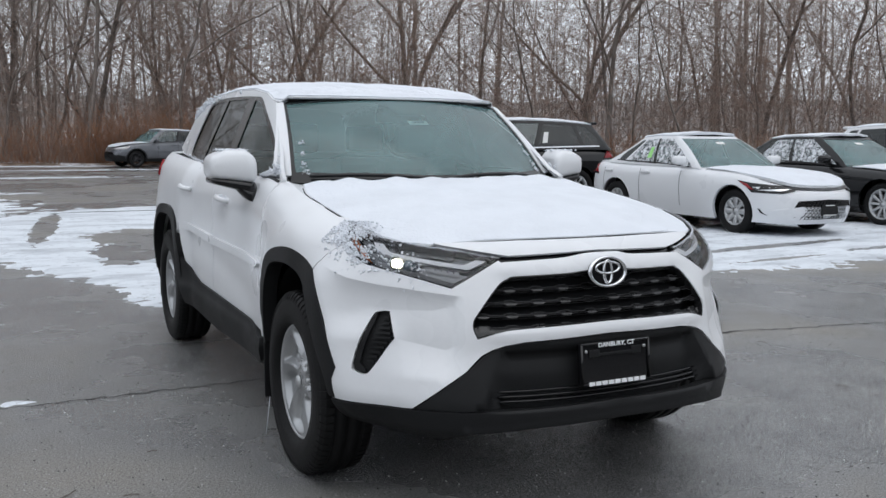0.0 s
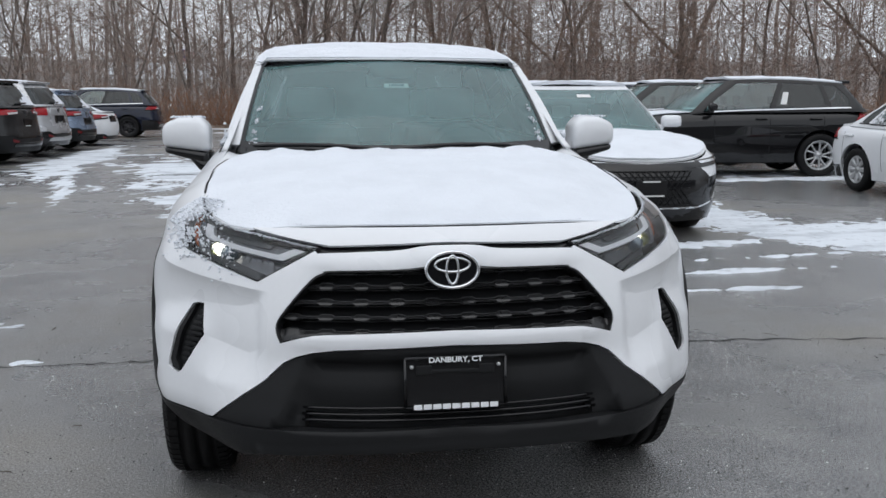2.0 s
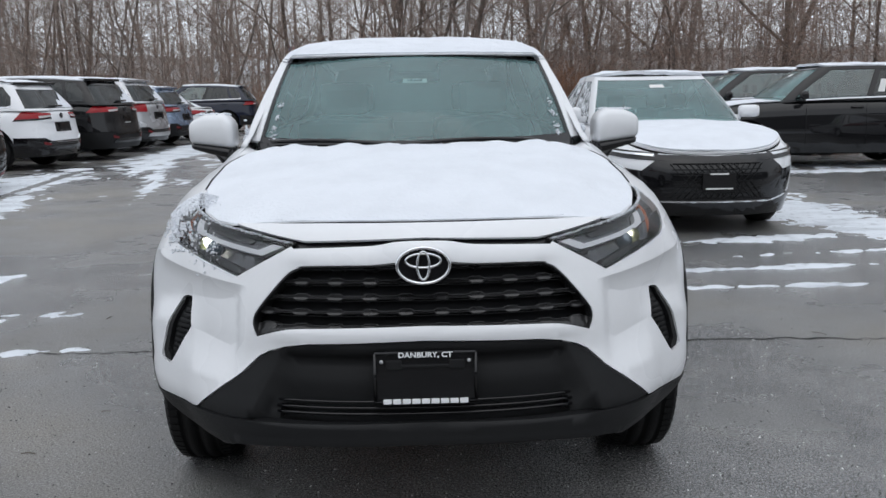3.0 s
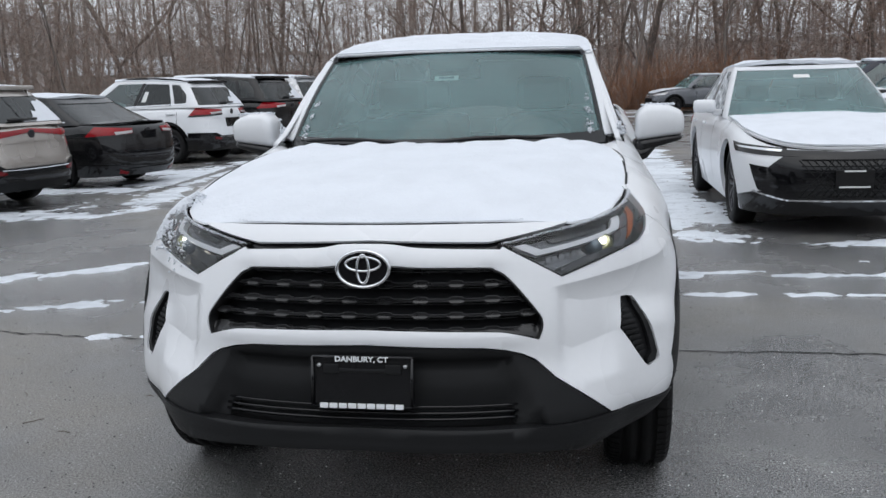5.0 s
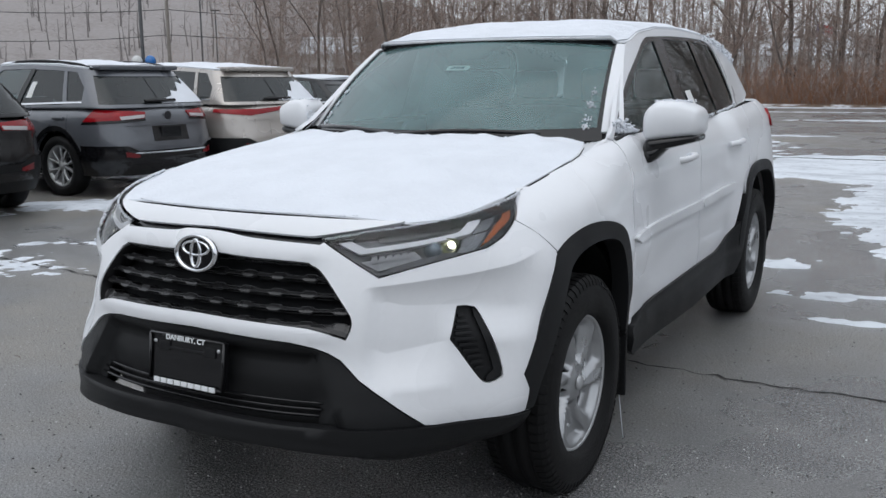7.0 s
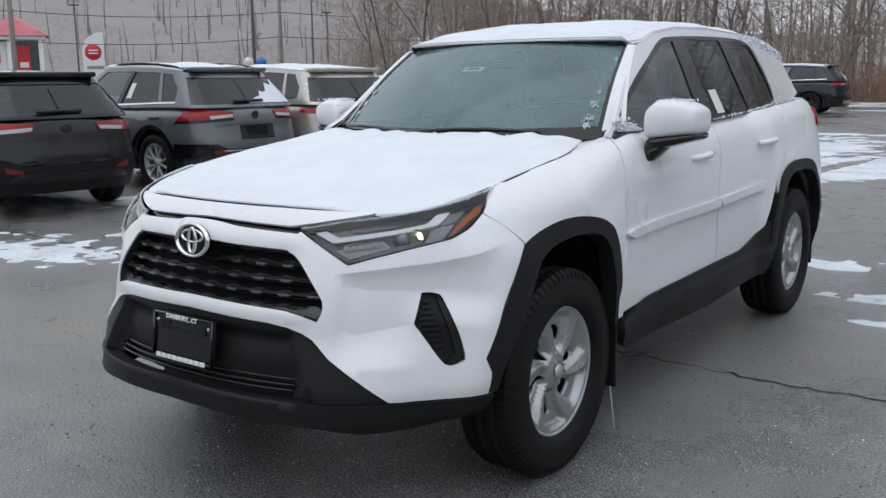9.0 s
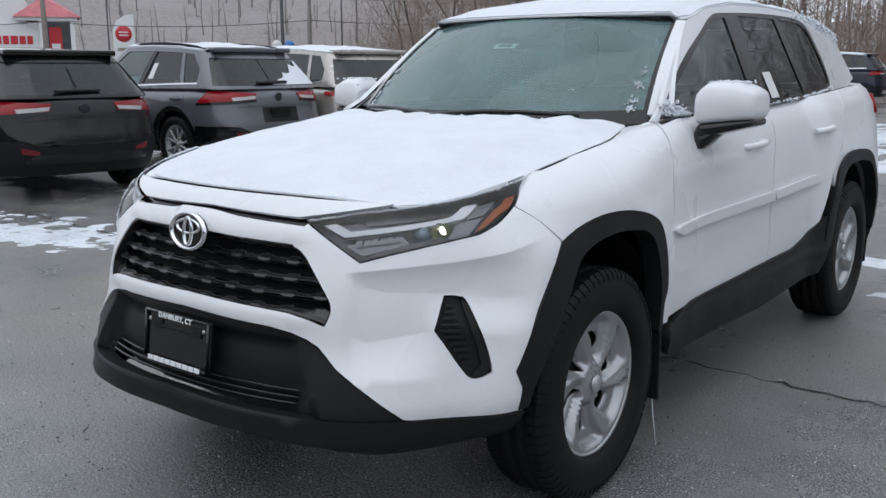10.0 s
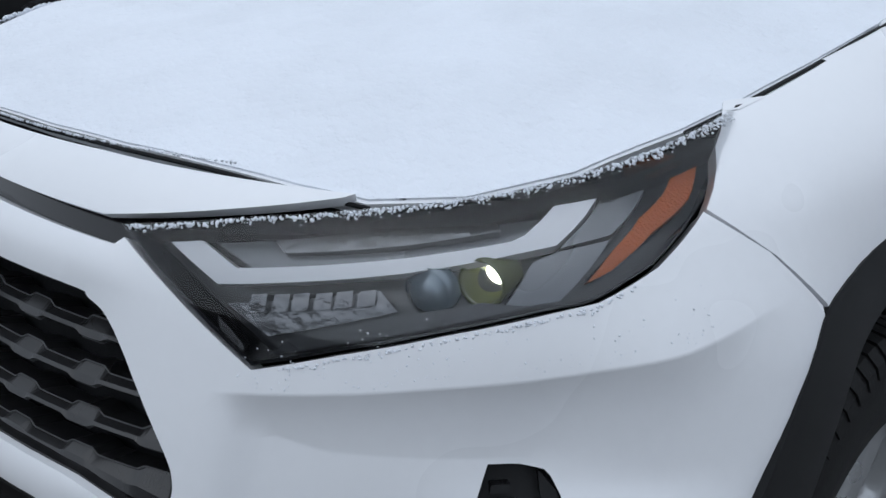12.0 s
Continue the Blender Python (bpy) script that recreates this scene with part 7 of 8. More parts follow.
# inside the cabin
dash = box(bmesh.new(), -0.72, 0.72, 1.40, 1.95, 0.92, 1.07, 0.05)
part("dashboard", dash, INTERIOR, hero)
part("cabin_floor", box(bmesh.new(), -0.74, 0.74, 1.40, 4.30, 0.30, 0.60), INTERIOR, hero)
part("cargo_cover", box(bmesh.new(), -0.70, 0.70, 3.45, 4.3, 1.0, 1.03), INTERIOR, hero)
ring_v, ring_f = [], []
for i in range(28):
    a = 2 * math.pi * i / 28
    for k in range(6):
        b = 2 * math.pi * k / 6
        r = 0.185 + 0.016 * math.cos(b)
        ring_v.append((r * math.cos(a), 0.016 * math.sin(b), r * math.sin(a)))
for i in range(28):
    for k in range(6):
        ring_f.append((i * 6 + k, i * 6 + (k + 1) % 6, ((i + 1) % 28) * 6 + (k + 1) % 6, ((i + 1) % 28) * 6 + k))
wheel_at = pose(0.37, 1.98, 1.05, -25, 0, 0)
sw = part("steering_wheel", mesh_of("rim", ring_v, ring_f), INTERIOR, hero, "", wheel_at)
part("hub", box(bmesh.new(), -0.17, 0.17, -0.01, 0.03, -0.045, 0.045, 0.015), INTERIOR, sw)
SEAT = material("grey_cloth_seat", (0.055, 0.057, 0.06), 0.9, dark=0.7, fine=300, bump=0.001)
for sx in (-0.37, 0.37):
    for sy in (2.42, 3.25):
        bm = bmesh.new()
        box(bm, sx - 0.25, sx + 0.25, sy, sy + 0.16, 0.62, 1.20, 0.06)
        box(bm, sx - 0.25, sx + 0.25, sy - 0.42, sy + 0.05, 0.55, 0.72, 0.05)
        seat = part("seat", bm, SEAT, hero)
        part("headrest", box(bmesh.new(), sx - 0.13, sx + 0.13, sy + 0.05, sy + 0.14, 1.23, 1.40, 0.04), SEAT, seat)
mirror_in = box(bmesh.new(), -0.12, 0.12, 1.93, 1.96, 1.39, 1.46, 0.015)
part("rear_view_mirror", mirror_in, GLOSS_BLACK, hero)
part("camera_housing", box(bmesh.new(), -0.11, 0.11, 1.86, 1.96, 1.45, 1.49, 0.015), GLOSS_BLACK, hero)
SHROUD = material("dotted_black_glass_edge", (0.030, 0.026, 0.027), 0.6, dark=0.8)
part("sensor_shroud", panel([(-0.34, 0.984), (0.34, 0.984), (0.17, 0.90), (0.15, 0.79), (-0.15, 0.79), (-0.17, 0.90)], screen, 0.05, 0, -0.010), SHROUD, hero)
note = part("windscreen_label", panel([(-0.085, 0.655), (0.085, 0.655), (0.085, 0.705), (-0.085, 0.705)], screen, 0.05, 0, -0.007), PAPER, hero, "white label stuck inside the windscreen")
INK = material("dark_ink", (0.05, 0.06, 0.08), 0.7)
for i, (a, w) in enumerate(((-0.055, 0.010), (-0.038, 0.022), (-0.010, 0.018), (0.014, 0.012), (0.030, 0.020))):
    part("ink_bar", panel([(a, 0.668), (a + w, 0.668), (a + w + 0.004, 0.692), (a + 0.004, 0.692)], screen, 0.05, 0, -0.0045), INK, note)
for f in (False,):
    part("window_label", panel([(2.66, 1.175), (2.76, 1.178), (2.735, 1.29), (2.635, 1.287)], cab_side, 0.05, 0, -0.004, flip=f), PAPER, hero, "white price sheet in the rear window")

# mirrors
MIRROR_SWELL = table([(0, 0.70), (0.03, 0.86), (0.09, 0.97), (0.2, 1.0), (0.85, 1.0), (0.93, 0.94), (0.975, 0.80), (0.995, 0.58), (1.0, 0.35)])


def mirror_shell(low, high, x0=0.815, x1=1.022, deep=1.0):
    """A boxy shell across the car: rounded sections from its inner to its outer end, between two height lines."""
    v, f, n, m = [], [], 20, 18
    for i in range(m):
        t = 0.5 - 0.5 * math.cos(math.pi * i / (m - 1))
        k = MIRROR_SWELL(t)
        lo, hi = low(t), high(t)
        for j in range(n):
            a = 2 * math.pi * j / n
            cy, cz = math.cos(a), math.sin(a)
            sy, sz = math.copysign(abs(cy) ** 0.52, cy), math.copysign(abs(cz) ** 0.42, cz)
            y = 1.79 + 0.045 * t + (0.125 if sy < 0 else 0.05) * sy * (0.35 + 0.65 * k) * deep
            v.append((x0 + (x1 - x0) * t, y, (lo + hi) / 2 + (hi - lo) / 2 * sz * k))
    for i in range(m - 1):
        for j in range(n):
            e = (j + 1) % n
            f.append((i * n + j, (i + 1) * n + j, (i + 1) * n + e, i * n + e))
    f += [tuple(range(n)), tuple(reversed(range((m - 1) * n, m * n)))]
    return v, f


def mirror_foot():
    """The black stalk: rounded sections that run from under the shell down to the door."""
    v, f, n = [], [], 14
    rows = ((1.118, 0.872, 1.785, 0.066, 0.070), (1.098, 0.864, 1.772, 0.066, 0.070), (1.074, 0.850, 1.752, 0.062, 0.066), (1.050, 0.840, 1.735, 0.050, 0.058), (1.024, 0.832, 1.724, 0.036, 0.046), (1.014, 0.828, 1.720, 0.018, 0.026))
    for z, x, y, rx, ry in rows:
        for j in range(n):
            a = 2 * math.pi * j / n
            c, q = math.cos(a), math.sin(a)
            v.append((x + rx * math.copysign(abs(c) ** 0.7, c), y + ry * math.copysign(abs(q) ** 0.7, q), z + 0.012 * c))
    for i in range(len(rows) - 1):
        for j in range(n):
            e = (j + 1) % n
            f.append((i * n + j, (i + 1) * n + j, (i + 1) * n + e, i * n + e))
    return v, f + [tuple(reversed(range(n))), tuple(range((len(rows) - 1) * n, len(rows) * n))]


def flip_mesh(vf, s):
    v, f = vf
    return ([(-p[0], p[1], p[2]) for p in v], [tuple(reversed(g)) for g in f]) if s < 0 else vf


for s in (1, -1):
    mir = part("mirror", mesh_of("mirror", *flip_mesh(mirror_shell(lambda t: 1.100 + 0.026 * t, table([(0, 1.232), (0.22, 1.262), (0.65, 1.258), (1, 1.228)])), s)), PAINT_WHITE, hero, "white door mirror with black foot")
    part("lower_cover", mesh_of("cover", *flip_mesh(mirror_shell(lambda t: 1.052 + 0.052 * t, lambda t: 1.114 + 0.020 * t, 0.822, 1.014, 0.95), s)), GLOSS_BLACK, mir)
    foot = mirror_foot()
    part("foot", mesh_of("foot", *flip_mesh(foot, s)), GLOSS_BLACK, mir)
    sig = tube([(0.91, 1.726, 1.114), (0.97, 1.735, 1.121), (1.012, 1.775, 1.128)], [0.004, 0.006, 0.004], 6)
    part("signal_strip", mesh_of("signal", *flip_mesh(sig, s)), CHROME, mir)
    for hy in (2.24, 3.10):
        q = Vector(HS(U(hy), 1.0 + 0.02 * (hy - 2.2)))
        pts = [(s * (q.x + dx), hy + dy, q.z + dz) for dy, dx, dz in ((-0.10, -0.004, -0.006), (-0.075, 0.022, -0.002), (0.0, 0.032, 0.002), (0.075, 0.026, 0.004), (0.10, -0.004, 0.004))]
        part("door_handle", mesh_of("handle", *tube(smooth_line(pts, 4, False), 0.014, 8)), PAINT_WHITE, hero)

# ---- headlights ----
LENS = glass("lamp_lens_glass", (0.93, 0.94, 0.95), 0.0, 1.5)
BOWL = material("dark_lamp_bowl", (0.048, 0.050, 0.054), 0.28, dark=0.6, coat=0.4)
BOWL_GREY = material("grey_lamp_trim", (0.19, 0.198, 0.212), 0.3, metal=0.4, dark=0.8)
LIGHT_BAR = material("frosted_light_bar", (0.86, 0.87, 0.90), 0.35, dark=0.95)
AMBER = material("amber_reflector", (0.50, 0.115, 0.02), 0.25, dark=0.7, fine=120, bump=0.002, bump_scale=250)
REFLECT = material("faceted_reflector", (0.22, 0.225, 0.235), 0.2, metal=0.8, dark=0.5, fine=90, bump=0.003, bump_scale=70)
LIT_WHITE = glow("bright_lit_lamp", (1.0, 0.98, 0.84), 14.0)
LIT = glow("lit_lamp", (1.0, 0.97, 0.74), 7.0)
YELLOW_LENS = material("yellow_tinted_lens", (0.14, 0.155, 0.07), 0.08, dark=0.7, coat=1.0)
BLUE_LENS = material("blue_tinted_lens", (0.13, 0.18, 0.22), 0.06, metal=0.3, dark=0.7, coat=1.0)
for f in (False, True):
    s = -1 if f else 1
    head = part("headlight", panel([(0.70 + (u - 0.70) * 1.015, 0.915 + (z - 0.915) * 1.04) for u, z in LAMP], HS, 0.03, 0.004, -0.062, flip=f), BOWL, hero, "wedge-shaped headlight with white light bar, lit")
    rim_in = [(0.75 + (u - 0.75) * 0.991, 0.915 + (z - 0.915) * 0.962) for u, z in LAMP]
    part("seal", panel(LAMP, HS, 0.03, 0.05, -0.004, holes=(rim_in,), flip=f), GLOSS_BLACK, head)
    part("lens", panel(LAMP, HS, 0.03, 0.0, 0.001, flip=f), LENS, head)
    bar = [(0.452, 0.909), (0.494, 0.916), (0.537, 0.897), (0.723, 0.920), (0.845, 0.936), (0.862, 0.941), (0.910, 0.963), (0.961, 0.968), (0.890, 0.932), (0.720, 0.907), (0.515, 0.880)]
    part("light_bar", panel(bar, HS, 0.03, 0.018, -0.022, flip=f), LIGHT_BAR, head, "white frosted light bar")
    part("upper_panel", panel([(0.545, 0.902), (0.72, 0.923), (0.85, 0.940), (0.895, 0.962), (0.735, 0.948), (0.57, 0.931), (0.50, 0.920)], HS, 0.03, 0.01, -0.040, flip=f), BOWL_GREY, head)
    part("upper_strip", panel([(0.590, 0.918), (0.72, 0.933), (0.842, 0.948), (0.842, 0.956), (0.70, 0.944), (0.581, 0.928)], HS, 0.04, 0.010, -0.030, flip=f), REFLECT, head)
    part("lower_reflector", panel([(0.512, 0.863), (0.690, 0.894), (0.708, 0.874), (0.566, 0.838)], HS, 0.03, 0.012, -0.044, flip=f), REFLECT, head)
    for k in range(6):
        a = 0.545 + 0.024 * k
        part("facet", panel([(a, 0.858 + 0.0036 * k), (a + 0.019, 0.861 + 0.0036 * k), (a + 0.022, 0.879 + 0.003 * k), (a + 0.004, 0.876 + 0.003 * k)], HS, 0.04, 0.016, -0.034 - 0.004 * (k % 2), flip=f), REFLECT, head)
    part("grey_wedge", panel([(0.963, 0.967), (1.030, 0.976), (0.956, 0.942), (0.895, 0.932)], HS, 0.03, 0.014, -0.028, flip=f), BOWL_GREY, head)
    part("dark_wedge", panel([(0.862, 0.921), (0.893, 0.930), (0.954, 0.939), (0.880, 0.884), (0.820, 0.876)], HS, 0.03, 0.014, -0.032, flip=f), BOWL_GREY, head)
    part("amber_marker", panel([(1.058, 0.976), (1.085, 0.987), (1.135, 0.994), (1.085, 0.970), (1.014, 0.946), (0.945, 0.912), (0.915, 0.902), (0.955, 0.931), (1.005, 0.958)], HS, 0.02, 0.014, -0.036, flip=f), AMBER, head, "amber side reflector")
    part("lower_shelf", panel([(0.575, 0.823), (0.66, 0.843), (0.76, 0.863), (0.85, 0.879), (0.80, 0.884), (0.70, 0.868), (0.60, 0.842)], HS, 0.03, 0.01, -0.030, flip=f), BOWL, head)
    for (u, z, r, mat) in ((0.797, 0.899, 0.0215, YELLOW_LENS), (0.738, 0.889, 0.0215, BLUE_LENS)):
        p, n = normal_at(HS, u, z)
        ahead = Vector((0.22, -1.0, -0.04)).normalized()
        m = Matrix.Translation(p - n * 0.030 - ahead * 0.012) @ ahead.to_track_quat("X", "Z").to_matrix().to_4x4()
        if mat is YELLOW_LENS:
            v, fc = lathe([(-0.030, r * 1.16), (0.004, r * 1.16), (0.008, r * 1.08), (0.004, r * 0.96), (-0.026, r * 0.84), (-0.031, 0.0)], 28)
        else:
            v, fc = lathe([(-0.012, r * 1.18), (0.004, r * 1.15), (0.004, r), (0.012, r * 0.8), (0.017, r * 0.45), (0.019, 0.0)], 28)
        pr = part("projector", mesh_of("projector", *flip_mesh(([m @ Vector(q) for q in v], fc), s)), mat, head)
        if mat is YELLOW_LENS:
            wide_, deep_ = (0.92, 0.022) if f else (0.62, 0.028)
            v, fc = lathe([(-deep_ - 0.004, r * wide_), (-deep_ + 0.002, r * wide_ * 0.9), (-deep_ + 0.007, r * wide_ * 0.45), (-deep_ + 0.008, 0.0)], 20)
            part("bulb", mesh_of("bulb", *flip_mesh(([m @ Vector(q) for q in v], fc), s)), LIT_WHITE if f else LIT, pr)

# ---- wheels of the suv: bladed silver covers on grooved tyres ----
BLADES, COVER_R = 6, 0.222


def cover_surface(y, z):
    """A shallow dish: broad raised spokes that swirl, and pockets between them that climb to the rim."""
    r, a = math.hypot(y, z), math.atan2(z, y)
    p = ((a - 0.55 * r / COVER_R) * BLADES / (2 * math.pi)) % 1.0
    spoke = ease(p, 0.0, 0.15) * (1 - ease(p, 0.36, 0.54))
    ring = ease(r, 0.052, 0.085) * (1 - ease(r, 0.185, 0.212))
    fold = 0.007 * ease(p, 0.10, 0.40)
    return (0.078 - 0.008 * ease(r, 0.02, 0.05) + 0.012 * ease(r, 0.06, 0.20) - (0.030 * (1 - spoke) + fold * spoke) * ring, y, z)


def cover_openings():
    out = []
    for k in range(BLADES):
        loop = []
        for r, p in ((0.064, 0.74), (0.080, 0.60), (0.106, 0.53), (0.138, 0.51), (0.156, 0.57), (0.160, 0.80), (0.152, 0.95), (0.120, 0.985), (0.086, 0.97), (0.066, 0.88)):
            a = 2 * math.pi * (k + p) / BLADES + 0.55 * r / COVER_R
            loop.append((r * math.cos(a), r * math.sin(a)))
        out.append(smooth_line(loop, 2))
    return out


def hero_tyre(radius, width, rim):
    h = width / 2
    prof = [(-h * 0.74, rim), (-h * 0.96, rim + 0.012), (-h * 1.0, rim + 0.05), (-h * 0.985, radius - 0.05), (-h * 0.90, radius - 0.020), (-h * 0.80, radius - 0.007)]
    for g in (-0.45, 0.0, 0.45):
        prof += [(h * (g - 0.07), radius - 0.0005), (h * (g - 0.055), radius - 0.008), (h * (g + 0.055), radius - 0.008), (h * (g + 0.07), radius - 0.0005)]
    prof += [(h * 0.80, radius - 0.007), (h * 0.90, radius - 0.020), (h * 0.985, radius - 0.05), (h * 1.0, rim + 0.05), (h * 0.96, rim + 0.012), (h * 0.74, rim)]
    return mesh_of("tyre", *lathe(prof, 80))


def shoulder_blocks(radius, width, count=72):
    h, v, f = width / 2, [], []
    for i in range(count):
        for s in (-1, 1):
            a0, a1 = 2 * math.pi * (i + 0.08) / count, 2 * math.pi * (i + 0.80) / count
            k = len(v)
            for a in (a0, a1):
                for x, r in ((0.54, radius + 0.0015), (0.80, radius - 0.003), (0.925, radius - 0.018), (0.965, radius - 0.034), (0.90, radius - 0.034), (0.54, radius - 0.010)):
                    v.append((s * h * x, r * math.cos(a), r * math.sin(a)))
            g = [tuple(k + q for q in (j, (j + 1) % 6, 6 + (j + 1) % 6, 6 + j)) for j in range(6)] + [tuple(k + j for j in range(6)), tuple(k + 6 + j for j in reversed(range(6)))]
            f += [tuple(reversed(q)) if s < 0 else q for q in g]
    return mesh_of("tread", v, f, False)


H_TYRE, H_TREAD = hero_tyre(0.361, 0.225, 0.226), shoulder_blocks(0.361, 0.225)
H_RIM = panel([(COVER_R * math.cos(2 * math.pi * i / 64), COVER_R * math.sin(2 * math.pi * i / 64)) for i in range(64)], cover_surface, 0.009, 0.022, holes=cover_openings(), weld=True)
H_LIP = mesh_of("lip", *lathe([(0.066, 0.230), (0.080, 0.229), (0.087, 0.224), (0.083, 0.217), (0.070, 0.214)], 64))
H_BACK = mesh_of("back", *lathe([(0.02, 0.0), (0.02, 0.21), (-0.05, 0.222)], 40))
COVER_SILVER = material("silver_wheel_cover", (0.42, 0.43, 0.44), 0.30, metal=0.75, dark=0.9)
nut_v, nut_f = lathe([(0.0, 0.012), (0.020, 0.012), (0.026, 0.008), (0.027, 0.0)], 14)
H_NUT = mesh_of("nut", nut_v, nut_f)
H_CAP = mesh_of("cap", *lathe([(0.0, 0.026), (0.006, 0.024), (0.010, 0.012), (0.011, 0.0)], 24))
for s in (1, -1):
    for y in (0.93, 3.62):
        w = part("wheel", H_TYRE, RUBBER, hero, "black tyre with silver bladed wheel cover", pose(s * 0.786, y, 0.358, 0, 0, 0 if s > 0 else 180) @ pose(0, 0, 0, 14 if y < 2 else 40, 0, 0))
        tagged(part("tread", H_TREAD, RUBBER, w), kind="stuff")
        part("wheel_cover", H_RIM, COVER_SILVER, w, "silver bladed wheel cover")
        part("rim_lip", H_LIP, RIM_SILVER, w)
        part("wheel_well", H_BACK, INTERIOR, w)
        part("centre_cap", H_CAP, RIM_SILVER, w, m=pose(0.080, 0, 0))
        for k in range(5):
            a = 2 * math.pi * k / 5
            part("nut", H_NUT, RIM_SILVER, w, m=pose(0.041, 0.057 * math.cos(a), 0.057 * math.sin(a)))
        liner = [(x, 0.43 * math.cos(a), 0.43 * math.sin(a)) for a in np.linspace(-0.12, math.pi + 0.12, 24) for x in (0.045, -0.30)]
        part("wheel_liner", mesh_of("liner", liner, [(2 * i, 2 * i + 1, 2 * i + 3, 2 * i + 2) for i in range(23)]), TRIM, hero, m=pose(s * 0.80, y, 0.40, 0, 0, 0 if s > 0 else 180))
        part("inner_wall", box(bmesh.new(), s * 0.45 - 0.02, s * 0.45 + 0.02, y - 0.42, y + 0.42, 0.3, 0.9), INTERIOR, hero)
    part("ice_thread", mesh_of("thread", *tube([(s * 0.875, 1.312, 0.21), (s * 0.882, 1.318, 0.13), (s * 0.892, 1.325, 0.03)], 0.0022, 5)), SNOW, hero, "thin icicle hanging from the mud flap")
    part("mud_flap", box(bmesh.new(), min(s * 0.70, s * 0.90), max(s * 0.70, s * 0.90), 1.305, 1.318, 0.20, 0.52, 0.004), TRIM, hero)
    part("mud_flap", box(bmesh.new(), min(s * 0.70, s * 0.88), max(s * 0.70, s * 0.88), 4.03, 4.043, 0.22, 0.52, 0.004), TRIM, hero)
part("underbody", box(bmesh.new(), -0.55, 0.55, 0.35, 4.3, 0.24, 0.36, 0.02), TRIM, hero)

# ---- snow lying on the suv ----
def lump(x, y, a, b=0.0):
    return a * (0.6 + 0.6 * noise.noise(Vector((x * 4.0, y * 4.0, 1.3)))) + b * noise.noise(Vector((x * 17.0, y * 17.0, 5.1))) + 0.3 * b * noise.noise(Vector((x * 60.0, y * 60.0, 2.2)))


def hood_snow(x, y):
    s = abs(x) / hood_edge_x(y)
    thick = 0.0025 + lump(x, y, 0.006, 0.004) * ease(y, 0.30, 0.55) * (1 - ease(s, 0.80, 0.98))
    back = ease(y, 1.13, 1.24) * (1 - ease(s, 0.78, 0.96)) * max(0.0, 0.010 + 0.016 * noise.noise(Vector((x * 9.0, y * 9.0, 8.0))))
    return (x, y, hood_z(x, y) + max(thick, 0.002) + back)


snow_right = [(0, 0.2455), (0.15, 0.2515), (0.28, 0.2685), (0.40, 0.297), (0.50, 0.3255), (0.5695, 0.353), (0.636, 0.416), (0.691, 0.509), (0.725, 0.641), (0.736, 0.726), (0.743, 0.89), (0.742, 1.04), (0.740, 1.12), (0.732, 1.21), (0.708, 1.31), (0.680, 1.41)]
rear_edge = [(x, 1.30 + 0.20 * (x / 0.69) ** 2 - 0.02 + 0.022 * noise.noise(Vector((x * 14.0, 3.0, 0)))) for x in np.linspace(0.66, -0.66, 70)]
hood_outline = [p for p in snow_right] + rear_edge + [(-x, y) for x, y in reversed(snow_right) if x > 0]
ob = part("bonnet_snow", panel(hood_outline, hood_snow, 0.022, 0.006), SNOW)
tagged(ob, "thin powdery snow covering the white bonnet", "snow", kind="stuff")


def roof_snow(x, y):
    edge = min(ease(0.60 - abs(x), 0.0, 0.05), ease(y - 1.885 - 0.105 * (x / 0.6) ** 2, 0.0, 0.05))
    return (x, y, roof_z(x, y) + 0.004 + (0.004 + lump(x, y, 0.013, 0.005)) * (0.2 + 0.8 * edge))


rs = [(x * 0.985, y + 0.008) for x, y in roof_half()[:-2]] + [(0.42, 4.27), (0, 4.29)]
ob = part("roof_snow", panel(mirrored(rs), roof_snow, 0.04, 0.02), SNOW)
tagged(ob, "blanket of snow along the suv's roof", "snow", kind="stuff")


def clumps(name, label, places, seed):
    """Small grains and lumps of snow at given places with radii."""
    r = np.random.default_rng(seed)
    v, f = [], []
    ico = bmesh.new()
    bmesh.ops.create_icosphere(ico, subdivisions=1, radius=1.0)
    base = [np.array(q.co) for q in ico.verts]
    tri = [tuple(q.index for q in g.verts) for g in ico.faces]
    ico.free()
    for p, rad in places:
        k = len(v)
        sc = rad * r.uniform(0.6, 1.3, 3)
        for q in base:
            v.append(np.array(p) + q * sc * r.uniform(0.75, 1.25))
        f += [tuple(k + i for i in g) for g in tri]
    ob = part(name, mesh_of("clumps", v, f), SNOW)
    return tagged(ob, label, "snow", kind="stuff")


rg = np.random.default_rng(21)
spots_ = []
top_line = [(0.415, 0.9125), (0.57, 0.9335), (0.735, 0.949), (0.865, 0.962), (0.98, 0.9775), (1.115, 0.997), (1.20, 1.009)]
for s in (1, -1):
    for _ in range(900):
        t = rg.uniform(0.41, 1.2)
        z = float(np.interp(t, [p[0] for p in top_line], [p[1] for p in top_line])) - abs(rg.normal(0, 0.0022))
        p, n = normal_at(HS, t, z)
        p = p + n * 0.002
        spots_.append(((s * p.x, p.y, p.z), rg.uniform(0.0006, 0.0019)))
    for _ in range(160):
        t = rg.uniform(0.60, 0.95)
        p, n = normal_at(HS, t, float(np.interp(t, [q[0] for q in LAMP[1:8]], [q[1] for q in LAMP[1:8]])) - 0.006 - abs(rg.normal(0, 0.002)))
        spots_.append(((s * p.x, p.y, p.z), rg.uniform(0.0008, 0.0018)))
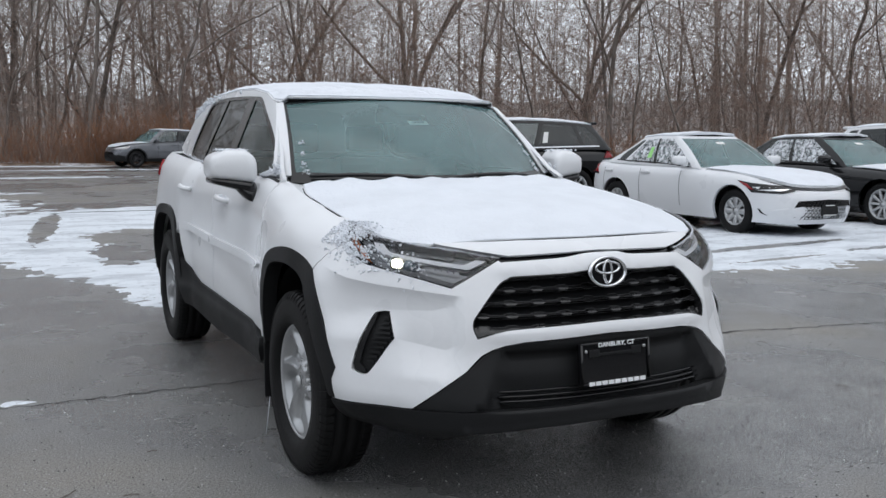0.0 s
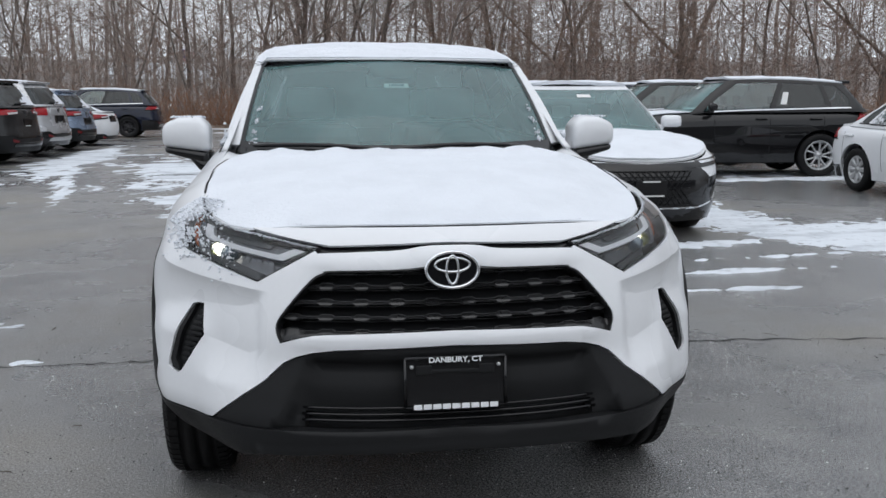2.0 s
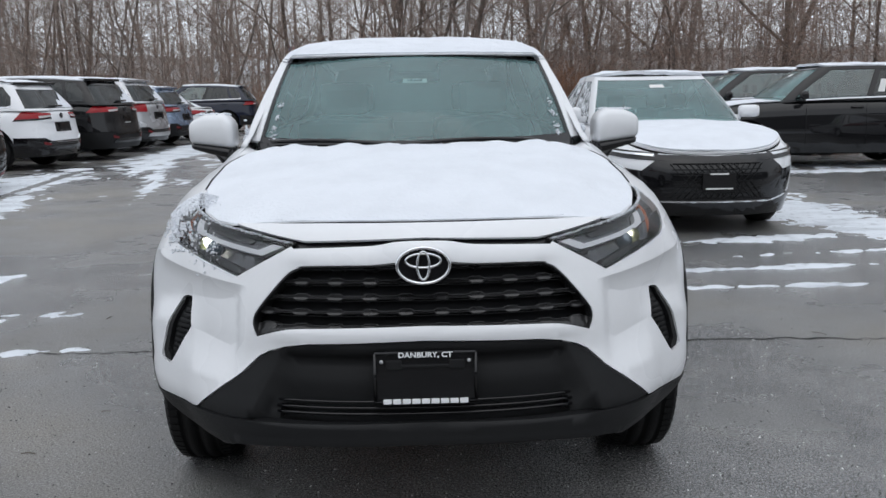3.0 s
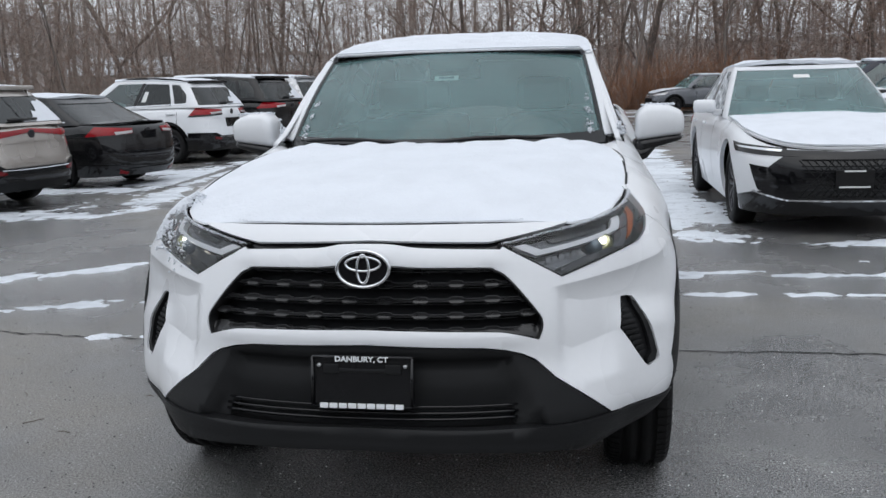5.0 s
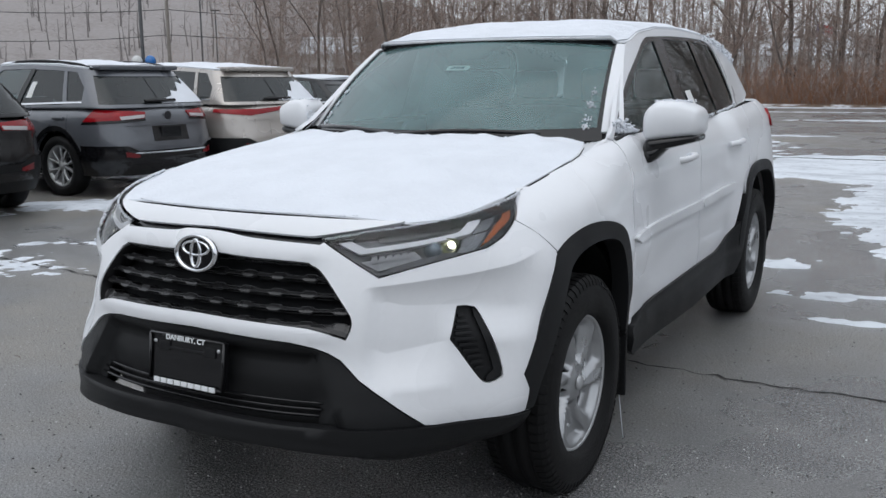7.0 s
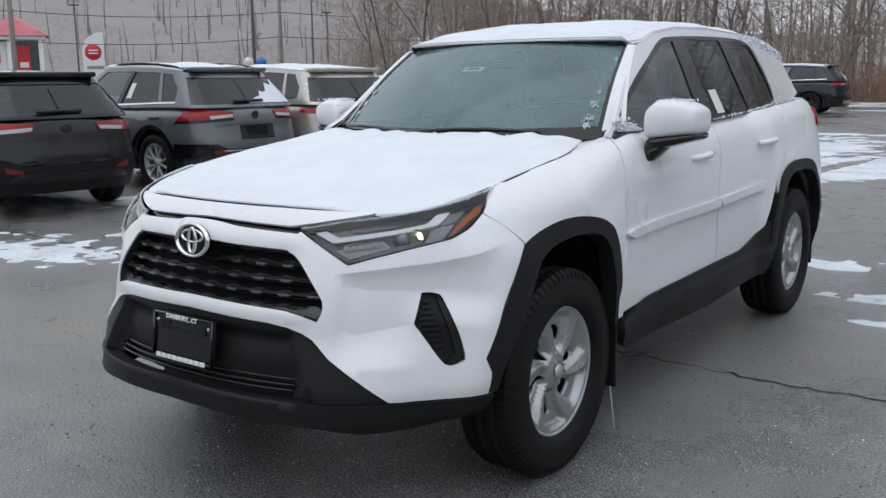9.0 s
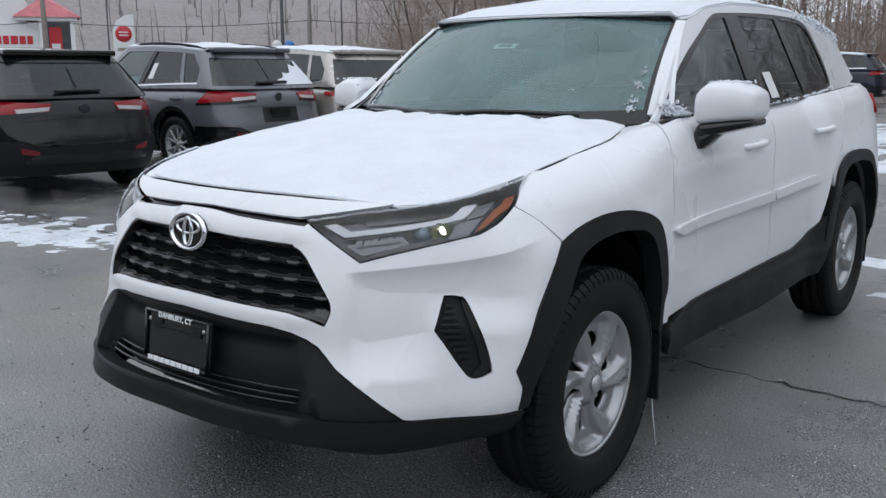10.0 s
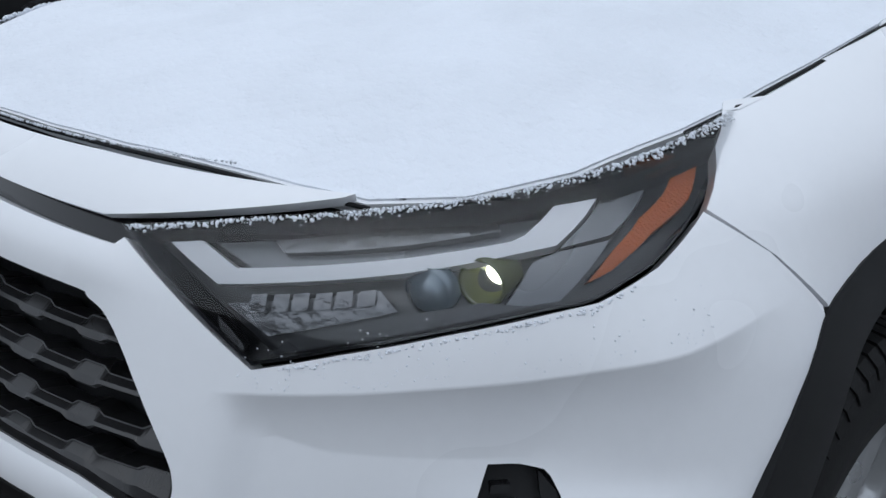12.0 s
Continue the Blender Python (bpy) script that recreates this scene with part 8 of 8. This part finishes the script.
for _ in range(420):
    x = rg.uniform(-0.55, 0.55)
    p, n = normal_at(HS, x, 0.9685)
    spots_.append(((p.x, p.y - 0.001, p.z + 0.001), rg.uniform(0.0007, 0.0022)))
clumps("snow_grains", "grains of snow caught along the lamp and bonnet edges", spots_, 22)
spots_ = []
for _ in range(5600):
    t, z = rg.uniform(0.66, 1.22), 0.0
    z = float(np.interp(t, [0.66, 0.9, 1.05, 1.22], [0.86, 0.895, 0.945, 1.0])) + rg.normal(0.01, 0.028)
    if rg.random() < (0.10 + 0.90 * ease(t, 0.82, 1.1)) * (0.5 + 0.9 * noise.noise(Vector((t * 22, z * 30, 4.0)))):
        p, n = normal_at(HS, t, min(z, 1.01))
        p = p + n * 0.002
        spots_.append(((-p.x, p.y, p.z), rg.uniform(0.0010, 0.0050)))
for _ in range(300):
    t = rg.uniform(0.56, 1.02)
    p, n = normal_at(HS, t, crease_a(t) + 0.004 + abs(rg.normal(0, 0.022)))
    spots_.append(((p.x * (1 if rg.random() < 0.6 else -1), p.y - 0.0005, p.z), rg.uniform(0.0004, 0.0011)))
clumps("snow_splatter", "wet snow stuck to the headlight and wing", spots_, 23)
spots_ = []
for s in (1, -1):
    for _ in range(160):
        spots_.append(((s * rg.uniform(0.84, 0.98), 1.79 + rg.normal(0, 0.03), 1.2575 + rg.normal(0, 0.0015)), rg.uniform(0.002, 0.006)))
    for _ in range(150):
        q = rg.uniform(0, 1)
        spots_.append(((s * (0.735 + 0.035 * q), 1.60 + 0.16 * q + rg.normal(0, 0.02), 1.14 + abs(rg.normal(0, 0.035)) * (1 - q)), rg.uniform(0.003, 0.010)))
    for _ in range(420):
        y = 4.25 - abs(rg.normal(0, 0.45))
        spots_.append(((s * (side_x(y, rail_z(y)) + rg.normal(0, 0.010)), y, rail_z(y) + rg.normal(-0.004, 0.014)), rg.uniform(0.003, 0.009)))
    for _ in range(70):
        v_ = float(rg.choice((0.10, 0.17, 0.30, 0.42))) + rg.normal(0, 0.016)
        p = screen(0.915 + 0.03 * (v_ - 0.2) + 0.012 * rg.normal(), min(max(v_, 0.05), 0.7))
        spots_.append(((s * p[0], p[1], p[2] + 0.001), rg.uniform(0.0015, 0.005)))
    for y in rg.uniform(1.9, 3.6, 130):
        spots_.append(((s * (side_x(y, h_top(y)) + 0.012), y, h_top(y) + rg.normal(0.0, 0.003)), rg.uniform(0.002, 0.006) * (0.5 + ease(y, 2.2, 3.2))))
    for hy in (2.24, 3.10):
        for _ in range(36):
            spots_.append(((s * (HS(U(hy), 1.0)[0] + 0.020 + rg.normal(0, 0.004)), hy + rg.normal(0, 0.045), 1.012 + rg.normal(0, 0.004)), rg.uniform(0.002, 0.006)))
for _ in range(700):
    x = rg.uniform(-0.68, 0.68)
    y = 1.275 + 0.24 * (x / 0.69) ** 2 + rg.normal(-0.012, 0.014)
    spots_.append(((x, y, hood_z(x, 1.24) + 0.004 + 0.006 * rg.random()), rg.uniform(0.002, 0.009)))
clumps("snow_clumps", "lumps of snow on mirrors, wipers and window corners", spots_, 24)
